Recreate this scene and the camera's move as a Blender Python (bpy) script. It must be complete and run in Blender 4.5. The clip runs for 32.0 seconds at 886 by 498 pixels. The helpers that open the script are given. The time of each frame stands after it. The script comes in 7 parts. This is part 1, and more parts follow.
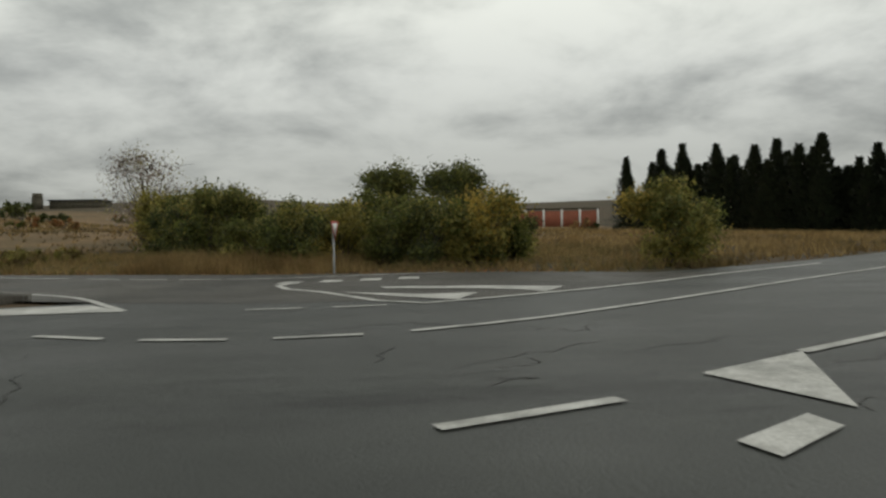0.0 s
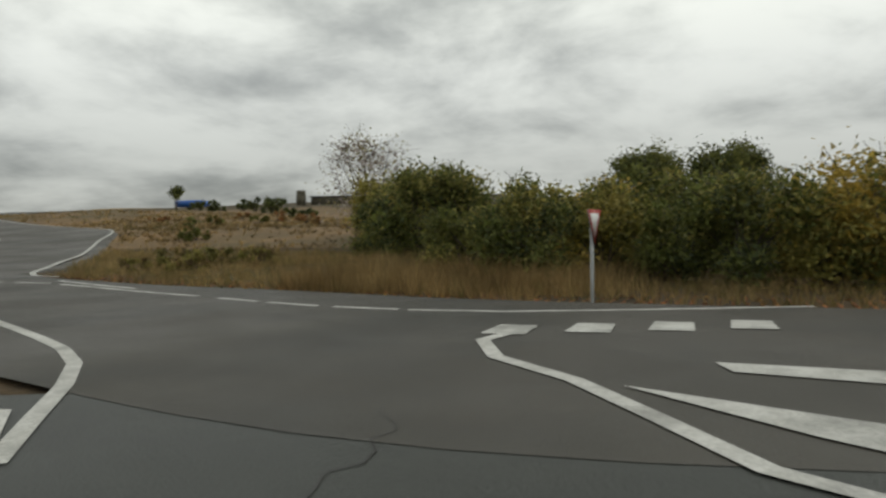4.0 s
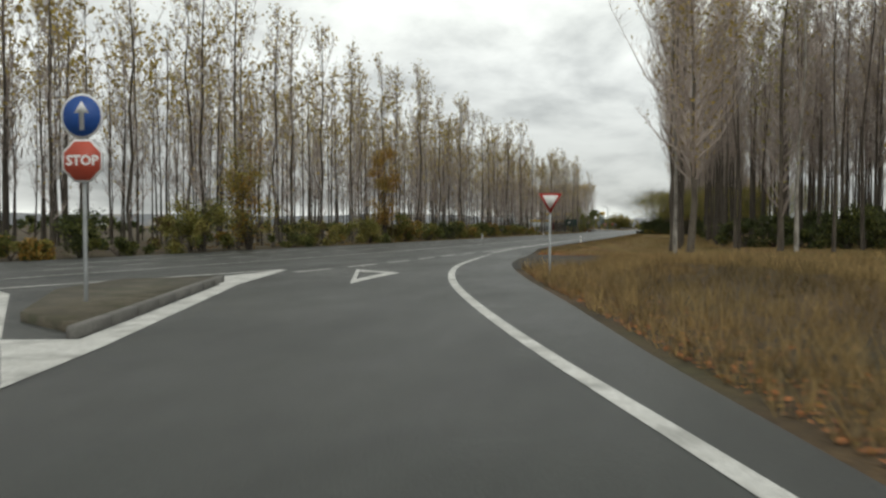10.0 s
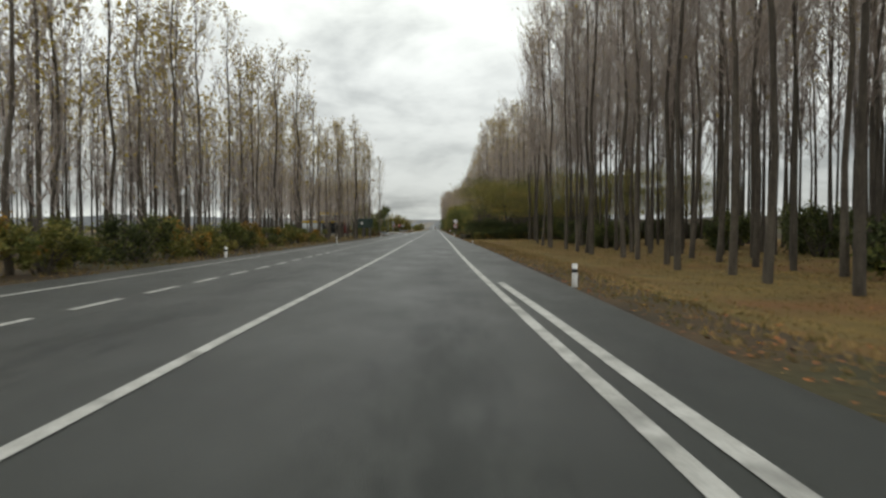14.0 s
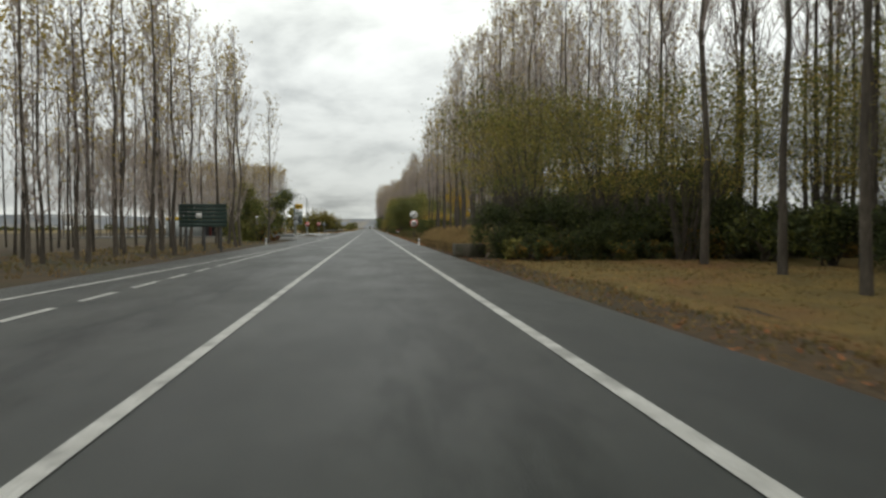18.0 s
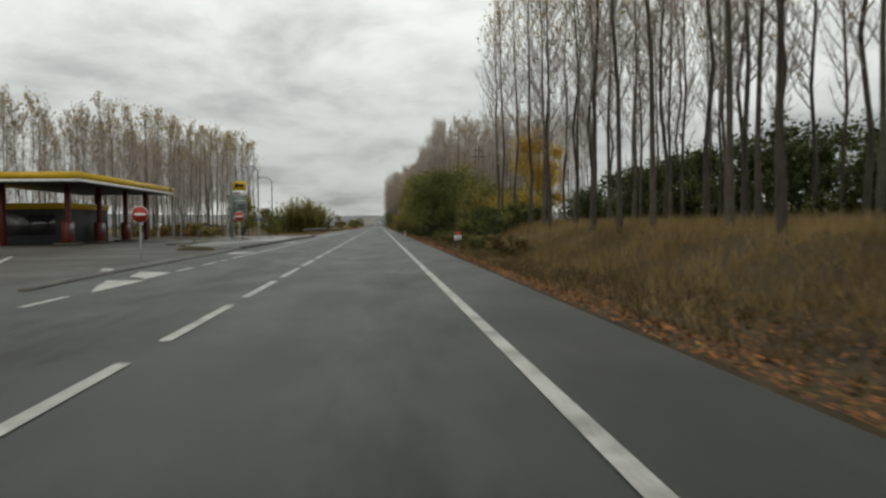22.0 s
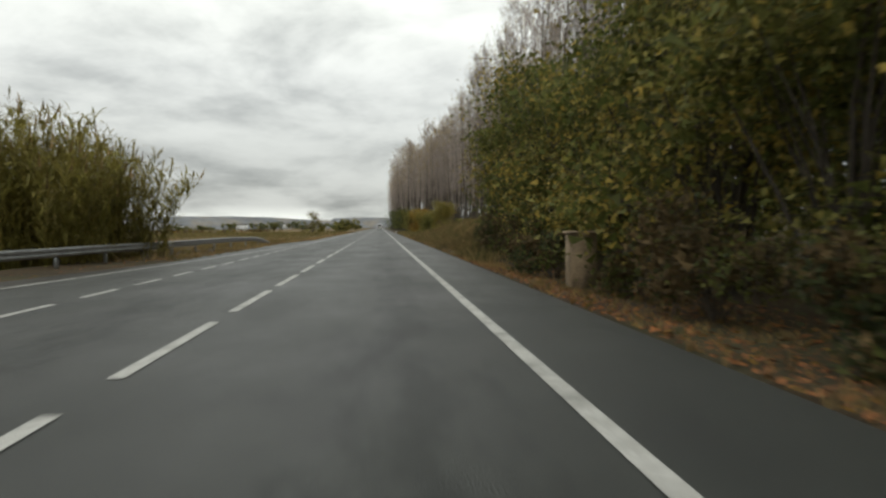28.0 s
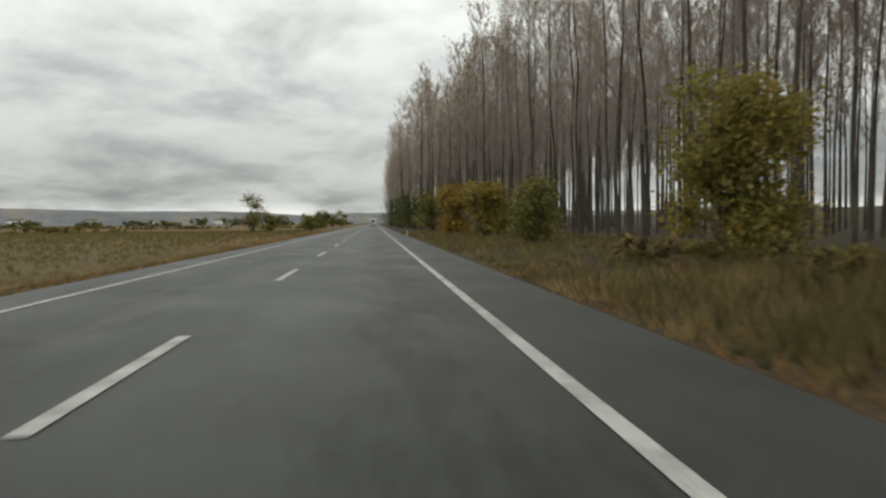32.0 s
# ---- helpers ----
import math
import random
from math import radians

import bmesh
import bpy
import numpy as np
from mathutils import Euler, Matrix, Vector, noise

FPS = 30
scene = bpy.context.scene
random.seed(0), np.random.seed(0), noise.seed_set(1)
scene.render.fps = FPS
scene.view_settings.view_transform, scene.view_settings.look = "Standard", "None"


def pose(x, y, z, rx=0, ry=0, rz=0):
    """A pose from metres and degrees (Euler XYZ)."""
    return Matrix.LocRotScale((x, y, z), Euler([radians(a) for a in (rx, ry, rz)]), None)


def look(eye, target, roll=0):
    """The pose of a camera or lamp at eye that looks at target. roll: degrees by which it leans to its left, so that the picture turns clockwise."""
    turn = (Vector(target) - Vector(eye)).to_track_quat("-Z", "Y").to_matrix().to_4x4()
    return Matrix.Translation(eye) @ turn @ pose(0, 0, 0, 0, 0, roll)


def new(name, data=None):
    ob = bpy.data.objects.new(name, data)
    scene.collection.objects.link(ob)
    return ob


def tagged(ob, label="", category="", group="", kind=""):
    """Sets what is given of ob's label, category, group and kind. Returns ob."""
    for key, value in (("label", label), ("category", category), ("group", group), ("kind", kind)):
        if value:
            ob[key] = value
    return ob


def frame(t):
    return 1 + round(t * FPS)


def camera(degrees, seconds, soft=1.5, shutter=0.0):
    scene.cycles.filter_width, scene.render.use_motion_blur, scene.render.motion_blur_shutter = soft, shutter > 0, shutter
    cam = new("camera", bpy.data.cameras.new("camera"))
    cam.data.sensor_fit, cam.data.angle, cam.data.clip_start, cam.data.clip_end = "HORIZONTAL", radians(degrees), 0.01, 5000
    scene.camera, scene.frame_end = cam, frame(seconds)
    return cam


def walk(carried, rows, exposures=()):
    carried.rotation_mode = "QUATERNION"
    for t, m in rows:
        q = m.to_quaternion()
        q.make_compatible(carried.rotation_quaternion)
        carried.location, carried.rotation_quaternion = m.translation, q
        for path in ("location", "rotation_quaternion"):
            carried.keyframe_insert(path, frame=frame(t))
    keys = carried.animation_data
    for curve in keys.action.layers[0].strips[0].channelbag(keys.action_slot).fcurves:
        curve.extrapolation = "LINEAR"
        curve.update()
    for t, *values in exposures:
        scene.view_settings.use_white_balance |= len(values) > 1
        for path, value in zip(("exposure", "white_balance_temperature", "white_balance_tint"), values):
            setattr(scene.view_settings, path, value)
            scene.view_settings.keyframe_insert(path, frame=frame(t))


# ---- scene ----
# ======== camera ========
cam = camera(61.8, 32.0, soft=2.5, shutter=0.2)
PATH = [
    (0.0, (-2.96, -91.71, 1.2), (16.97, -93.29, 0.62), -1.01),
    (0.5, (-1.68, -91.53, 1.2), (18.28, -92.58, 0.68), -0.27),
    (1.0, (-0.81, -91.45, 1.2), (19.18, -92.10, 0.73), -0.52),
    (1.5, (-0.19, -91.37, 1.2), (19.80, -91.76, 0.79), -0.65),
    (2.0, (0.83, -91.20, 1.2), (20.83, -91.21, 0.92), -0.48),
    (2.5, (2.28, -90.97, 1.2), (22.27, -90.45, 0.87), -0.94),
    (4.5, (7.30, -90.85, 1.2), (25.65, -82.94, 0.44), -0.90),
    (5.0, (9.72, -89.93, 1.2), (26.19, -78.63, 0.34), -1.01),
    (5.5, (12.34, -87.09, 1.2), (27.12, -73.64, 0.46), -0.57),
    (6.0, (14.70, -83.44, 1.2), (27.18, -67.83, 0.40), -0.68),
    (6.5, (16.44, -80.52, 1.2), (26.45, -63.22, 0.56), -0.62),
    (7.0, (17.05, -76.05, 1.2), (24.93, -57.68, 0.53), -0.92),
    (7.5, (17.33, -72.63, 1.2), (22.33, -53.28, 0.46), -1.34),
    (8.0, (17.64, -66.78, 1.2), (18.76, -46.82, 0.53), -0.86),
    (8.5, (17.68, -61.34, 1.2), (15.32, -41.50, 0.47), -0.97),
    (9.0, (15.67, -55.72, 1.2), (10.90, -36.32, 0.46), -0.43),
    (9.5, (14.21, -51.44, 1.2), (8.30, -32.35, 0.61), -0.54),
    (10.0, (12.42, -47.31, 1.2), (6.27, -28.29, 0.58), 0.12),
    (10.5, (10.52, -42.72, 1.2), (4.40, -23.69, 0.60), -0.55),
    (11.0, (8.50, -37.61, 1.2), (2.80, -18.45, 0.58), 0.00),
    (11.5, (6.92, -32.92, 1.2), (2.59, -13.40, 0.75), 0.52),
    (12.0, (5.70, -28.46, 1.2), (2.82, -8.67, 0.69), 0.47),
    (12.5, (4.68, -24.02, 1.2), (2.87, -4.11, 0.61), 0.60),
    (13.0, (3.67, -19.21, 1.2), (2.66, 0.76, 0.58), 0.95),
    (13.5, (2.95, -13.62, 1.2), (2.59, 6.37, 0.74), 0.95),
    (14.0, (2.29, -7.19, 1.2), (2.48, 12.80, 0.64), -0.10),
    (14.5, (1.84, 0.00, 1.2), (2.97, 19.96, 0.61), -0.09),
    (16.5, (1.42, 27.66, 1.2), (3.21, 47.57, 0.64), -0.21),
    (17.0, (1.47, 34.56, 1.2), (3.34, 54.46, 0.60), -0.24),
    (17.5, (1.55, 41.55, 1.2), (3.47, 61.44, 0.48), -0.26),
    (18.0, (1.64, 48.76, 1.2), (3.60, 68.65, 0.61), -0.29),
    (18.5, (1.73, 56.36, 1.2), (3.67, 76.26, 0.58), -0.30),
    (19.0, (1.82, 64.37, 1.2), (3.73, 84.27, 0.59), -0.31),
    (19.5, (1.93, 72.79, 1.2), (3.79, 92.69, 0.56), -0.30),
    (20.0, (2.03, 81.38, 1.2), (3.85, 101.29, 0.57), -0.28),
    (20.5, (2.07, 89.71, 1.2), (3.97, 109.61, 0.60), -0.26),
    (21.0, (2.10, 98.97, 1.2), (4.09, 118.86, 0.57), -0.24),
    (21.5, (2.18, 108.11, 1.2), (4.03, 128.01, 0.56), -0.44),
    (22.0, (2.25, 117.13, 1.2), (3.97, 137.05, 0.52), -0.63),
    (22.5, (2.21, 126.19, 1.2), (3.99, 146.10, 0.53), -0.30),
    (23.0, (2.16, 135.65, 1.2), (4.02, 155.55, 0.59), 0.03),
    (23.5, (2.17, 145.21, 1.2), (3.92, 165.12, 0.51), -0.17),
    (24.0, (2.19, 155.14, 1.2), (3.81, 175.06, 0.58), -0.37),
    (24.5, (2.12, 165.07, 1.2), (3.81, 184.99, 0.50), -0.22),
    (25.0, (2.05, 174.90, 1.2), (3.80, 194.81, 0.46), -0.08),
    (25.5, (2.06, 184.70, 1.2), (3.81, 204.61, 0.46), -0.21),
    (27.5, (2.11, 222.83, 1.2), (4.03, 242.73, 0.55), -0.26),
    (28.0, (2.14, 232.12, 1.2), (3.81, 252.04, 0.59), -0.62),
    (28.5, (2.04, 241.33, 1.2), (3.71, 261.25, 0.57), -0.41),
    (29.0, (1.94, 250.52, 1.2), (3.62, 270.44, 0.55), -0.20),
    (29.5, (1.87, 259.67, 1.2), (3.63, 279.58, 0.59), -0.25),
    (30.0, (1.80, 268.87, 1.2), (3.63, 288.78, 0.56), -0.30),
    (30.5, (1.86, 278.16, 1.2), (3.69, 298.06, 0.52), -0.32),
    (31.0, (1.92, 288.12, 1.2), (3.74, 308.03, 0.54), -0.34),
    (31.5, (1.97, 298.29, 1.2), (3.81, 318.19, 0.52), -0.42),
    (32.0, (2.03, 308.45, 1.2), (3.88, 328.35, 0.48), -0.49),
]
walk(cam, [(t, look(eye, target, roll)) for t, eye, target, roll in PATH], [(0.0, -0.52, 6600, 8), (3.0, -0.44, 6550, 8), (5.0, -0.22, 6550, 8), (7.0, -0.16, 6450, 9), (9.0, -0.02, 6450, 9), (12.0, -0.01, 6450, 9), (19.0, 0.02, 6450, 9), (21.0, -0.24, 6500, 9), (24.0, -0.30, 6500, 9), (25.0, -0.04, 6500, 9), (28.0, -0.08, 6500, 9), (30.0, -0.20, 6500, 9), (32.0, -0.20, 6500, 9)])

# ======== world, sun, exposure ========
scene.view_settings.exposure = 0.0


def make_world():
    w = bpy.data.worlds.new("overcast_sky")
    scene.world = w
    w.use_nodes = True
    nt = w.node_tree
    nt.nodes.clear()
    N, L = nt.nodes.new, nt.links.new
    out, bg = N("ShaderNodeOutputWorld"), N("ShaderNodeBackground")
    tc, sep = N("ShaderNodeTexCoord"), N("ShaderNodeSeparateXYZ")
    L(tc.outputs["Generated"], sep.inputs[0])

    def math_(op, a, b=None, c=None, clamp=False):
        n = N("ShaderNodeMath")
        n.operation, n.use_clamp = op, clamp
        for i, v in enumerate((a, b, c)):
            if v is None:
                continue
            if isinstance(v, (int, float)):
                n.inputs[i].default_value = v
            else:
                L(v, n.inputs[i])
        return n.outputs[0]

    up = math_("MAXIMUM", sep.outputs[2], 0.0)
    den = math_("ADD", up, 0.26)
    comb = N("ShaderNodeCombineXYZ")
    L(math_("DIVIDE", sep.outputs[0], den), comb.inputs[0])
    L(math_("DIVIDE", sep.outputs[1], den), comb.inputs[1])

    def cloud(scale, detail, rough, distort=0.0):
        n = N("ShaderNodeTexNoise")
        n.inputs["Scale"].default_value, n.inputs["Detail"].default_value = scale, detail
        n.inputs["Roughness"].default_value, n.inputs["Distortion"].default_value = rough, distort
        L(comb.outputs[0], n.inputs["Vector"])
        return n.outputs[0]

    big, mid, wisp = cloud(0.5, 3, 0.5, 0.3), cloud(1.5, 6, 0.55, 0.35), cloud(4.5, 5, 0.6, 0.2)
    mixed = math_("MULTIPLY_ADD", wisp, 0.16, math_("MULTIPLY_ADD", mid, 0.48, math_("MULTIPLY", big, 0.36)))
    ramp = N("ShaderNodeValToRGB")
    L(mixed, ramp.inputs[0])
    ramp.color_ramp.interpolation = "EASE"
    e = ramp.color_ramp.elements
    e[0].position, e[0].color = 0.35, (0.53, 0.545, 0.522, 1)
    e[1].position, e[1].color = 0.585, (1.27, 1.28, 1.195, 1)
    # the deck is darker towards the horizon, with a thin bright gap under it
    low = N("ShaderNodeValToRGB")
    L(up, low.inputs[0])
    q = low.color_ramp.elements
    q[0].position, q[0].color = 0.0, (1.05, 1.05, 1.03, 1)
    q[1].position, q[1].color = 0.6, (0.92, 0.92, 0.92, 1)
    for p, v in ((0.012, 0.95), (0.03, 0.56), (0.09, 0.60), (0.2, 0.84), (0.3, 1.03)):
        el = q.new(p)
        el.color = (v, v * 1.015, v * (1.02 if v > 0.9 else 1.04), 1)
    mul = N("ShaderNodeMix")
    mul.data_type, mul.blend_type = "RGBA", "MULTIPLY"
    mul.inputs[0].default_value = 1.0
    L(ramp.outputs[0], mul.inputs[6])
    L(low.outputs[0], mul.inputs[7])
    # clear sky above the cloud deck tints it a little
    sky = N("ShaderNodeTexSky")
    sky.sky_type, sky.sun_disc = "NISHITA", False
    sky.sun_elevation, sky.sun_rotation = radians(38), radians(200)
    dim = N("ShaderNodeMix")
    dim.data_type, dim.blend_type = "RGBA", "MULTIPLY"
    dim.inputs[0].default_value = 1.0
    dim.inputs[7].default_value = (0.08, 0.08, 0.08, 1)
    L(sky.outputs[0], dim.inputs[6])
    tot = N("ShaderNodeMix")
    tot.data_type, tot.blend_type = "RGBA", "MIX"
    tot.inputs[0].default_value = 0.93
    L(dim.outputs[2], tot.inputs[6])
    L(mul.outputs[2], tot.inputs[7])
    L(tot.outputs[2], bg.inputs[0])
    bg.inputs[1].default_value = 1.0
    L(bg.outputs[0], out.inputs[0])


make_world()
sun_data = bpy.data.lights.new("sun", "SUN")
sun_data.energy, sun_data.angle, sun_data.color = 0.5, radians(40), (1.0, 0.97, 0.93)
sun = new("sun", sun_data)
sun.matrix_world = look((0, 0, 60), (-12, 45, 0))


# ======== materials ========
def make_mat(name, c1, c2, scale=1.0, rough=0.8, bump=0.2, fine=40.0, grain=0.25, rand=0.0, island=0.0, metal=0.0, spec=0.4, c3=None, scale3=0.3, stretch=None, rough2=None, through_light=0.0):
    """Two colours mixed by a coarse noise, a fine grain on top, and relief from the grain."""
    m = bpy.data.materials.new(name)
    m.use_nodes = True
    nt = m.node_tree
    N, L = nt.nodes.new, nt.links.new
    b = nt.nodes["Principled BSDF"]
    tc = N("ShaderNodeTexCoord")
    vec = tc.outputs["Object"]
    if stretch:
        mp = N("ShaderNodeMapping")
        mp.inputs["Scale"].default_value = stretch
        L(vec, mp.inputs[0])
        vec = mp.outputs[0]

    def noi(s, d=4, r=0.6):
        n = N("ShaderNodeTexNoise")
        n.inputs["Scale"].default_value, n.inputs["Detail"].default_value, n.inputs["Roughness"].default_value = s, d, r
        L(vec, n.inputs["Vector"])
        return n.outputs[0]

    def mix(f, a, c, blend="MIX"):
        n = N("ShaderNodeMix")
        n.data_type, n.blend_type = "RGBA", blend
        for i, v in ((0, f), (6, a), (7, c)):
            if isinstance(v, (int, float)):
                n.inputs[i].default_value = v
            elif isinstance(v, tuple):
                n.inputs[i].default_value = (*v, 1)
            else:
                L(v, n.inputs[i])
        return n.outputs[2]

    def steep(v, lo, hi):
        n = N("ShaderNodeMapRange")
        n.inputs[1].default_value, n.inputs[2].default_value = lo, hi
        L(v, n.inputs[0])
        return n.outputs[0]

    coarse = noi(scale)
    col = mix(steep(coarse, 0.38, 0.62), c1, c2)
    if c3:
        col = mix(steep(noi(scale3, 3), 0.48, 0.66), col, c3)
    fin = noi(fine, 3, 0.7)
    dark = N("ShaderNodeMapRange")
    dark.inputs[1].default_value, dark.inputs[2].default_value = 0.25, 0.75
    dark.inputs[3].default_value, dark.inputs[4].default_value = 1 - grain, 1 + grain
    L(fin, dark.inputs[0])
    col = mix(1.0, col, dark.outputs[0], "MULTIPLY")
    if rand or island:
        src = N("ShaderNodeObjectInfo").outputs["Random"] if rand else N("ShaderNodeNewGeometry").outputs["Random Per Island"]
        r = N("ShaderNodeMapRange")
        r.inputs[3].default_value, r.inputs[4].default_value = 1 - (rand or island), 1 + (rand or island)
        L(src, r.inputs[0])
        col = mix(1.0, col, r.outputs[0], "MULTIPLY")
    L(col, b.inputs["Base Color"])
    b.inputs["Metallic"].default_value = metal
    b.inputs["Specular IOR Level"].default_value = spec
    if rough2 is None:
        b.inputs["Roughness"].default_value = rough
    else:
        rr = N("ShaderNodeMapRange")
        rr.inputs[1].default_value, rr.inputs[2].default_value = 0.35, 0.65
        rr.inputs[3].default_value, rr.inputs[4].default_value = rough, rough2
        L(noi(scale * 0.7, 3), rr.inputs[0])
        L(rr.outputs[0], b.inputs["Roughness"])
    if bump:
        bp = N("ShaderNodeBump")
        bp.inputs["Strength"].default_value, bp.inputs["Distance"].default_value = bump, 0.02
        L(fin, bp.inputs["Height"])
        L(bp.outputs[0], b.inputs["Normal"])
    if through_light:
        tr, ms, out = N("ShaderNodeBsdfTranslucent"), N("ShaderNodeMixShader"), nt.nodes["Material Output"]
        L(col, tr.inputs[0])
        ms.inputs[0].default_value = through_light
        L(b.outputs[0], ms.inputs[1])
        L(tr.outputs[0], ms.inputs[2])
        L(ms.outputs[0], out.inputs[0])
    return m


def plain(name, c, rough=0.5, metal=0.0, grain=0.08):
    return make_mat(name, c, tuple(v * 0.82 for v in c), 1.7, rough, 0.05, 60, grain, metal=metal)


M_ASPHALT = make_mat("worn_asphalt", (0.0325, 0.0365, 0.0325), (0.040, 0.044, 0.039), 0.9, 0.43, 0.6, 70, 0.45, c3=(0.027, 0.030, 0.027), scale3=0.8, stretch=(1.0, 0.4, 1.0), rough2=0.53)
def tyre_wear(m, places, half):
    """Irregular dark oil and damp stains along the middle of each lane."""
    nt = m.node_tree
    N, L = nt.nodes.new, nt.links.new
    b = nt.nodes["Principled BSDF"]
    base = b.inputs["Base Color"].links[0].from_socket
    tc, sep = N("ShaderNodeTexCoord"), N("ShaderNodeSeparateXYZ")
    L(tc.outputs["Object"], sep.inputs[0])

    def calc(op, a, c):
        n = N("ShaderNodeMath")
        n.operation = op
        for i, v in enumerate((a, c)):
            if isinstance(v, (int, float)):
                n.inputs[i].default_value = v
            elif v is not None:
                L(v, n.inputs[i])
        return n.outputs[0]

    near = None
    for x in places:
        d = calc("ABSOLUTE", calc("SUBTRACT", sep.outputs[0], x), None)
        near = d if near is None else calc("MINIMUM", near, d)
    mp, n1 = N("ShaderNodeMapping"), N("ShaderNodeTexNoise")
    mp.inputs["Scale"].default_value = (2.2, 0.45, 1.0)
    L(tc.outputs["Object"], mp.inputs[0])
    L(mp.outputs[0], n1.inputs["Vector"])
    n1.inputs["Scale"].default_value, n1.inputs["Detail"].default_value, n1.inputs["Roughness"].default_value = 1.1, 7, 0.68
    lev = calc("SUBTRACT", calc("MULTIPLY", calc("SUBTRACT", n1.outputs[0], 0.40), 7.5), calc("DIVIDE", near, half))
    r = N("ShaderNodeMapRange")
    r.inputs[1].default_value, r.inputs[2].default_value = -0.2, 0.9
    L(lev, r.inputs[0])
    mx = N("ShaderNodeMix")
    mx.data_type, mx.blend_type = "RGBA", "MULTIPLY"
    L(r.outputs[0], mx.inputs[0])
    L(base, mx.inputs[6])
    mx.inputs[7].default_value = (0.68, 0.69, 0.70, 1)
    L(mx.outputs[2], b.inputs["Base Color"])
    dull = N("ShaderNodeMapRange")
    dull.inputs[3].default_value, dull.inputs[4].default_value = 0.42, 0.29
    L(r.outputs[0], dull.inputs[0])
    L(dull.outputs[0], b.inputs["Specular IOR Level"])


tyre_wear(M_ASPHALT, (2.35, -1.5), 0.62)
M_ASPHALT_OLD = make_mat("brown_asphalt", (0.050, 0.0465, 0.038), (0.063, 0.058, 0.047), 0.4, 0.48, 0.6, 60, 0.32, c3=(0.038, 0.037, 0.031), scale3=0.3, rough2=0.66)
M_PATCH = make_mat("dark_asphalt_patch", (0.024, 0.024, 0.022), (0.034, 0.033, 0.031), 0.8, 0.4, 0.5, 55, 0.3, rough2=0.65)
M_PAINT = make_mat("worn_road_paint", (0.56, 0.56, 0.53), (0.44, 0.44, 0.41), 2.2, 0.6, 0.3, 35, 0.30, c3=(0.30, 0.30, 0.28), scale3=1.6)
M_SOIL = make_mat("verge_soil", (0.076, 0.048, 0.021), (0.042, 0.030, 0.014), 0.45, 0.95, 0.9, 9, 0.5, c3=(0.050, 0.048, 0.018), scale3=0.13)
M_LAWN = make_mat("mown_autumn_lawn", (0.185, 0.122, 0.030), (0.120, 0.088, 0.024), 0.7, 0.95, 0.9, 30, 0.45, c3=(0.165, 0.080, 0.025), scale3=0.2)
M_WEED = make_mat("dark_dry_weeds", (0.145, 0.098, 0.043), (0.085, 0.066, 0.029), 0.35, 0.85, 0.0, 9, 0.2, island=0.5, through_light=0.3)
M_SCRUB = make_mat("olive_brown_scrubland", (0.150, 0.112, 0.038), (0.098, 0.078, 0.030), 0.12, 0.95, 0.9, 5, 0.5, c3=(0.22, 0.115, 0.034), scale3=0.03)
M_FIELD = make_mat("orange_brown_field", (0.20, 0.125, 0.055), (0.13, 0.085, 0.038), 0.25, 0.95, 0.9, 6, 0.45, c3=(0.09, 0.07, 0.03), scale3=0.11)
M_GRAVEL = make_mat("verge_gravel", (0.105, 0.095, 0.078), (0.070, 0.064, 0.053), 1.2, 0.95, 0.9, 30, 0.45)
M_BARK = make_mat("grey_poplar_bark", (0.105, 0.090, 0.070), (0.060, 0.050, 0.040), 2.5, 0.9, 0.6, 14, 0.35, rand=0.25, stretch=(1, 1, 0.35))
M_BARK_PALE = make_mat("pale_poplar_bark", (0.42, 0.40, 0.36), (0.15, 0.135, 0.115), 2.2, 0.85, 0.5, 14, 0.3, rand=0.2, stretch=(1, 1, 0.5))
M_TWIG = make_mat("purple_grey_twigs", (0.40, 0.34, 0.30), (0.29, 0.245, 0.22), 0.6, 0.9, 0.0, 20, 0.2, rand=0.2)
M_LEAF_Y = make_mat("yellowed_poplar_leaves", (0.46, 0.33, 0.07), (0.32, 0.25, 0.06), 0.8, 0.6, 0.0, 9, 0.3, island=0.4, through_light=0.5)
M_LEAF_GOLD = make_mat("golden_leaves", (0.66, 0.44, 0.06), (0.52, 0.34, 0.05), 0.8, 0.6, 0.0, 9, 0.3, island=0.3, through_light=0.5)
M_LEAF_O = make_mat("orange_leaves", (0.38, 0.20, 0.035), (0.30, 0.19, 0.04), 0.8, 0.6, 0.0, 9, 0.3, island=0.35, through_light=0.45)
M_LEAF_G = make_mat("green_leaves", (0.115, 0.135, 0.034), (0.16, 0.16, 0.042), 0.8, 0.72, 0.0, 9, 0.3, island=0.45, through_light=0.42)
M_LEAF_D = make_mat("dark_green_leaves", (0.050, 0.066, 0.022), (0.074, 0.086, 0.028), 0.8, 0.72, 0.0, 9, 0.3, island=0.45, through_light=0.3)
M_LEAF_L = make_mat("light_olive_leaves", (0.25, 0.235, 0.06), (0.30, 0.255, 0.07), 0.8, 0.6, 0.0, 9, 0.3, island=0.4, through_light=0.45)
M_NEEDLE = make_mat("cypress_needles", (0.026, 0.036, 0.018), (0.038, 0.048, 0.024), 0.8, 0.8, 0.0, 9, 0.3, island=0.4)
M_STRAW = make_mat("dry_straw_grass", (0.386, 0.276, 0.120), (0.248, 0.161, 0.064), 0.35, 0.85, 0.0, 9, 0.2, island=0.5, c3=(0.129, 0.097, 0.041), scale3=0.16, through_light=0.3)
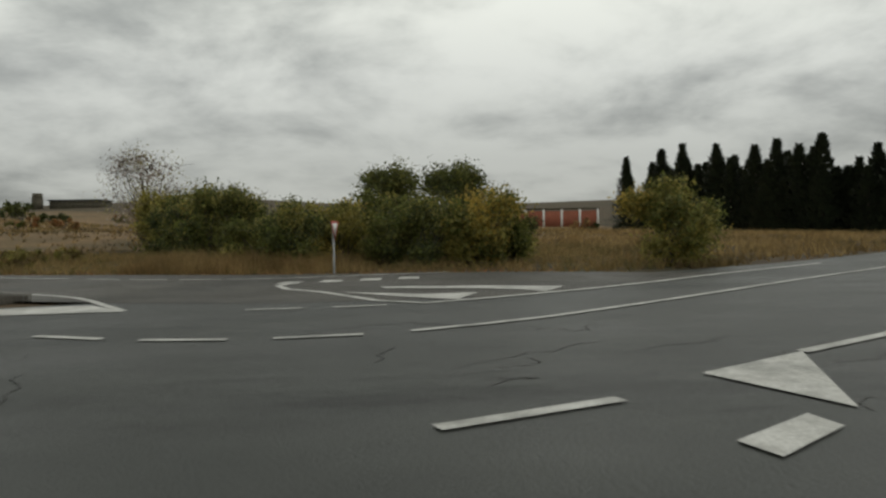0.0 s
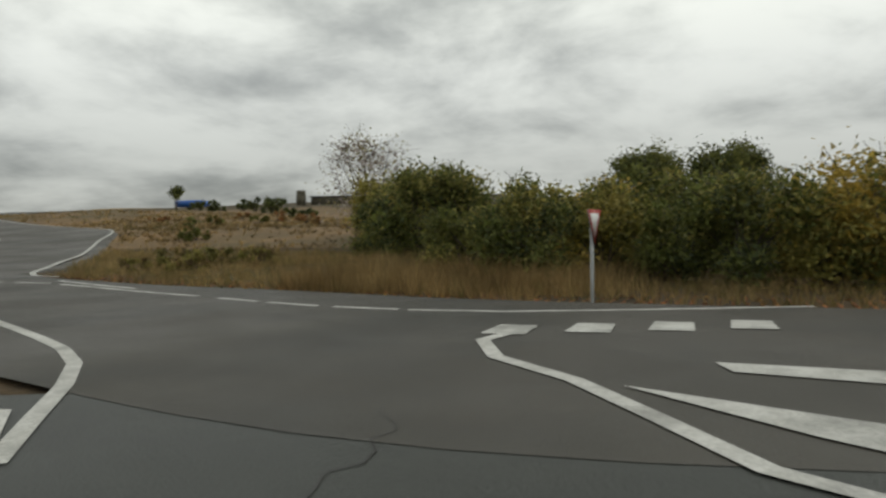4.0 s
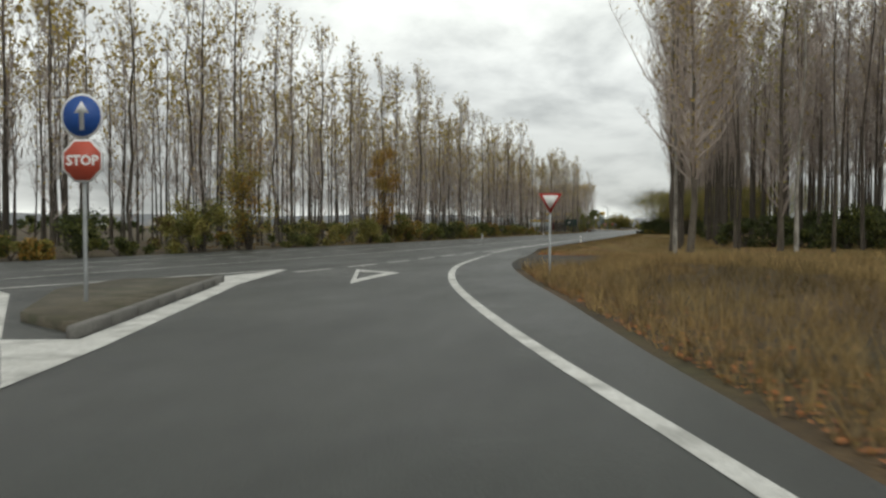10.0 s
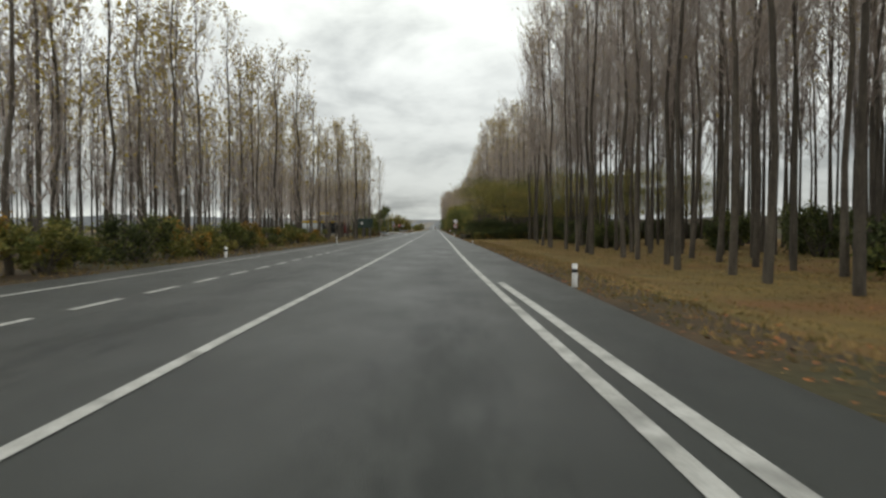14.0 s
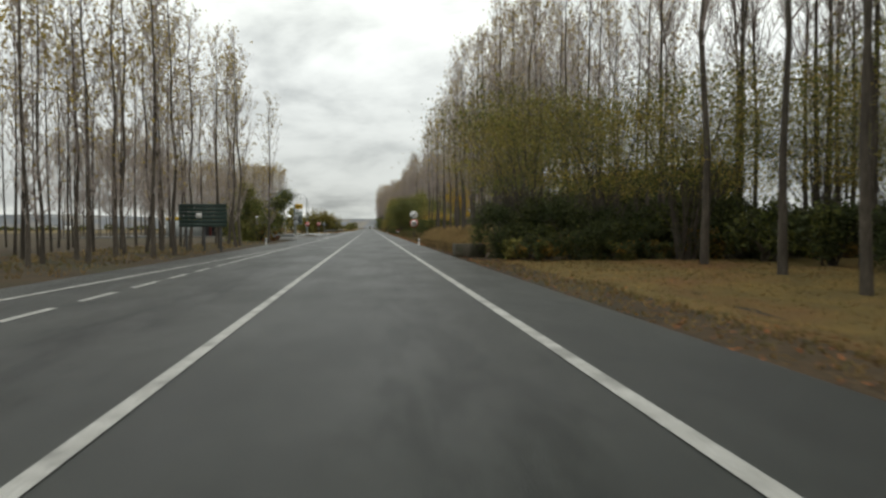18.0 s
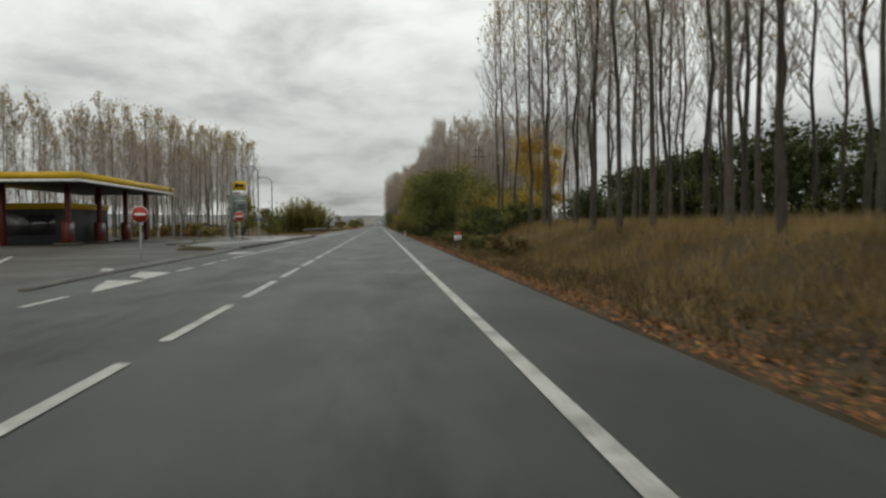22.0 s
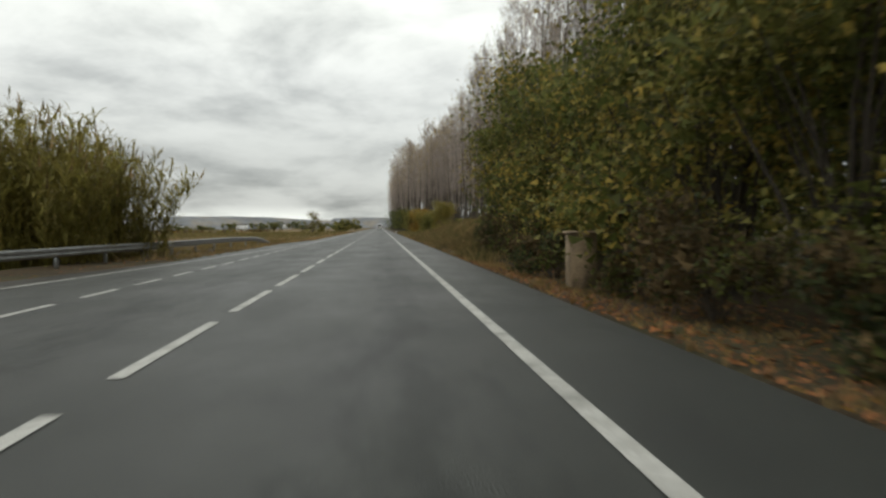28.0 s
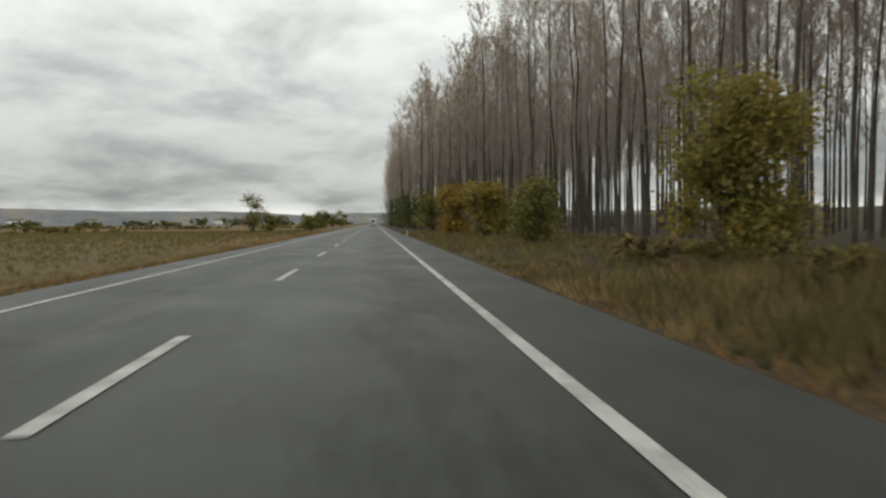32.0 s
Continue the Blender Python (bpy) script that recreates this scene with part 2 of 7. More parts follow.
M_GRASS_G = make_mat("green_grass", (0.128, 0.120, 0.036), (0.176, 0.148, 0.052), 0.5, 0.8, 0.0, 9, 0.2, island=0.45, through_light=0.3)
M_LITTER = make_mat("fallen_leaves", (0.29, 0.105, 0.030), (0.17, 0.072, 0.026), 1.5, 0.8, 0.0, 9, 0.3, island=0.6)
M_CONC = make_mat("weathered_concrete", (0.115, 0.10, 0.072), (0.075, 0.068, 0.05), 2.5, 0.9, 0.5, 25, 0.3, c3=(0.06, 0.06, 0.035), scale3=1.6)
M_KERB = make_mat("grey_kerb_stone", (0.16, 0.155, 0.14), (0.115, 0.11, 0.10), 1.5, 0.9, 0.4, 25, 0.25, rand=0.15)
M_GALV = make_mat("galvanised_steel", (0.30, 0.31, 0.31), (0.22, 0.23, 0.23), 3.0, 0.45, 0.05, 30, 0.12, metal=0.7)
M_SIGN_BACK = make_mat("grey_sign_back", (0.30, 0.31, 0.31), (0.24, 0.25, 0.25), 2.0, 0.5, 0.05, 30, 0.1, metal=0.3)
M_WHITE = plain("white_sheet_paint", (0.82, 0.82, 0.80), 0.45)
M_RED = plain("sign_red", (0.42, 0.035, 0.025), 0.45)
M_STOPRED = plain("faded_stop_red", (0.50, 0.085, 0.05), 0.5)
M_BLUE = plain("sign_blue", (0.02, 0.085, 0.33), 0.45)
M_BLACK = plain("black_print", (0.012, 0.012, 0.012), 0.5)
M_DKGREY = plain("dark_grey_metal", (0.045, 0.048, 0.05), 0.6)
M_BOARD = plain("dark_green_board", (0.028, 0.052, 0.043), 0.6)
M_YELLOW = plain("canopy_yellow", (0.62, 0.40, 0.015), 0.45)


# ======== mesh helpers ========
class Build:
    """Collects vertices and faces with a material index each, and makes one mesh of them."""

    def __init__(self):
        self.v, self.f, self.m, self.n = [], [], [], 0

    def add(self, verts, faces, mi=0):
        verts = np.asarray(verts, float).reshape(-1, 3)
        faces = np.asarray(faces, int)
        self.v.append(verts)
        self.f.append(faces + self.n)
        self.m.append(np.full(len(faces), mi))
        self.n += len(verts)
        return self

    def tube(self, pts, radii, sides=6, mi=0, cap=False):
        pts = np.asarray(pts, float)
        d = np.gradient(pts, axis=0)
        d /= np.linalg.norm(d, axis=1, keepdims=True) + 1e-9
        ref = np.where(np.abs(d[:, 2:3]) > 0.95, (1.0, 0, 0), (0, 0, 1.0))
        u = np.cross(d, ref)
        u /= np.linalg.norm(u, axis=1, keepdims=True) + 1e-9
        w = np.cross(d, u)
        a = np.arange(sides) * 2 * math.pi / sides
        r = np.asarray(radii, float)[:, None, None]
        ring = pts[:, None] + r * (u[:, None] * np.cos(a)[None, :, None] + w[:, None] * np.sin(a)[None, :, None])
        k, n = np.arange(sides), len(pts)
        fs = [np.stack([i * sides + k, i * sides + (k + 1) % sides, (i + 1) * sides + (k + 1) % sides, (i + 1) * sides + k], 1) for i in range(n - 1)]
        self.add(ring.reshape(-1, 3), np.concatenate(fs), mi)
        if cap:
            c = self.n - sides
            self.v.append(pts[-1:])
            self.f.append(np.stack([c + k, c + (k + 1) % sides, np.full(sides, self.n)], 1))
            self.m.append(np.full(sides, mi))
            self.n += 1
        return self

    def box(self, x0, y0, z0, x1, y1, z1, mi=0, bevel=0.0):
        b = min(bevel, (x1 - x0) / 3, (y1 - y0) / 3, (z1 - z0) / 3)
        if b <= 0:
            v = [(x, y, z) for z in (z0, z1) for x, y in ((x0, y0), (x1, y0), (x1, y1), (x0, y1))]
            return self.add(v, [(3, 2, 1, 0), (4, 5, 6, 7), (0, 1, 5, 4), (1, 2, 6, 5), (2, 3, 7, 6), (3, 0, 4, 7)], mi)
        v = []
        for z, o in ((z0, b), (z0 + b, 0), (z1 - b, 0), (z1, b)):
            v += [(x0 + o, y0 + o, z), (x1 - o, y0 + o, z), (x1 - o, y1 - o, z), (x0 + o, y1 - o, z)]
        f = [(3, 2, 1, 0), (12, 13, 14, 15)]
        for k in range(3):
            for i in range(4):
                j = (i + 1) % 4
                f.append((k * 4 + i, k * 4 + j, k * 4 + 4 + j, k * 4 + 4 + i))
        return self.add(v, f, mi)

    def prism(self, outline, z0, z1, mi=0):
        """An upright prism over a ground outline (counter-clockwise)."""
        n = len(outline)
        v = [(x, y, z0) for x, y in outline] + [(x, y, z1) for x, y in outline]
        self.add(v, [(i, (i + 1) % n, n + (i + 1) % n, n + i) for i in range(n)], mi)
        base = self.n - 2 * n
        self.f.append([list(range(base + n, base + 2 * n))])
        self.m.append(np.array([mi]))
        return self

    def plate(self, outline, y0, y1, mi=0, side=None):
        """A sign plate: an outline in x and z, between y0 (front, towards -y) and y1."""
        n = len(outline)
        v = [(x, y0, z) for x, z in outline] + [(x, y1, z) for x, z in outline]
        self.add(v, [(i, n + i, n + (i + 1) % n, (i + 1) % n) for i in range(n)], mi if side is None else side)
        base = self.n - 2 * n
        self.f.append([list(range(base, base + n))])
        self.m.append(np.array([mi]))
        self.f.append([list(range(base + 2 * n - 1, base + n - 1, -1))])
        self.m.append(np.array([mi if side is None else side]))
        return self

    def mesh(self, name, mats, smooth=False):
        me = bpy.data.meshes.new(name)
        v = np.concatenate(self.v) if self.v else np.zeros((0, 3))
        loops, starts, totals, at = [], [], [], 0
        for fs in self.f:
            for_arr = isinstance(fs, np.ndarray)
            rows = fs if for_arr else [np.asarray(q) for q in fs]
            if for_arr:
                k = fs.shape[1]
                loops.append(fs.ravel())
                starts.append(at + np.arange(len(fs)) * k)
                totals.append(np.full(len(fs), k))
                at += fs.size
            else:
                for q in rows:
                    loops.append(q)
                    starts.append(np.array([at]))
                    totals.append(np.array([len(q)]))
                    at += len(q)
        loops, starts = np.concatenate(loops), np.concatenate(starts)
        me.vertices.add(len(v))
        me.vertices.foreach_set("co", v.ravel())
        me.loops.add(len(loops))
        me.loops.foreach_set("vertex_index", loops.astype(np.int32))
        me.polygons.add(len(starts))
        me.polygons.foreach_set("loop_start", starts.astype(np.int32))
        me.polygons.foreach_set("material_index", np.concatenate(self.m).astype(np.int32))
        if smooth:
            me.polygons.foreach_set("use_smooth", np.ones(len(starts), bool))
        for m in mats:
            me.materials.append(m)
        me.update(calc_edges=True)
        return me


def part(name, b, mats, parent=None, label="", smooth=False):
    me = b if isinstance(b, bpy.types.Mesh) else b.mesh(name, mats if isinstance(mats, (list, tuple)) else [mats], smooth)
    ob = new(name, me)
    if parent:
        ob.parent = parent
    return tagged(ob, label)


def thing(name, x, y, z, label, category, group="", turn=0.0, kind=""):
    ob = tagged(new(name), label, category, group, kind)
    ob.empty_display_size = 0.2
    ob.matrix_basis = pose(x, y, z, 0, 0, turn)
    return ob


def smooth01(v):
    v = np.clip(v, 0, 1)
    return v * v * (3 - 2 * v)


def lay(x, y):
    """The height of the ground."""
    x, y = np.asarray(x, float), np.asarray(y, float)
    near = np.interp(y, (255, 268, 298, 312), (0, 1.45, 1.35, 0.2))
    back = np.interp(y, (85, 104, 175, 190), (0, 1.0, 1.0, 0.1))
    ditch = np.interp(y, (85, 100, 150, 190, 255, 262), (0, 0.12, 0.3, 0.15, 0.2, 0))
    z = -0.05 + near * smooth01((x - 5.3) / 3.4) + back * smooth01((x - 8.0) / 4.5) - ditch * smooth01((x - 5.2) / 1.6) * smooth01((11.5 - x) / 2.5)
    z = z - 0.5 * smooth01((-x - 9.5) / 5) * smooth01((y - 215) / 25) * smooth01((318 - y) / 30)
    z = z + 0.2 * smooth01((-x - 4.8) / 3) * smooth01((y - 300) / 20)
    far = np.hypot(x - 20, y + 70)
    z = z + 12 * smooth01((far - 75) / 270) * smooth01((x - 45) / 90) * smooth01((160 - y) / 160)
    z = z + 1.3 * smooth01((x - 26) / 30) * smooth01((x - 26) / 30) * smooth01((10 - y) / 60) * smooth01((y + 140) / 60)
    # mound of the verge beside the loop
    z = z + 0.35 * np.exp(-(((x - 27) / 4) ** 2 + ((y + 86) / 5) ** 2))
    # low bank beside the slip road
    z = z + 0.42 * np.exp(-(((x - 13.6 - 0.4 * (-30 - y)) / 1.9) ** 2)) * smooth01((-24 - y) / 5) * smooth01((y + 56) / 8)
    # the lawn lies a little below the road
    z = z - 0.38 * smooth01((x - 6.0) / 3) * smooth01((y + 12) / 6) * smooth01((68 - y) / 8) * smooth01((44 - x) / 8)
    # the land rises to the east beyond the first poplars
    z = z + 3.2 * smooth01((x - 46) / 45) * smooth01((y + 75) / 55)
    return z


# ======== ground, roads ========
def ground():
    xs = np.unique(np.concatenate([np.linspace(-2600, -120, 14), np.linspace(-120, -20, 21), np.arange(-20, 40, 1.0), np.linspace(40, 160, 41), np.linspace(160, 2600, 16)]))
    ys = np.unique(np.concatenate([np.linspace(-2200, -160, 12), np.arange(-160, 430, 2.5), np.linspace(430, 3000, 20)]))
    X, Y = np.meshgrid(xs, ys)
    Z = lay(X, Y)
    nx = len(xs)
    i = np.arange(len(ys) - 1)[:, None] * nx + np.arange(nx - 1)[None]
    b = Build().add(np.stack([X, Y, Z], -1), np.stack([i, i + 1, i + nx + 1, i + nx], -1).reshape(-1, 4))
    tagged(part("ground", b, M_SOIL, smooth=True), "dry autumn soil with brown and olive grass patches", "ground", kind="structure")


ground()


def lawn():
    xs, ys = np.linspace(5.5, 44, 27), np.linspace(-15.5, 75, 49)
    X, Y = np.meshgrid(xs, ys)
    Y = Y + np.where(Y < -15, 0.7 * np.sin(X * 0.9) + 0.4 * np.sin(X * 2.3), 0)
    X = X + np.where(X < 6, 0.2 * np.sin(Y * 1.7) + 0.12 * np.sin(Y * 4.1), 0)
    i = np.arange(48)[:, None] * 27 + np.arange(26)[None]
    b = Build().add(np.stack([X, Y, lay(X, Y) + np.where(X < 6, -0.03, 0.02)], -1), np.stack([i, i + 1, i + 28, i + 27], -1).reshape(-1, 4))
    tagged(part("lawn", b, M_LAWN, smooth=True), "mown yellowish autumn grass under the poplars", "grass", kind="structure")


    # rough field beyond the junction, on the same grid as the ground
    xs, ys = np.linspace(40, 160, 41), np.arange(-130, 12.6, 2.5)
    X, Y = np.meshgrid(xs, ys)
    i = np.arange(len(ys) - 1)[:, None] * 41 + np.arange(40)[None]
    b = Build().add(np.stack([X, Y, lay(X, Y) + 0.03], -1), np.stack([i, i + 1, i + 42, i + 41], -1).reshape(-1, 4))
    tagged(part("field", b, M_FIELD, smooth=True), "rough orange-brown field rising to a low hill", "field", kind="structure")


lawn()


def scrubland():
    """Flat rough land west of the road, on the same grid as the ground."""
    xs = np.concatenate([np.linspace(-2600, -120, 14)[11:-1], np.linspace(-120, -20, 21)[:-1], np.arange(-20, -4.5, 1.0)])
    ys = np.unique(np.concatenate([np.arange(305, 430, 2.5), np.linspace(430, 3000, 20)[:4]]))
    X, Y = np.meshgrid(xs, ys)
    nx = len(xs)
    i = np.arange(len(ys) - 1)[:, None] * nx + np.arange(nx - 1)[None]
    b = Build().add(np.stack([X, Y, lay(X, Y) + 0.03], -1), np.stack([i, i + 1, i + nx + 1, i + nx], -1).reshape(-1, 4))
    tagged(part("field", b, M_SCRUB, smooth=True), "flat olive-brown rough grassland with rusty patches", "field", kind="structure")


scrubland()


def ribbon(points, left, right, z=0.0, follow=False, lift=0.07):
    """A strip along a line of points; left and right are its half widths."""
    p = np.asarray(points, float)
    d = np.gradient(p, axis=0)
    d /= np.linalg.norm(d, axis=1, keepdims=True)
    nrm = np.stack([-d[:, 1], d[:, 0]], 1)
    a, c = p + nrm * np.reshape(left, (-1, 1)), p - nrm * np.reshape(right, (-1, 1))
    rows = np.stack([a, c], 1)
    z = lay(rows[..., 0], rows[..., 1]) + lift if follow else np.full(rows.shape[:2], z)
    v = np.concatenate([rows, z[..., None]], -1).reshape(-1, 3)
    k = np.arange(len(p) - 1) * 2
    return v, np.stack([k + 1, k + 3, k + 2, k], 1)


def curve(points, step=1.0):
    """A smooth line through points."""
    p = np.asarray(points, float)
    n = len(p)
    t = np.concatenate([[0], np.cumsum(np.linalg.norm(np.diff(p, axis=0), axis=1))])
    tan = np.gradient(p, t, axis=0)
    s = np.linspace(0, t[-1], max(2, int(t[-1] / step)))
    i = np.clip(np.searchsorted(t, s, "right") - 1, 0, n - 2)
    h = (t[i + 1] - t[i])[:, None]
    u = ((s - t[i]) / (t[i + 1] - t[i]))[:, None]
    return (2 * u**3 - 3 * u**2 + 1) * p[i] + (u**3 - 2 * u**2 + u) * h * tan[i] + (-2 * u**3 + 3 * u**2) * p[i + 1] + (u**3 - u**2) * h * tan[i + 1]


# main road: straight to the north, bending to the south-east
MAIN = [(-1.0, 1500), (-1.0, 700), (-1.0, 200), (-1.0, 80), (-0.9, 20), (-1.2, 0), (-1.6, -25), (-1.8, -45), (-0.8, -62), (1.2, -78), (4.3, -91), (9.5, -103), (18, -115), (34, -130), (66, -160), (150, -215), (400, -300)]
LEFT_W = [4.6, 4.6, 4.6, 4.6, 5.6, 6.0, 6.6, 8, 9, 10, 11, 9, 8, 7, 6, 6, 6]
RIGHT_W = [6.0, 6.0, 6.0, 6.0, 6.0, 6.2, 7.0, 7.0, 6.5, 6.5, 7.0, 7, 7, 6.5, 6, 6, 6]


def roads():
    line = curve(MAIN[::-1], 2.0)
    tt = np.array([q[1] for q in MAIN])[::-1]
    lw = np.interp(line[:, 1], tt, LEFT_W[::-1])
    lw = lw - 1.3 * smooth01((line[:, 1] - 288) / 16)
    rw = np.interp(line[:, 1], tt, RIGHT_W[::-1])
    v, f = ribbon(line, lw, rw, 0.0)
    tagged(part("road", Build().add(v, f), M_ASPHALT), "damp grey asphalt of the main road", "road", kind="structure")
    # the turning loop
    inner = curve(INNER, 1.0)
    outer = curve(OUTER, 1.0)
    n = 90
    pick = lambda c: np.stack([np.interp(np.linspace(0, 1, n), np.linspace(0, 1, len(c)), c[:, k]) for k in (0, 1)], 1)
    a, c = pick(inner), pick(outer)
    t = np.gradient(a, axis=0)
    t /= np.linalg.norm(t, axis=1, keepdims=True)
    a = a + 1.3 * np.stack([-t[:, 1], t[:, 0]], 1) * smooth01((np.arange(n) - 4) / 8)[:, None] * smooth01((62 - np.arange(n)) / 8)[:, None]
    v = np.concatenate([np.stack([a, c], 1), np.full((n, 2, 1), 0.004)], -1).reshape(-1, 3)
    k = np.arange(n - 1) * 2
    f = np.stack([k, k + 1, k + 3, k + 2], 1)
    cut = int(np.argmax(a[:, 1] > -62))
    tagged(part("road_slip", Build().add(v[2 * cut :], f[cut:] - 2 * cut), M_ASPHALT), "damp grey asphalt of the merging slip road", "road", kind="structure")
    tagged(part("road_loop", Build().add(v[: 2 * cut + 2], f[:cut]), M_ASPHALT_OLD), "brownish worn asphalt of the turning loop", "road", kind="structure")
    line = curve(SIDE, 1.0)
    run = np.arange(len(line)) * 1.0
    v, f = ribbon(line, np.interp(run, (0, 5, 14, 400), (6.4, 5.0, 3.6, 3.4)), np.interp(run, (0, 5, 14, 400), (2.8, 3.9, 3.6, 3.4)))
    v[:, 2] = 0.007 + (lay(v[:, 0], v[:, 1]) + 0.09) * np.repeat(smooth01((run - 3) / 8), 2)
    side = Build().add(v, f)
    for sgn in (0, 1):
        e = v[sgn::2]
        out = e + 0.5 * (e - v[1 - sgn :: 2]) / np.linalg.norm(e - v[1 - sgn :: 2], axis=1, keepdims=True)
        out[:, 2] = e[:, 2] - 0.3
        k = np.arange(len(e) - 1)
        m = len(e)
        side.add(np.concatenate([e, out]), np.stack([k, k + 1, m + k + 1, m + k], 1))
    tagged(part("road_side", side, M_ASPHALT_OLD), "narrow side road winding up towards low hills", "road", kind="structure")


INNER = [(9.6, -94.0), (9.6, -89.0), (11.55, -85.75), (13.15, -83.6), (14.95, -80.6), (16.1, -77.9), (16.55, -75.3), (16.75, -72.4), (16.65, -69.4), (16.3, -66), (15.6, -62.4), (14.6, -58.9), (13.3, -56), (11.6, -52.6), (9.2, -49.0), (6.1, -45.6), (2.2, -36), (2.4, -28), (2.6, -20), (3.0, -10)]
OUTER = [(14.0, -100.0), (16.4, -95), (16.9, -91.5), (17.5, -88.2), (18.8, -84.6), (19.9, -81), (21.4, -77.5), (23.6, -73), (23.8, -69), (23.4, -64.2), (21.4, -61.2), (20.2, -58.3), (18.6, -54.2), (16.8, -50.0), (14.5, -46.3), (12.8, -42.0), (10.6, -35.3), (8.9, -30.2), (7.3, -24.4), (6.2, -15.5), (5.1, -8.0)]
SIDE = [(21.5, -71.2), (24.4, -69.4), (31, -65.1), (41.2, -58.0), (49.4, -52.0), (54.4, -44.6), (60, -36), (68, -24), (80, -8), (95, 5), (115, 20), (150, 45)]
roads()


# ======== road markings ========
def stripe_mesh(line, width, z, follow=False):
    v, f = ribbon(line, width / 2, width / 2, z, follow, 0.06 + 0.09 * smooth01((np.arange(len(line)) - 1) / 5)[:, None])
    return Build().add(v, f)


def solid(label, pts, width=0.15, z=0.009, step=1.0, follow=False):
    line = curve(pts, step) if len(pts) > 2 else np.array([np.array(pts[0]) + (np.array(pts[1]) - np.array(pts[0])) * s for s in np.linspace(0, 1, 40)], float)
    return tagged(part("lane_marking", stripe_mesh(line, width, z, follow), M_PAINT), label, "road marking", kind="structure")


def dashed(label, pts, dash, gap, width=0.15, z=0.009, start=0.0):
    """Dashes of their own under one line."""
    line = curve(pts, 0.25) if len(pts) > 2 else np.array([np.array(pts[0]) + (np.array(pts[1]) - np.array(pts[0])) * s for s in np.linspace(0, 1, int(np.linalg.norm(np.subtract(pts[1], pts[0])) * 4))], float)
    run = np.concatenate([[0], np.cumsum(np.linalg.norm(np.diff(line, axis=0), axis=1))])
    root = thing("dashed_marking", 0, 0, 0, label, "road marking", kind="structure")
    s = start
    while s < run[-1] - 0.3:
        q = np.linspace(s, min(s + dash, run[-1]), max(2, int(dash)))
        seg = np.stack([np.interp(q, run, line[:, k]) for k in (0, 1)], 1)
        part("dash", stripe_mesh(seg, width, z), M_PAINT, root)
        s += dash + gap
    return root


def patch_mark(label, outline, z=0.011, name="painted_area"):
    b = Build()
    b.v.append(np.array([(x, y, z) for x, y in outline], float))
    b.f.append([list(range(len(outline)))])
    b.m.append(np.array([0]))
    b.n = len(outline)
    me = b.mesh(name, [M_PAINT])
    if me.polygons[0].normal.z < 0:
        me.flip_normals()
    return tagged(part(name, me, M_PAINT), label, "road marking", kind="structure")


E_R, E_L = 3.45, -3.16
# centre line
solid("solid white centre line, slightly worn", [(-2.6, -44), (-1.4, -29), (-0.75, -21), (-0.4, -15), (-0.1, -8), (0, 4), (0, 60), (0, 115.9)], 0.14)
solid("long first dash of the white centre line", [(0, 117.4), (0, 123.8)], 0.14)
dashed("white centre line in long dashes with short gaps", [(0, 125.05), (0, 287.0)], 3.55, 1.166, 0.14, start=0.0)
dashed("white centre line in spaced dashes", [(0, 289.9), (0, 700)], 3.75, 7.7, start=0.0)
# northbound edge line
solid("white edge line along the shoulder", [(3.66, -14.2), (3.56, -4), (E_R, 8), (E_R, 60), (E_R, 183.2)], 0.15)
dashed("short thick dashes of the edge line at a field entrance", [(E_R, 183.6), (E_R, 189.0)], 1.6, 0.7, 0.17)
solid("white edge line along the shoulder", [(E_R, 189.3), (E_R, 1200)], 0.15)
# southbound edge line with its gaps
dashed("dashed white line of the deceleration lane", [(-3.6, -32), (-3.3, -12), (-3.05, 10), (-3.1, 40), (-3.15, 74)], 1.7, 1.05, 0.14)
solid("outer white edge line beside the deceleration lane", [(-5.6, -30), (-5.4, 10), (-5.0, 48), (-4.0, 76), (-3.35, 92)], 0.14)
solid("white edge line of the southbound lane", [(E_L, 74.5), (E_L, 121.5)], 0.14)
dashed("dashed white line at the filling station entrance", [(E_L, 123), (E_L, 144)], 1.7, 1.2, 0.14)
solid("white edge line of the southbound lane", [(E_L, 145), (E_L, 197.5)], 0.14)
dashed("dashed white line at a lay-by", [(E_L, 198.5), (E_L, 291)], 1.8, 1.15, 0.14)
solid("white edge line of the lay-by", [(-3.2, 305), (-3.6, 291), (-4.0, 278), (-5.4, 252), (-6.4, 240)], 0.14)
solid("white edge line of the southbound lane", [(E_L, 292), (E_L, 1200)], 0.14)
# acceleration lane
dashed("thick dashes between acceleration lane and through lane", [(2.95, -30.4), (3.2, -27.5), (3.38, -24.4), (3.4, -20), (3.5, -14.6)], 1.75, 0.95, 0.18)
solid("double edge line narrowing at the end of the acceleration lane", [(4.42, -15.6), (4.05, -10.5), (3.9, -3), (3.8, 4.0), (3.7, 9)], 0.16)
dashed("thick white dashes along the merging curve", [(5.03, -19.7), (4.8, -17.9), (4.52, -16.2)], 1.0, 0.75, 0.17)
solid("curved white edge line of the merging slip road", [(5.12, -20.3), (5.5, -23), (6.0, -26), (6.75, -29), (7.8, -32.3), (9.5, -36.6), (11.1, -40.2), (12.7, -43.5), (14.35, -47.0), (15.65, -50.0), (16.55, -52.6), (17.7, -56.0), (19.0, -59.3)], 0.17)
dashed("white dashes where the slip road leaves the loop", [(19.2, -59.8), (19.75, -61.2), (20.3, -63.4), (20.7, -66.0), (20.85, -68.4)], 0.75, 0.75, 0.14)
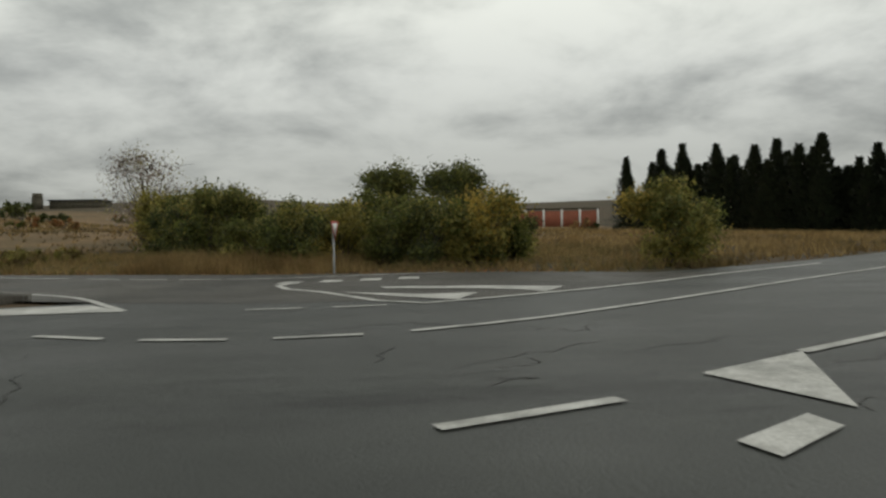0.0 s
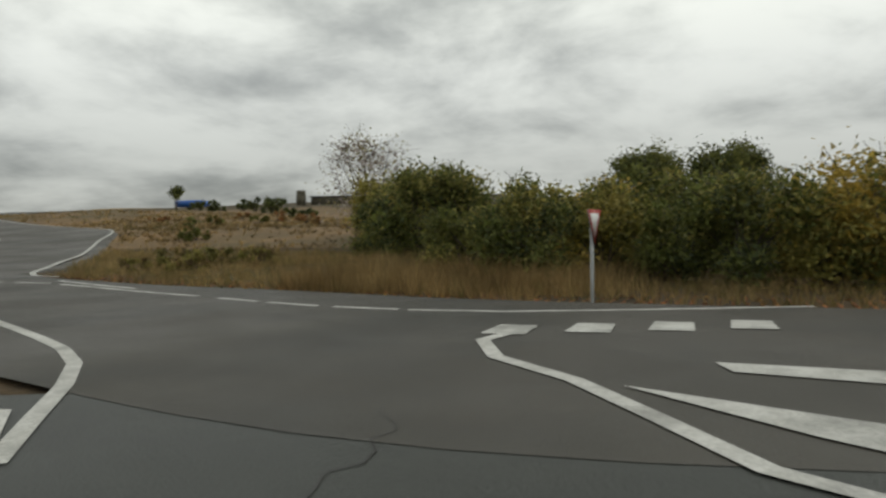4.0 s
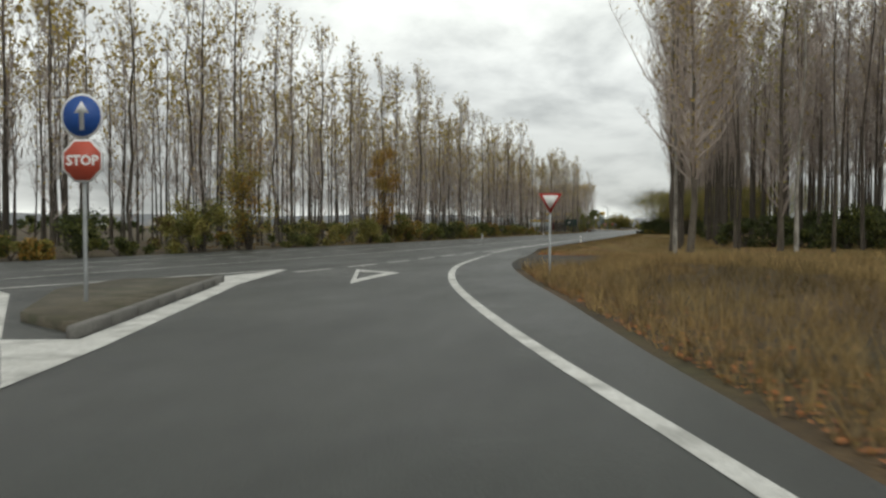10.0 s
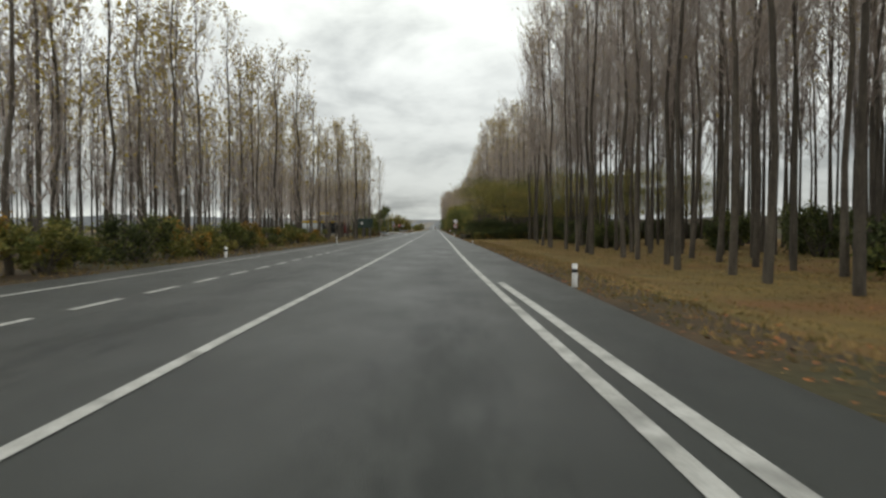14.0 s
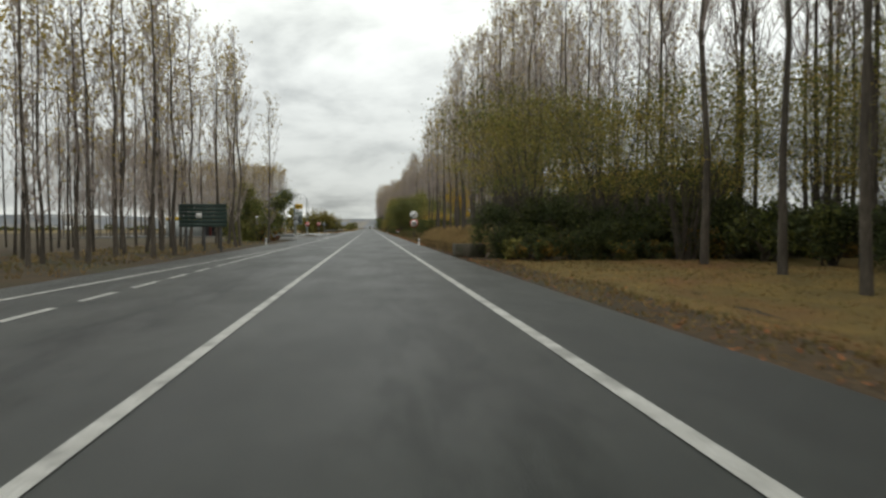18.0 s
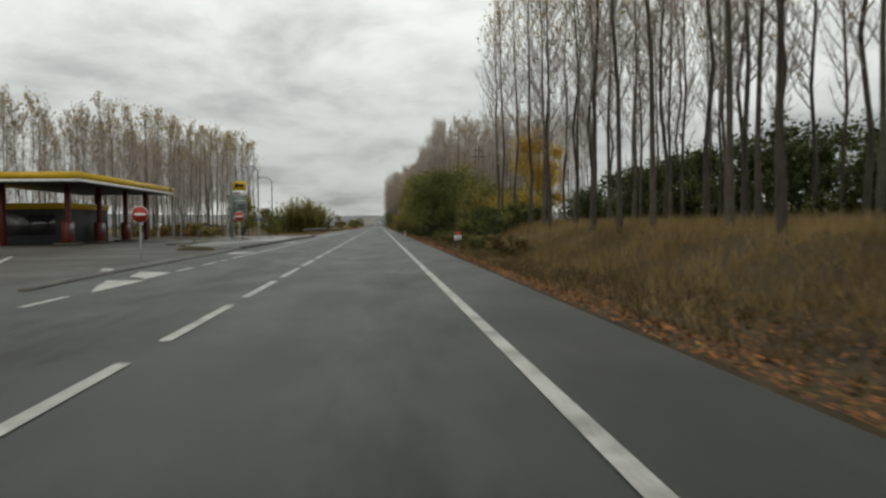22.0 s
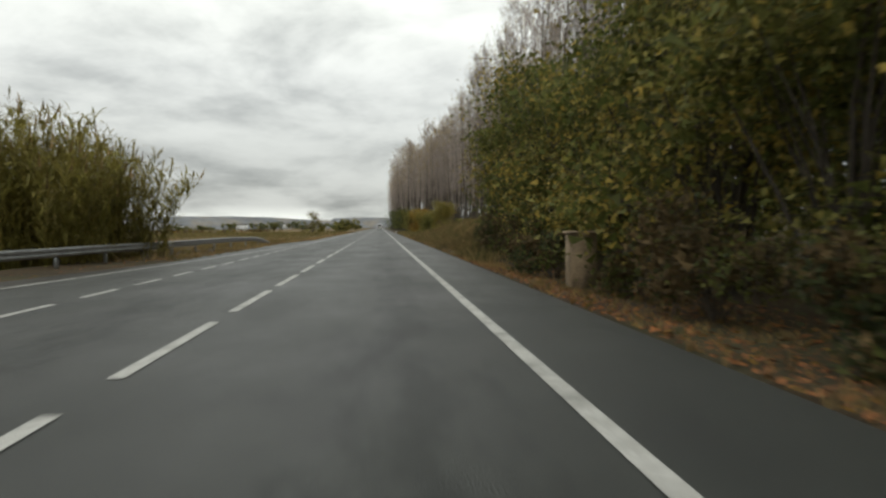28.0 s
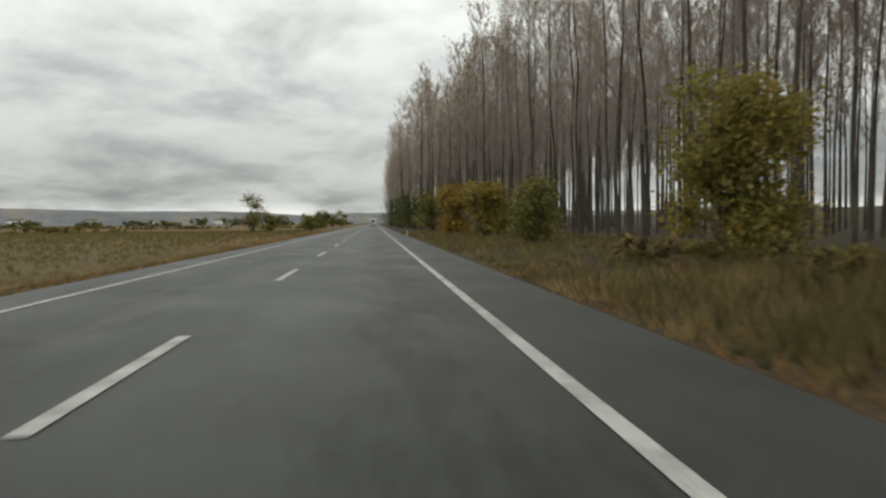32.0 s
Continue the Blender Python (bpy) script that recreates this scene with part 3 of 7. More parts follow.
solid("white edge line from the slip road round the corner into the side road", [(16.1, -49.9), (16.95, -52.4), (17.85, -55.0), (18.55, -57.2), (19.2, -59.0), (20.05, -60.5), (21.3, -62.1), (22.5, -63.3), (24.1, -63.9), (26.2, -63.6), (28.6, -62.4)], 0.13, 0.01)
# loop
solid("broad curved white line round the loop island", [(8.7, -87.7), (11.55, -85.75), (13.15, -83.6), (14.95, -80.6), (16.1, -77.9), (16.55, -75.3), (16.75, -72.4), (16.65, -69.4), (16.3, -66), (15.6, -62.4), (14.6, -58.9), (13.3, -56), (11.6, -52.6), (9.2, -49.0), (6.1, -45.2), (2.2, -42.0), (-1, -40)], 0.14)
solid("curved white line along the outside of the loop", [(16.8, -93.4), (16.05, -90.6), (15.72, -88.9), (15.8, -87.8)], 0.14)
dashed("white dashes along the outside of the loop", [(15.85, -87.65), (16.1, -86.5), (16.6, -85.2), (17.5, -83.4)], 1.15, 0.3, 0.14)
dashed("white dashes across the mouth of the side road", [(20.3, -77.6), (20.65, -75.8), (20.9, -73.4), (20.85, -71.0), (20.7, -68.8)], 1.25, 0.45, 0.15)
solid("white line round the corner into the side road", [(22.5, -76.0), (22.6, -75.3), (23.4, -74.2), (25.3, -72.6)], 0.17)
solid("long white line leading to the mouth of the side road", [(17.55, -83.3), (18.25, -81.7), (18.9, -80.4), (19.6, -79.1), (20.05, -78.1)], 0.14)
solid("short thick white line before the side road", [(19.0, -80.9), (19.85, -79.3), (21.1, -77.15)], 0.15, 0.0105)
solid("white edge line of the side road", [(25.3, -72.6), (33.4, -67.2), (43.6, -60.0), (52.2, -54.2), (57.4, -46.6), (62.6, -37.5), (70.5, -25.7), (82, -10.3), (97, 2.6)], 0.18, follow=True)
solid("white edge line of the side road", [(28.7, -62.4), (33.0, -60.0), (39, -56.1), (46.4, -50.0), (51.5, -42.7), (57.4, -34.5), (65.5, -22.3), (78, -5.7), (93, 7.5)], 0.18, follow=True)
patch_mark("white head of the narrow triangle at the side road mouth", [(22.95, -65.5), (23.05, -66.5), (24.0, -65.7), (23.9, -65.35)], 0.03)
solid("thin white side of the narrow triangle", [(23.9, -65.42), (25.6, -64.95), (27.2, -64.4)], 0.1, 0.03)
solid("thin white side of the narrow triangle", [(23.1, -66.45), (25.2, -65.4), (27.2, -64.45)], 0.1, 0.032)
patch_mark("worn white nose of the loop island", [(8.6, -87.75), (9.7, -86.85), (9.6, -85.9), (8.6, -83.8), (8.35, -84.0)], 0.012)
# junction to the south
solid("white line bounding the hatched triangle", [(14.2, -89.8), (13.0, -89.4), (11.0, -90.7), (9.3, -91.6), (8.75, -92.1), (9.1, -93.0), (10.1, -94.7), (11.6, -96.9), (13.4, -99.1), (17, -104)], 0.16, 0.014)
patch_mark("white bar of the hatched triangle", [(9.15, -92.9), (10.4, -93.4), (10.3, -92.4), (11.15, -90.85), (10.0, -91.9)], 0.016)
patch_mark("white bar of the hatched triangle", [(10.2, -94.6), (11.3, -95.2), (11.9, -93.6), (12.2, -91.6), (11.8, -91.7), (11.3, -93.5), (10.7, -94.3)], 0.016)
for k in range(4):
    x, y = 13.6 + 0.25 * k, -89.3 - 0.9 * k
    patch_mark("white block of a give-way line", [(x, y), (x + 0.75, y - 0.1), (x + 0.72, y - 0.55), (x - 0.02, y - 0.5)], 0.016)
solid("white line between turning lane and through lane", [(5.6, -92.0), (6.3, -93.4), (7.6, -95.2), (10.8, -99.2), (17, -107), (34, -122)], 0.13, 0.014)
dashed("worn white dashes across the junction", [(6.05, -87.6), (5.6, -88.6), (5.4, -89.2), (5.3, -90.2), (5.45, -91.6)], 1.0, 0.5, 0.13, 0.014)
dashed("worn white dashes beside the loop entrance", [(8.4, -89.6), (8.45, -90.7), (8.6, -91.9)], 0.85, 0.45, 0.12, 0.014)
solid("short white dash before the crossing", [(1.4, -92.0), (1.95, -93.3)], 0.14, 0.014)
patch_mark("large white arrowhead marking, weathered", [(2.7, -94.2), (3.5, -95.5), (1.5, -94.7)], 0.014)
solid("white line running on from the arrowhead", [(3.5, -95.5), (5.0, -98.0), (8.5, -103), (18, -114)], 0.14, 0.014)
patch_mark("weathered white block marking", [(0.9, -93.6), (1.4, -94.3), (1.1, -94.35), (0.6, -93.7)], 0.014)
# island with the stop sign
patch_mark("white edge of the small traffic island", [(7.75, -43.3), (7.0, -41.4), (3.9, -34.4), (2.2, -29.4), (2.15, -33.4), (3.55, -34.5), (6.6, -41.5), (6.9, -42.2)], 0.012)
patch_mark("white edge of the small traffic island", [(7.75, -43.3), (6.2, -41.9), (1.4, -37.5), (0.2, -36.8)], 0.012)
patch_mark("white nose of the small traffic island", [(7.7, -43.2), (6.95, -41.5), (6.5, -41.15), (5.7, -41.45)], 0.0135)
solid("white edge of the small traffic island", [(0.2, -36.8), (1.1, -33.4), (2.15, -29.6)], 0.18, 0.012)
for q in ([(5.92, -33.45), (5.58, -29.75), (5.28, -30.0), (5.48, -32.15)], [(5.58, -29.75), (3.95, -28.8), (4.4, -29.6), (5.28, -30.0)], [(3.95, -28.8), (5.92, -33.45), (5.48, -32.15), (4.4, -29.6)]):
    patch_mark("outline triangle give-way marking on the slip road", q, 0.013)
solid("stop line before the main road", [(3.0, -39.3), (0.8, -41.6)], 0.3, 0.012)
# filling station side
solid("curved white line at the forecourt entrance", [(-5.3, 128.5), (-6.0, 130.5), (-6.8, 133.3), (-9, 139), (-13.3, 150)], 0.15, 0.004)
patch_mark("white end block of the exit lane", [(-4.2, 149.0), (-3.5, 149.6), (-3.45, 151.8), (-4.3, 151.2)], 0.012)
patch_mark("white end block of the exit lane", [(-4.4, 168.4), (-3.6, 168.6), (-3.5, 171.6), (-4.3, 171.2)], 0.012)
patch_mark("white triangle at the start of the forecourt exit", [(-3.0, 131.1), (-2.95, 134.2), (-3.85, 134.3), (-3.45, 132.6)], 0.012)
patch_mark("white block beside the forecourt exit", [(-3.15, 134.9), (-3.12, 136.9), (-4.15, 137.6), (-3.75, 135.5)], 0.012)
solid("short curved white mark at the forecourt exit", [(-5.6, 139.4), (-5.45, 138.7), (-5.2, 138.0)], 0.3, 0.012)
for k in range(5):
    patch_mark("white hatch block at the lay-by", [(-3.5, 200 + 9 * k), (-3.45, 203 + 9 * k), (-4.4, 204.5 + 9 * k), (-4.6, 201.5 + 9 * k)], 0.012)
solid("white teardrop line of the forecourt exit", [(-3.3, 197.8), (-3.7, 199.4), (-4.5, 199.5), (-5.2, 196), (-5.6, 191)], 0.15, 0.012)


def asphalt_patches():
    rng = np.random.default_rng(4)
    for x, y, w, l in ((11.5, -46, 0.5, 1.2), (9.5, -47.5, 0.4, 0.8), (22.0, -67.6, 0.9, 0.7), (23.6, -67.4, 0.7, 0.5), (21.2, -69.0, 1.5, 0.8), (24.6, -69.4, 1.1, 1.6), (18.6, -70.6, 0.9, 0.25), (17.9, -64.0, 0.5, 0.9), (12.9, -57.6, 0.25, 0.8)):
        n = 22
        a = np.arange(n) * 2 * math.pi / n
        r = 1 + 0.28 * rng.standard_normal(n)
        b = Build()
        b.v.append(np.stack([x + np.cos(a) * w * r, y + np.sin(a) * l / 2 * r, np.full(n, 0.0065)], 1))
        b.f.append([list(range(n))])
        b.m.append(np.array([0]))
        b.n = n
        tagged(part("asphalt_repair", b, M_PATCH), "darker damp repair patch in the asphalt", "road patch", kind="structure")


asphalt_patches()


def asphalt_cracks():
    """Fine jagged cracks in the worn asphalt of the junction."""
    rng = np.random.default_rng(8)
    b = Build()
    for k in range(26):
        x, y = rng.uniform(1.5, 8.5), rng.uniform(-97, -85)
        a = (math.radians(113) if k % 3 else math.radians(20)) + rng.normal(0, 0.25)
        pts = [(x, y)]
        for _ in range(int(rng.integers(5, 13))):
            a2 = a + rng.normal(0, 0.65)
            pts.append((pts[-1][0] + 0.22 * math.cos(a2), pts[-1][1] + 0.22 * math.sin(a2)))
        w = np.linspace(1, 0.3, len(pts)) * rng.uniform(0.01, 0.02)
        v, f = ribbon(pts, w, w, 0.0065)
        b.add(v, f)
    tagged(part("asphalt_crack", b, M_PATCH), "fine dark cracks in the worn junction asphalt", "crack", kind="stuff")


asphalt_cracks()


# ======== islands and kerbs ========
def kerb_run(pts, label, gap=1.0, w=0.16, h=0.13):
    line = curve(pts, 0.2)
    run = np.concatenate([[0], np.cumsum(np.linalg.norm(np.diff(line, axis=0), axis=1))])
    root = thing("kerb", 0, 0, 0, label, "kerb", kind="structure")
    b = Build().box(-0.485, -w / 2, -0.12, 0.485, w / 2, h, 0, 0.02)
    me = b.mesh("kerb_stone", [M_KERB])
    s = 0.5
    while s < run[-1]:
        x, y = np.interp(s, run, line[:, 0]), np.interp(s, run, line[:, 1])
        x2, y2 = np.interp(s + 0.2, run, line[:, 0]), np.interp(s + 0.2, run, line[:, 1])
        o = part("kerb_stone", me, M_KERB, root)
        o.matrix_basis = pose(x, y, 0, 0, 0, math.degrees(math.atan2(y2 - y, x2 - x)))
        s += gap
    return root


ISLAND = [(11.1, -85.2), (12.7, -83.2), (14.4, -80.3), (15.55, -77.7), (15.95, -75.1), (16.2, -72.3), (16.1, -69.4), (15.75, -66.1), (15.05, -62.6), (14.05, -59.2), (12.8, -56.4), (11.1, -53.1), (8.8, -49.7), (6.2, -51.5), (6.6, -60), (7.0, -70), (7.4, -80)]
b = Build()
isl = curve(ISLAND + ISLAND[:1], 1.0)[:-1]
b.prism([tuple(q) for q in isl], -0.05, 0.09)
tagged(part("loop_island", b, M_GRAVEL), "low gravel and weed island inside the turning loop", "traffic island", kind="structure")
kerb_run(ISLAND[:13], "weathered concrete kerb round the loop island")
b = Build().prism([(6.2, -40.9), (4.25, -36.7), (2.9, -33.7), (1.6, -35.0), (2.3, -37.4), (4.6, -40.2)], 0.0, 0.12)
tagged(part("stop_island", b, M_CONC), "small raised concrete traffic island, wet and dirty", "traffic island", kind="structure")
kerb_run([(6.3, -41.1), (5.3, -38.8), (4.35, -36.7), (3.0, -33.6)], "low kerb along the stop island", 1.0, 0.14, 0.14)
kerb_run([(-4.5, 131.8), (-4.65, 135), (-4.75, 143), (-4.8, 150), (-4.9, 155.5)], "low dark kerb along the forecourt", 1.0, 0.2, 0.06)
kerb_run([(-4.85, 156), (-4.75, 168), (-4.7, 180), (-4.65, 196), (-5.0, 199.0), (-6.0, 200.5)], "kerb of the filling station island", 1.0, 0.18, 0.16)
b = Build().prism([(-4.85, 157), (-4.75, 180), (-4.7, 198), (-6, 200), (-13.5, 203), (-14.5, 190), (-12, 168), (-8, 160)], -0.05, 0.1)
M_WET = make_mat("wet_concrete_paving", (0.17, 0.175, 0.16), (0.12, 0.125, 0.115), 0.5, 0.06, 0.05, 12, 0.2, rough2=0.35, spec=0.7)
tagged(part("station_island", b, M_WET), "wet reflecting concrete paving of the filling station island", "traffic island", kind="structure")
b = Build().prism([(-4.6, 118), (-4.6, 157), (-8, 161), (-12, 169), (-14.5, 190), (-30, 205), (-42, 200), (-42, 150), (-16, 150), (-9, 134), (-6, 122)], -0.05, -0.005)
tagged(part("forecourt", b, M_ASPHALT_OLD), "pale worn asphalt forecourt of the filling station", "forecourt", kind="structure")
b = Build().prism([(-4.6, 199), (-4.6, 262), (-5.4, 262), (-7.5, 245), (-14, 225), (-14.5, 205)], -0.05, -0.005)
tagged(part("lay_by", b, M_ASPHALT_OLD), "worn asphalt lay-by beside the road", "lay-by", kind="structure")

M_DIRT = make_mat("dark_gravelly_dirt", (0.060, 0.057, 0.049), (0.036, 0.034, 0.030), 0.9, 0.95, 0.9, 26, 0.5, c3=(0.078, 0.060, 0.038), scale3=0.8)
b = Build()
b.v.append(np.array([(4.6, -15.0, -0.004), (5.2, -20, -0.004), (6.4, -26.0, -0.004), (8.3, -26.4, -0.03), (9.4, -23.5, -0.035), (10.6, -20.5, -0.035), (10.4, -17.8, -0.035), (8, -16.4, -0.02)]))
b.f.append([list(range(8))])
b.m.append(np.array([0]))
b.n = 8
tagged(part("gravel_pad", b, M_DIRT), "dark gravel pull-in beside the merging lane", "gravel", kind="structure")


# ======== trees ========
def poplar_parts(rng, h, r0, bare, spread, n_br, twigs, leaves, leaf_size=0.16, leaf_from=0.55, detail=1.0, rise_by=(1.3, 2.6), twig=0.018):
    """Trunk and crown of a bare autumn poplar: rising limbs, fine twigs and the last leaves at the top."""
    trunk, crown = Build(), Build()
    lean = rng.normal(0, 0.012, 2)
    n = 7 if detail >= 1 else 4
    zs = np.linspace(-0.2, h, n)
    wob = rng.normal(0, 0.05 + 0.004 * h, (n, 2))
    wob[0] = 0
    pts = np.column_stack([lean[0] * zs + wob[:, 0], lean[1] * zs + wob[:, 1], zs])
    rad = np.interp(zs / h, (0, 0.04, 0.5, 1), (r0 * 1.35, r0, r0 * 0.6, 0.015))
    trunk.tube(pts, rad, 7 if detail >= 1 else 4)
    tip = []
    for k in range(n_br):
        s = bare + (1 - bare) * (k + rng.random()) / n_br * 0.96
        base = np.array([np.interp(s * h, zs, pts[:, i]) for i in range(3)])
        a = rng.random() * 6.283
        env = spread * h * math.sin(math.pi * min(1, 0.16 + 0.8 * (s - bare) / (1 - bare))) ** 0.8
        out = env * rng.uniform(0.6, 1.1)
        rise = out * rng.uniform(*rise_by) * (1 if s < 0.85 else 0.8)
        rise = min(rise, h * 1.02 - base[2])
        d = np.array([math.cos(a), math.sin(a), 0])
        mid = base + d * out * 0.55 + (0, 0, rise * 0.38)
        end = base + d * out + (0, 0, rise)
        rb = r0 * 0.30 * (1.15 - s) + 0.008
        if detail >= 1:
            crown.tube([base, mid, end], [rb, rb * 0.6, 0.006], 4)
        else:
            q_ = np.array([-d[1], d[0], 0]) * rb * 1.3
            crown.add([base - q_, base + q_, end], [(0, 1, 2)], 0)
        tip.append((base, mid, end))
    tip = np.array(tip)
    # twigs: slender triangles along the limbs
    m = n_br * twigs
    i = rng.integers(0, n_br, m)
    u = rng.uniform(0.15, 1, m)[:, None]
    p = np.where(u < 0.5, tip[i, 0] + (tip[i, 1] - tip[i, 0]) * u * 2, tip[i, 1] + (tip[i, 2] - tip[i, 1]) * (u - 0.5) * 2)
    dr = rng.normal(0, 1, (m, 3))
    dr[:, 2] = np.abs(dr[:, 2]) + 0.9
    dr /= np.linalg.norm(dr, axis=1, keepdims=True)
    ln = rng.uniform(0.35, 1.0, m)[:, None] * h * 0.075
    side = np.cross(dr, rng.normal(0, 1, (m, 3)))
    side /= np.linalg.norm(side, axis=1, keepdims=True) + 1e-9
    w = (twig if detail >= 1 else 0.045) * rng.uniform(0.6, 1.2, m)[:, None]
    v = np.stack([p - side * w / 2, p + side * w / 2, p + dr * ln], 1)
    crown.add(v.reshape(-1, 3), np.arange(3 * m).reshape(-1, 3), 0)
    if leaves:
        j = rng.integers(0, m, leaves * 3)
        z = (p + dr * ln)[j, 2] / h
        keep = rng.random(len(j)) < np.clip((z - leaf_from) / (1 - leaf_from), 0.04, 1) ** 1.3
        j = j[keep][:leaves]
        c = p[j] + dr[j] * ln[j] * rng.uniform(0.4, 1.15, len(j))[:, None] + rng.normal(0, 0.06, (len(j), 3))
        leaf_quads(crown, rng, c, leaf_size, 1)
    return trunk, crown


def leaf_quads(b, rng, c, size, mi, droop=0.3):
    n = len(c)
    if not n:
        return
    u = rng.normal(0, 1, (n, 3))
    u /= np.linalg.norm(u, axis=1, keepdims=True)
    w = np.cross(u, rng.normal(0, 1, (n, 3)))
    w /= np.linalg.norm(w, axis=1, keepdims=True) + 1e-9
    s = size * rng.uniform(0.6, 1.3, n)[:, None]
    v = np.stack([c - u * s * 0.5 - w * s * 0.4, c - u * s * 0.5 + w * s * 0.4, c + u * s * 0.75 - (0, 0, droop * size * 0.3)], 1)
    b.add(v.reshape(-1, 3), np.arange(3 * n).reshape(-1, 3), mi)


def tree_kind(seed, label, group, bark, leafmat, args):
    rng = np.random.default_rng(seed)
    t, c = poplar_parts(rng, **args)
    return t.mesh("trunk", [bark], True), c.mesh("crown", [M_TWIG, leafmat]), label, group


def plant(kind, x, y, turn, s, sz=None):
    t, c, label, group = kind
    root = thing("poplar_tree", x, y, float(lay(x, y)), label, "tree", group, turn)
    root.scale = (s, s, sz or s)
    part("trunk", t, None, root)
    part("crown", c, None, root)
    return root


TALL = dict(h=22, r0=0.115, bare=0.30, spread=0.10, n_br=40, twigs=48, leaves=160, leaf_from=0.55)
TALL_LEAFY = dict(h=22, r0=0.2, bare=0.10, spread=0.115, n_br=60, twigs=40, leaves=1500, leaf_size=0.2, leaf_from=0.1)
SLIM = dict(h=13, r0=0.085, bare=0.10, spread=0.10, n_br=32, twigs=20, leaves=330, leaf_size=0.13, leaf_from=0.1, twig=0.022)
SPARSE = dict(h=17, r0=0.105, bare=0.26, spread=0.11, n_br=32, twigs=38, leaves=200, leaf_from=0.45)
K_TALL = [tree_kind(10 + k, "tall bare poplar with grey trunk and last yellow leaves", "poplar plantation", M_BARK, M_LEAF_Y, TALL) for k in range(5)]
K_PALE = [tree_kind(20 + k, "tall bare poplar with pale whitish trunk", "poplar plantation", M_BARK_PALE, M_LEAF_Y, TALL) for k in range(2)]
K_LEAFY = [tree_kind(30 + k, "broad poplar with thinning yellow-green leaves", "poplar plantation", M_BARK, M_LEAF_L, TALL_LEAFY) for k in range(2)]
K_SLIM = [tree_kind(40 + k, "slim young poplar with yellowed top leaves", "young poplars", M_BARK, M_LEAF_Y, SLIM) for k in range(6)]
BROAD = dict(h=21, r0=0.2, bare=0.2, spread=0.25, n_br=110, twigs=46, leaves=4200, leaf_size=0.17, leaf_from=0.0, rise_by=(0.9, 1.9), twig=0.026)
SLIM_BARE = dict(h=13, r0=0.075, bare=0.3, spread=0.09, n_br=28, twigs=26, leaves=110, leaf_size=0.17, leaf_from=0.65)
K_BROAD = [tree_kind(70, "broad spreading poplar with thinning yellow-green leaves", "poplar plantation", M_BARK, M_LEAF_Y, BROAD)]
K_SLIM_BARE = [tree_kind(80 + k, "slender bare poplar with pale trunk behind the filling station", "station poplars", M_BARK_PALE if k % 2 else M_BARK, M_LEAF_Y, SLIM_BARE) for k in range(4)]
K_SPARSE = [tree_kind(50 + k, "slender roadside poplar, nearly leafless", "roadside poplars", M_BARK, M_LEAF_Y, SPARSE) for k in range(4)]


def poplar_rows(rng, cells, kinds, jitter=0.5, s=(0.88, 1.1)):
    for x, y in cells:
        x, y = x + rng.normal(0, jitter * 0.5), y + rng.normal(0, jitter)
        k = kinds[rng.integers(0, len(kinds))]
        q = rng.uniform(*s)
        plant(k, x, y, rng.uniform(0, 360), q, q * rng.uniform(0.95, 1.06))


def front(x):
    """The southern edge of the tall plantation."""
    return float(np.interp(x, (13, 22, 34, 48, 83, 150, 300), (3.5, 3.8, 7, 11, 27, 75, 180)))


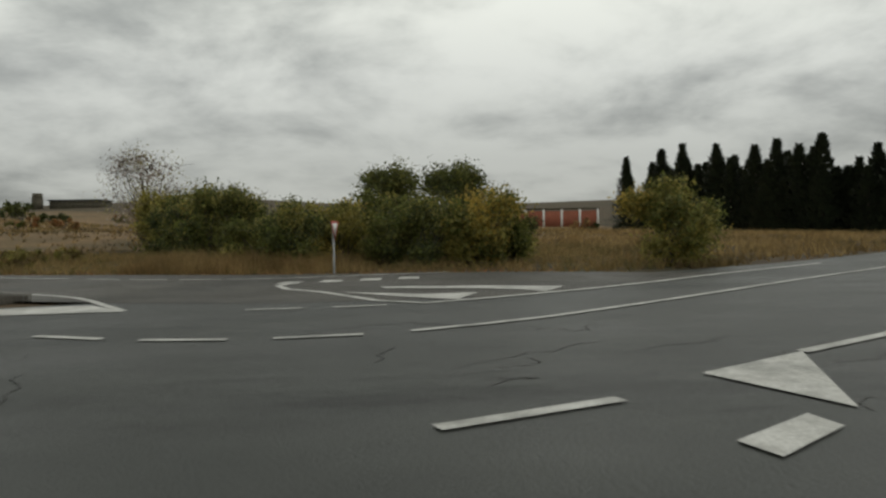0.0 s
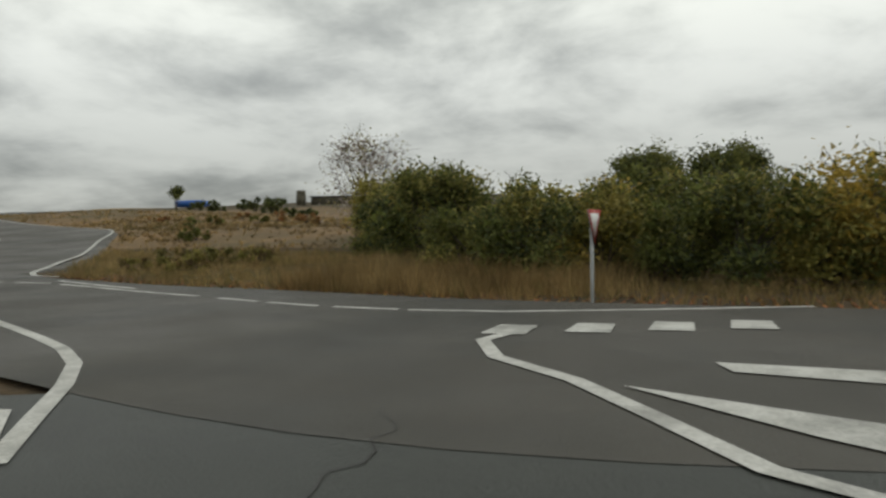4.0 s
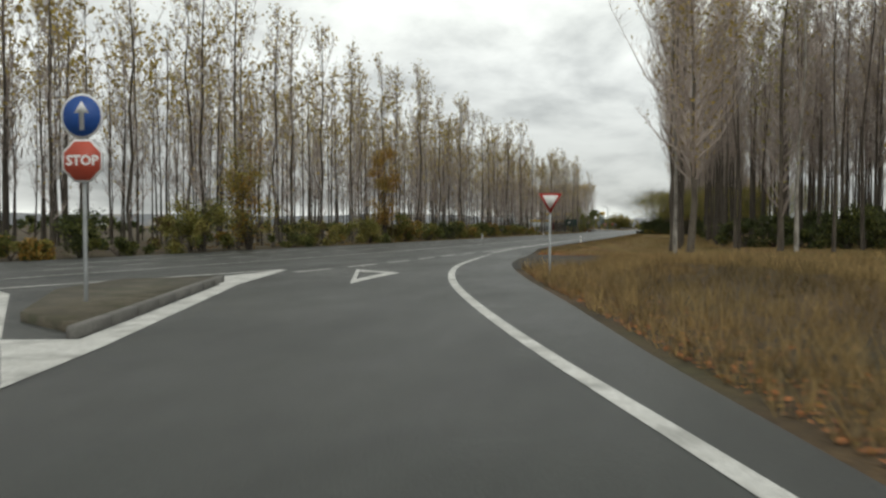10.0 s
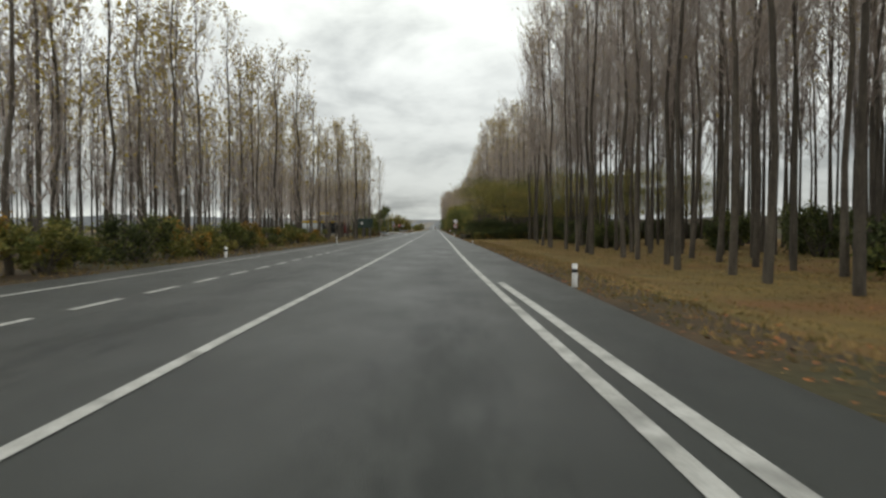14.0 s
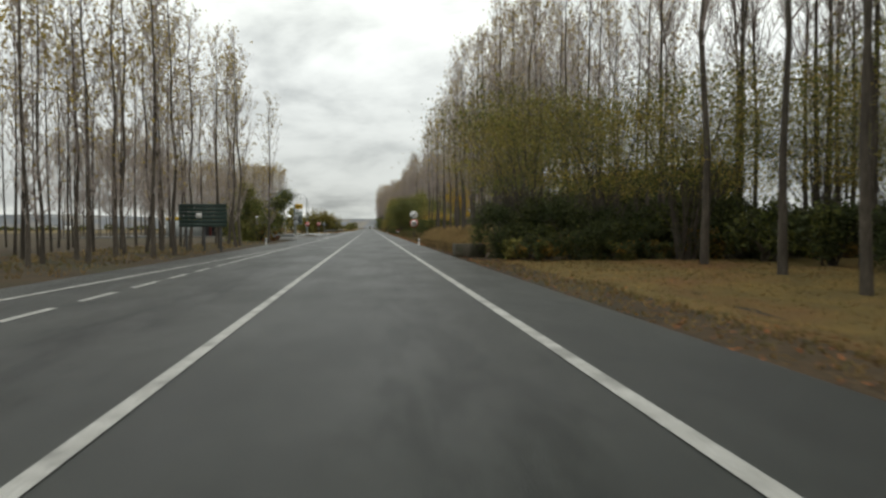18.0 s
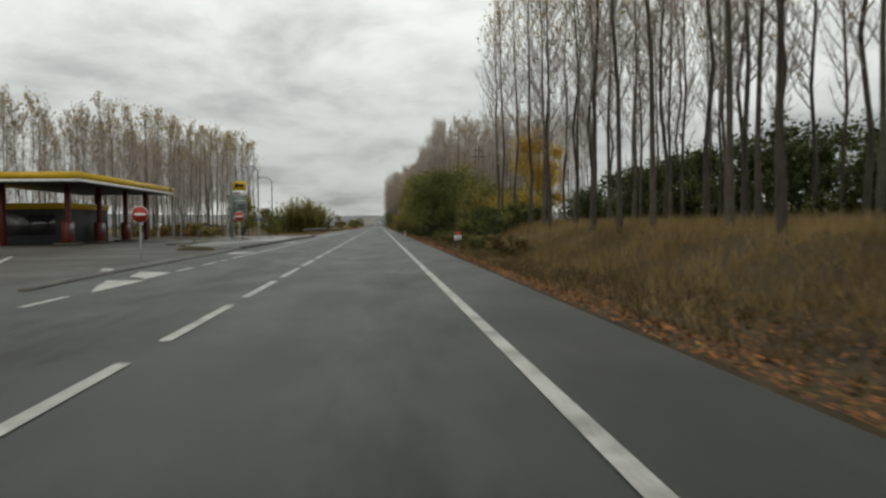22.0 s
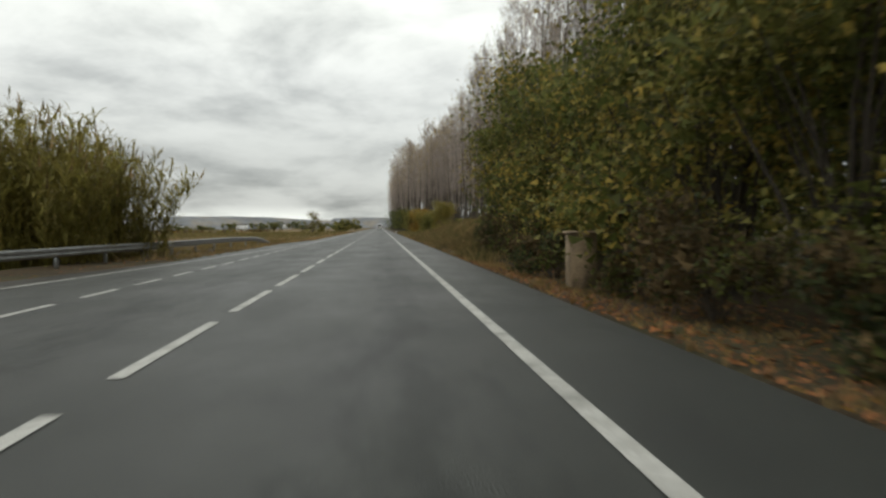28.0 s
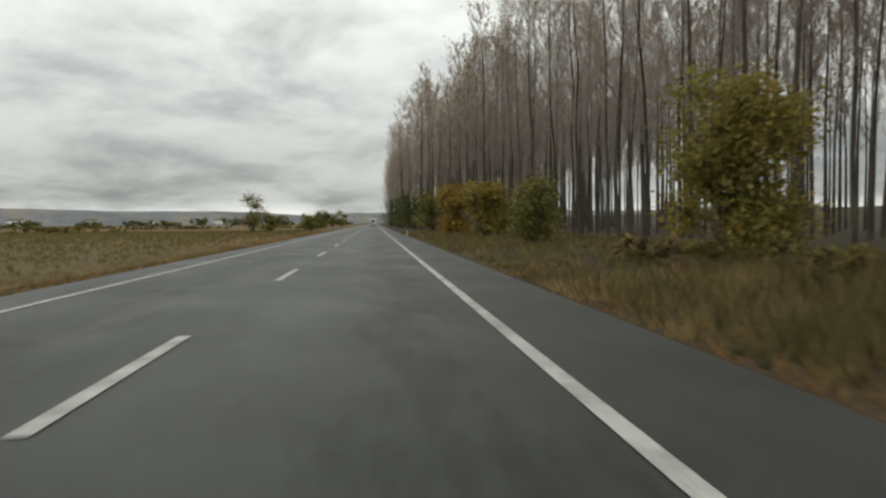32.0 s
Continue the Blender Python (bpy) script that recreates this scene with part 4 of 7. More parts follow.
def forests():
    rng = np.random.default_rng(7)
    near, far = [], []
    # tall plantation on the right of the road
    for i, x in enumerate(np.arange(12.1, 100, 3.6)):
        for y in np.arange(2.6 if x < 13 else front(x) + rng.uniform(0, 2) + (4 if x < 17 else 0), 72 if x < 18 else 90 if x < 40 else front(x) + 34, 3.8):
            (near if (x < 17 or (y - front(x) < 4 and x < 60)) else far).append((x, y))
    edge = [c for c in near if c[1] - front(c[0]) < 4.5 and c[0] > 13]
    inner_ = [c for c in near if c not in edge]
    poplar_rows(rng, edge, K_TALL + K_TALL + K_PALE[:1], 1.8)
    poplar_rows(rng, inner_, K_TALL, 0.6)
    for dx, dy, s in ((5.0, -0.4, 0.92),):
        plant(K_LEAFY[int(dx) % 2], 13.6 + dx, 6.4 + dy, 40 * dx, s)
    plant(K_BROAD[0], 12.8, -4.8, 20, 0.9)
    plant(K_PALE[0], 12.0, -1.4, 75, 0.95)
    for y in np.arange(77, 114, 3.6):
        plant(K_SLIM[int(y) % 6], -7.4 - 1.5 * (int(y) % 2) + rng.normal(0, 0.3), y, rng.uniform(0, 360), rng.uniform(0.9, 1.15))
    joined_trees("poplar_stand", rng, far, 22, 0.16, 0.36, "dense stand of tall bare poplars behind the edge trees", M_BARK)
    # beyond the side road
    back = []
    for k in range(230):
        x = 98 + rng.random() * 95
        back.append((x, front(x) + rng.uniform(0, 34)))
    joined_trees("poplar_stand", rng, back, 20, 0.15, 0.3, "far end of the bare poplar stand along the side road", M_BARK)
    # young plantation on the left
    near, far = [], []
    for i, x in enumerate(np.arange(-10.0, -38, -3.4)):
        for y in np.arange(-100 + rng.uniform(0, 2), 106, 3.1):
            if x > -13 and y > -66:
                near.append((x - (3.0 if y < -42 else 0), y))
            else:
                far.append((x, y))
    poplar_rows(rng, near, K_SLIM, 0.6, (0.85, 1.2))
    joined_trees("poplar_stand", rng, far, 13, 0.09, 0.28, "deep stand of slim young poplars", M_BARK, 7)
    # roadside row on the right bank
    row = [(x + rng.uniform(-0.4, 0.4), y + dy) for x, dy in ((11.9, 0), (15.2, 1.2), (18.9, 0.4), (22.4, 1.8)) for y in np.arange(92, 179 if x < 13 else 174, 3.8)]
    poplar_rows(rng, row, K_SPARSE, 0.5, (0.9, 1.15))
    # behind the filling station
    for x in (-24, -27.5):
        for y in np.arange(204, 278, 3.6):
            q = np.interp(y, (204, 275), (1.08, 1.4))
            poplar_rows(rng, [(x, y)], K_SLIM_BARE, 0.6, (q, q * 1.1))
    st = [(x, y) for x in (-31, -34.5, -38, -41.5) for y in np.arange(150 if x < -33 else 204, 280, 3.6)]
    joined_trees("poplar_stand", rng, st, 15, 0.1, 0.25, "bare poplars behind the filling station", M_BARK)
    # last plantation on the right
    near, far = [], []
    for i, x in enumerate(np.arange(15.2, 45, 4.2)):
        for y in np.arange(262 + rng.uniform(0, 3), 520, 3.9):
            (near if (x < 16 and y < 420) or (x < 22 and y < 370 and y > 290) else far).append((x, y))
    # the stand closes up to the road further north
    far += [(float(np.interp(y, (375, 410, 450, 620), (13.5, 11, 9.0, 8.4))) + k + rng.uniform(-0.5, 0.5), y) for y in np.arange(378, 620, 4.2) for k in (0, 3.6)]
    poplar_rows(rng, near, K_TALL, 0.5, (0.84, 1.0))
    joined_trees("poplar_stand", rng, far, 20.5, 0.15, 0.4, "dense stand of bare poplars beside the road", M_BARK)


def joined_trees(name, rng, cells, h, r0, bare, label, bark, twigs=28):
    kinds = [poplar_parts(rng, h, r0 * 0.8, bare * 0.85, 0.125, 24, twigs, 100, 0.22, 0.45, detail=0.5) for _ in range(7)]
    b = Build()
    for x, y in cells:
        x, y = x + rng.normal(0, 0.9), y + rng.normal(0, 0.7)
        t, c = kinds[rng.integers(0, len(kinds))]
        a, s = rng.uniform(0, 6.283), rng.uniform(0.85, 1.12)
        rot = np.array([[math.cos(a), -math.sin(a), 0], [math.sin(a), math.cos(a), 0], [0, 0, 1]]) * s
        off = np.array([x, y, float(lay(x, y))])
        for q, shift in ((t, 0), (c, 1)):
            base = b.n
            for vv in q.v:
                b.v.append(vv @ rot.T + off)
            for ff, mm in zip(q.f, q.m):
                b.f.append(ff + base)
                b.m.append(mm + shift)
            b.n += q.n
    ob = part(name, b, [bark, M_TWIG, M_LEAF_Y])
    tagged(ob, label, "trees", kind="stuff")


forests()


# ======== bushes and broadleaved trees ========
def leafy(name, x, y, w, d, h, n, size, mats, label, category="bush", seed=1, low=0.0, clumps=14, stem=0.05, turn=0.0, group="", bare_stem=0.0, fill=5, flat=0.85):
    """A bush or tree of many leaves gathered in uneven clumps on forking stems."""
    rng = np.random.default_rng(seed)
    z0 = float(lay(x, y))
    root = thing(name, x, y, z0, label, category, group, turn)
    stems, crown, limbs = Build(), Build(), category == "tree" and n >= 4000
    cl = []
    for k in range(clumps):
        a, r = rng.uniform(0, 6.283), math.sqrt(rng.random()) * 0.8
        zz = low + (h - low) * rng.uniform(0.12, 0.86)
        lim = math.sqrt(max(0.1, 1 - abs((zz - low) / (h - low) - 0.42) ** 1.6 * 1.9))
        cl.append((math.cos(a) * r * w / 2 * lim, math.sin(a) * r * d / 2 * lim, zz, rng.uniform(0.16, 0.3) * min(w, h)))
    for cx, cy, cz, cr in cl:
        bx, by = rng.normal(0, 0.06 * w, 2) * (0.3 if bare_stem else 1)
        mid = (bx * 0.6 + cx * 0.35, by * 0.6 + cy * 0.35, max(bare_stem, cz * 0.5))
        b = Build() if limbs else stems
        b.tube([(bx * 0.4, by * 0.4, -0.1), mid, (cx, cy, cz)], [stem, stem * 0.6, stem * 0.2], 5)
        if limbs:
            part("limb", b, M_BARK, root)
    # outer twigs that break the outline
    for cx, cy, cz, cr in cl:
        for _ in range(5):
            dv = rng.normal(0, 1, 3)
            dv[2] = abs(dv[2])
            dv /= np.linalg.norm(dv)
            e = np.array([cx, cy, cz]) + dv * cr * rng.uniform(0.9, 1.4)
            stems.tube([(cx, cy, cz), e], [stem * 0.22, 0.006], 3)
    i = rng.integers(0, clumps, n)
    cl = np.array(cl)
    dv = rng.normal(0, 1, (n, 3))
    dv /= np.linalg.norm(dv, axis=1, keepdims=True)
    rad = cl[i, 3:4] * np.clip(rng.normal(0.82, 0.27, (n, 1)), 0.1, 1.5)
    c = cl[i, :3] + dv * rad * ((1, 1, flat) if flat > 0.5 else (1.35, 1.35, flat))
    c[:, 2] = np.maximum(c[:, 2], low * 0.6 + 0.05)
    pick = rng.integers(0, len(mats), clumps)[i]
    swap = rng.random(n) < 0.3
    pick = np.where(swap, rng.integers(0, len(mats), n), pick)
    for k in range(len(mats)):
        leaf_quads(crown, rng, c[pick == k], size, k)
    # larger sprays deep inside close the crown
    m = n // fill
    i = rng.integers(0, clumps, m)
    dv = rng.normal(0, 1, (m, 3))
    inside = cl[i, :3] + dv / np.linalg.norm(dv, axis=1, keepdims=True) * cl[i, 3:4] * rng.uniform(0.1, 0.75, (m, 1))
    inside[:, 2] = np.maximum(inside[:, 2], low * 0.7 + 0.08)
    leaf_quads(crown, rng, inside, size * 1.9, 0)
    tagged(part("branchwork", stems, M_BARK, root), kind="stuff")
    part("foliage", crown, mats, root)
    return root


def conifer(x, y, h, w, seed, label="dark slender cypress in a dense windbreak"):
    rng = np.random.default_rng(seed)
    root = thing("cypress_tree", x, y, float(lay(x, y)), label, "tree", "cypress windbreak")
    part("trunk", Build().tube([(0, 0, -0.2), (0, 0, h * 0.5), (0.05, 0, h)], [0.22, 0.14, 0.02], 6), M_BARK, root)
    n = 1700
    t = rng.random(n) ** 1.05
    a = rng.uniform(0, 6.283, n)
    r = w / 2 * (1 - t) ** 0.92 * rng.uniform(0.4, 1.2, n) * (1 + 0.2 * np.sin(a * 3 + seed)) * (1 + 0.16 * np.sin(t * h * 2.4 + seed))
    c = np.stack([np.cos(a) * r, np.sin(a) * r, -0.25 + t * h], 1)
    dr = np.stack([np.cos(a) * 0.6, np.sin(a) * 0.6, np.full(n, 0.55)], 1)
    sd = np.stack([-np.sin(a), np.cos(a), np.zeros(n)], 1)
    s = rng.uniform(0.5, 1.1, n)[:, None] * (0.5 + 0.03 * h)
    v = np.stack([c - sd * s * 0.32, c + sd * s * 0.32, c + dr * s], 1)
    part("crown", Build().add(v.reshape(-1, 3), np.arange(3 * n).reshape(-1, 3)), M_NEEDLE, root)
    return root


GREENS = [M_LEAF_G, M_LEAF_L, M_LEAF_D]
def bushes_and_trees():
    """Everything green that is not a poplar, from the south to the north."""
    mixes = ([M_LEAF_G, M_LEAF_L, M_LEAF_G, M_LEAF_D], [M_LEAF_L, M_LEAF_G, M_LEAF_L, M_LEAF_Y], [M_LEAF_G, M_LEAF_D, M_LEAF_G, M_LEAF_L])
    # scrub that faces the crossing
    for k in range(9):
        u = k / 10
        x, y = 22.6 - 2.2 * u + 0.7 * math.sin(k * 1.7), -84.6 - 14.2 * u
        x, y, big = (33.5, -81.6, 1.4) if k == 0 else (30.4, -84.6, 1.3) if k == 1 else (x, y, 1.0)
        leafy("hedge_bush", x, y, 3.0 * big, 2.8 * big, (2.05 + 0.3 * math.sin(k * 2.3)) * big, 5200, 0.08 * big, mixes[k % 3], "tangled willow scrub with yellowing leaves", seed=60 + k, group="roadside scrub", stem=0.035)
    for k in range(7):
        u = k / 7
        x, y, big = (38.5, -79.8, 1.4) if k == 0 else (26.5 - 2.5 * u, -83.0 - 15 * u, 1.0)
        leafy("hedge_bush", x, y, 3.6 * big, 3.2 * big, (2.35 + 0.3 * math.sin(k * 1.9)) * big, 3400, 0.11 * big, mixes[(k + 1) % 3], "dense green scrub behind the verge", seed=80 + k, group="roadside scrub", stem=0.04)
    leafy("round_bush", 18.6, -100.2, 3.9, 3.6, 2.55, 9800, 0.08, [M_LEAF_L, M_LEAF_G, M_LEAF_Y, M_LEAF_G], "round yellow-green bush beside the road", seed=91, stem=0.04)
    leafy("yellow_bush", 20.2, -95.0, 2.6, 2.4, 2.6, 3600, 0.085, [M_LEAF_Y, M_LEAF_L, M_LEAF_G], "yellowing willow bush with upright shoots", seed=92, stem=0.04)
    for k, (x, y) in enumerate(((24.6, -78.6), (26.2, -77.2), (25.4, -76.4), (28.0, -77.6), (27.2, -79.4), (29.6, -76.2))):
        leafy("verge_weed", x, y, 2.2, 1.9, 0.6 + 0.2 * math.sin(k * 2.2), 2200, 0.06, [[M_LEAF_L, M_WEED, M_STRAW], [M_LEAF_L, M_GRASS_G, M_STRAW]][k % 2], "low olive weeds on the verge mound", seed=780 + k, group="verge weeds", stem=0.012, clumps=14)
    leafy("field_tree", 66, -92.5, 8.5, 7, 5.6, 7000, 0.2, [M_LEAF_G, M_LEAF_D], "broad dark tree standing in the field", "tree", 93, 1.5, 18, 0.12)
    leafy("field_tree", 64, -98.5, 8.5, 7, 5.8, 7000, 0.2, [M_LEAF_G, M_LEAF_D], "broad dark tree standing in the field", "tree", 94, 1.5, 18, 0.12)
    leafy("bare_bush_tree", 44.0, -77.2, 5.4, 5.0, 6.4, 3600, 0.10, [M_TWIG, M_LEAF_L], "leafless twiggy tree behind the scrub", "tree", 95, 0.6, 26, 0.06)
    leafy("dark_bush", 29.5, -83.4, 2.8, 2.6, 2.3, 5600, 0.08, [M_LEAF_G, M_LEAF_D, M_LEAF_L], "dense dark green bush on the verge", seed=96, stem=0.05)
    leafy("dark_bush", 25.6, -86.4, 2.8, 2.6, 2.5, 7000, 0.08, [M_LEAF_G, M_LEAF_D, M_LEAF_L], "dense dark green bush on the verge", seed=97, stem=0.05)
    rng = np.random.default_rng(11)
    for k in range(60):
        u = (k % 38) / 37
        back = 5.0 * (k // 38)
        conifer(91 - 33 * u + 0.47 * back + rng.normal(0, 1), -124.8 - 16.5 * u - 0.88 * back + rng.normal(0, 1.2), 9.4 + rng.uniform(-2.4, 2.0) - 1.4 * u - (1.0 if back else 0), rng.uniform(4.2, 6.6), 300 + k)
    for k in range(9):
        x, y = 70 + 9 * k + rng.uniform(-2, 2), -47 + 7.5 * k + rng.uniform(-3, 3)
        leafy("field_bush", x + 18, y - 6, 4.5, 4, 1.9 + rng.uniform(-0.4, 0.6), 700, 0.22, [M_LEAF_D, M_LEAF_G], "low dark scrub on the rough hillside", seed=110 + k, clumps=8, group="hillside scrub")
    leafy("field_bush", 104, -25, 3, 3, 4.2, 900, 0.22, [M_LEAF_D, M_LEAF_G], "small round tree on the hillside", "tree", 121, 0.8, 9)
    for k in range(34):
        x, y = 44 + 80 * rng.random(), -112 + 78 * rng.random()
        if abs(y + 54 - (x - 45) * 0.85) < 9:
            continue
        leafy("field_bush", x, y, 2.6 + 2 * rng.random(), 2.6, 0.7 + 0.8 * rng.random(), 420, 0.17, [[M_LEAF_D, M_LITTER], [M_LEAF_G, M_STRAW], [M_STRAW, M_LITTER]][k % 3], "low brown and olive scrub on the rough field", seed=640 + k, clumps=8, group="hillside tussock")
    # low green and yellow growth at the foot of the plantation
    for k in range(9):
        x = 62 + 5.4 * k
        leafy("undergrowth_bush", x, front(x) - 2.5 + rng.uniform(-1, 1), 4.5, 3, 3.2 + rng.uniform(-0.8, 1.2), 1100, 0.2, [M_LEAF_Y, M_LEAF_L, M_LEAF_G] if k % 3 else [M_LEAF_O, M_LEAF_Y], "yellow and green undergrowth at the edge of the poplars", seed=130 + k, clumps=10, group="plantation undergrowth")
    leafy("orange_tree", 112, front(112) - 1.5, 5, 5, 9.5, 3900, 0.24, [M_LEAF_O, M_LEAF_Y], "slim tree with orange autumn leaves", "tree", 141, 1.0, 40, 0.04)
    for k in range(14):
        x = 42 + 4.3 * k
        leafy("undergrowth_bush", x, front(x) + 13 + 3 * math.sin(k * 2.2), 6.4, 5, 4.4 + 0.8 * math.sin(k * 1.7), 2800, 0.28, [M_LEAF_D, M_LEAF_D, M_LEAF_G], "dark undergrowth deep among the tall poplars", seed=540 + k, clumps=18, group="dark undergrowth")
    # left side of the road
    for x, y, w, h, ms, lab in (
        (-8.9, -14.0, 2.8, 5.0, [M_LEAF_O, M_LEAF_Y, M_LEAF_L], "yellow-orange young tree among the poplars"),
        (-9.3, -17.5, 3.4, 2.2, [M_LEAF_L, M_LEAF_G], "olive bush at the foot of the poplars"),
        (-9.2, 5.0, 2.4, 6.4, [M_LEAF_O, M_LEAF_O, M_LEAF_Y], "slim orange-leaved tree among the poplars"),
        (-8.6, 8.0, 3.0, 2.0, [M_LEAF_G, M_LEAF_O], "mixed green and orange bush"),
        (-8.6, 1.0, 2.8, 1.5, [M_LEAF_L, M_LEAF_G], "low olive bush at the roadside"),
        (-8.4, 13.0, 2.8, 1.3, [M_LEAF_G, M_LEAF_L], "low green bush at the roadside"),
        (-8.4, 19.5, 3.0, 1.6, [M_LEAF_D, M_LEAF_G], "low dark bush at the roadside"),
        (-8.2, 26.0, 2.6, 1.2, [M_LEAF_L, M_LEAF_G], "low olive bush at the roadside"),
        (-9.6, -24.5, 2.6, 1.5, [M_LEAF_D, M_LEAF_G], "low dark bush under the poplars"),
        (-9.9, -7.0, 2.6, 1.4, [M_LEAF_D, M_LEAF_L], "low dark bush under the poplars"),
        (-9.0, 34.0, 2.8, 1.4, [M_LEAF_G, M_LEAF_D], "low green bush at the roadside"),
    ):
        leafy("roadside_bush", x, y, w, w, h * (1.25 if h > 4 else 1.2), int(1500 + 900 * h), 0.085, ms, lab, seed=int(200 + y + 40), stem=0.03, clumps=34 if h > 4 else 16, fill=60 if h > 4 else 5)
    for k in range(24):
        leafy("roadside_bush", -9.3 + 0.5 * math.sin(k * 2.3), -36 + 4.3 * k, 3.6, 4.4, 1.25 + 0.45 * math.sin(k * 1.9), 2300, 0.095, [[M_LEAF_G, M_LEAF_D], [M_LEAF_L, M_WEED, M_LEAF_G], [M_LEAF_G, M_LEAF_L, M_LEAF_O]][k % 3], "low green and rusty scrub along the young poplars", seed=700 + k, group="low poplar scrub", stem=0.02, clumps=12)
    for k in range(16):
        leafy("far_hedge_bush", -66, -70 + 12 * k, 9, 12, 2.6 + rng.uniform(-0.5, 0.6), 500, 0.4, [M_LEAF_D, M_LEAF_G], "dark hedge far behind the young poplars", seed=230 + k, clumps=9, group="far hedge")
    leafy("big_bush", -9.0, 122.5, 9.4, 7.6, 5.6, 20000, 0.12, [M_LEAF_G, M_LEAF_D, M_LEAF_G, M_LEAF_L], "large dense green bush beside the filling station", seed=151, stem=0.06, clumps=18)
    leafy("low_bush", -8.0, 121.5, 2.4, 2.2, 1.1, 1200, 0.1, [M_LITTER, M_LEAF_L], "low rust-brown bramble beside the road", seed=152, stem=0.02)
    leafy("station_tree", -15.5, 216, 4.2, 4, 6.0, 4200, 0.14, [M_LEAF_L, M_LEAF_G], "half-bare tree beyond the filling station", "tree", 153, 0.8, 14, 0.06)
    leafy("station_tree", -12.6, 219, 3.4, 3, 3.8, 3000, 0.13, [M_LEAF_L, M_LEAF_G], "small olive tree beyond the filling station", "tree", 154, 0.3, 10, 0.05)
    for k in range(7):
        leafy("roadside_bush", -17 - 2.4 * k, 206 + 3.2 * k, 3.5, 3, 1.7, 1000, 0.16, [M_LEAF_L, M_LITTER, M_LEAF_G], "brownish scrub behind the lay-by", seed=160 + k, clumps=8, group="lay-by scrub")
    # right side: undergrowth of the tall plantation
    for k in range(13):
        y = 52 + 3.0 * k
        leafy("undergrowth_bush", 17.0 - 0.22 * k + rng.normal(0, 0.5), y, 3.6, 3.4, 2.0 + rng.uniform(-0.3, 0.5), 2300, 0.12, [M_LEAF_D, M_LEAF_D, M_LEAF_G], "dark evergreen undergrowth between the poplars", seed=170 + k, group="dark undergrowth")
    for k, (x, y) in enumerate(((7.9, 78.5), (8.4, 84.5), (10.8, 77), (12.6, 82), (15.2, 77.6), (17.8, 82.4), (20.5, 78), (23.4, 81), (26.5, 78), (29.5, 81), (32.5, 78), (9.6, 90.5), (14, 88), (13, 74.5), (18, 74.0), (22.5, 74.5), (10.8, 95.2), (13.2, 98.0), (17.5, 69.5), (21.8, 67.2), (26.2, 70.0), (30.4, 73.2))):
        leafy("understorey_tree", x, y, 6.8, 6.4, 8.2 + rng.uniform(-1.2, 1.0), 7600, 0.075, [M_LEAF_L, M_LEAF_G, M_LEAF_L, M_LEAF_G, M_LEAF_Y], "olive-green understorey tree between the poplars", "tree", 190 + k, 2.2, 30, 0.025, group="understorey trees", fill=60, flat=0.3)
    for k in range(22):
        x = 17 + 2.3 * k
        leafy("undergrowth_bush", x, front(x) + 11 + 2.5 * math.sin(k * 1.7), 4.6, 4.2, (2.3 if k < 3 else 3.2) + 0.5 * math.sin(k * 2.3), 1900, 0.14, [M_LEAF_D, M_LEAF_G, M_LEAF_D], "dark undergrowth deep between the poplars", seed=940 + k, group="dark undergrowth")
    for k in range(11):
        leafy("undergrowth_bush", 25 + 2.0 * math.sin(k * 2.1), 13 + 4.0 * k, 4.8, 4.6, 2.9 + 0.5 * math.sin(k * 1.3), 1800, 0.15, [M_LEAF_D, M_LEAF_D, M_LEAF_G], "dark undergrowth deep between the poplars", seed=1040 + k, group="dark undergrowth")
    for k in range(16):
        leafy("dark_bush", 6.9 + 1.75 * k, 76.6 + 0.9 * math.sin(k * 2.1) + (1.5 if k == 0 else 0), 3.4, 3.2, 2.1 + 0.35 * math.sin(k * 1.7), 9000 if k < 6 else 5000, 0.07 if k < 6 else 0.09, [M_LEAF_D, M_LEAF_D, M_LEAF_D, M_LEAF_G], "dark bramble thicket behind the concrete box", seed=210 + k, group="bramble thicket", clumps=24, stem=0.02)
    for k in range(13):
        leafy("bramble_bush", 7.6 + 1.5 * k, 74.9 + 0.4 * math.sin(k * 2.4), 2.2, 1.9, 0.95 + 0.25 * math.sin(k * 1.9), 2600, 0.065, [M_LEAF_D, M_LEAF_G, M_LEAF_D, M_LEAF_O], "low bramble at the foot of the thicket", seed=760 + k, group="low brambles", stem=0.012, clumps=16)
    leafy("pale_bush", 7.0, 76.0, 1.3, 1.2, 0.8, 900, 0.09, [M_LEAF_L, M_LEAF_G], "small pale green bush at the road edge", seed=216, stem=0.015)
    for k in range(26):
        leafy("hedge_bush", 24 + rng.uniform(-1, 1.5), 94 + 4.0 * k, 6.0, 5.2, 4.6 + rng.uniform(-0.8, 1.0), 2600, 0.2, [M_LEAF_D, M_LEAF_D, M_LEAF_G], "dark hedge behind the roadside poplars", seed=560 + k, clumps=16, group="dark hedge")
    for k in range(18):
        x, y = 9.2 + 4.5 * rng.random(), 165 + 1.5 * k
        leafy("bank_bush", x, y, 3.2, 3.2, 1.3 + 0.9 * rng.random(), 2400, 0.1, [[M_LEAF_D, M_LEAF_G], [M_LEAF_G, M_LEAF_L, M_LEAF_D], [M_LEAF_D, M_LEAF_G, M_LEAF_Y]][k % 3], "tangled green bramble on the bank", seed=600 + k, group="bank brambles", stem=0.025)
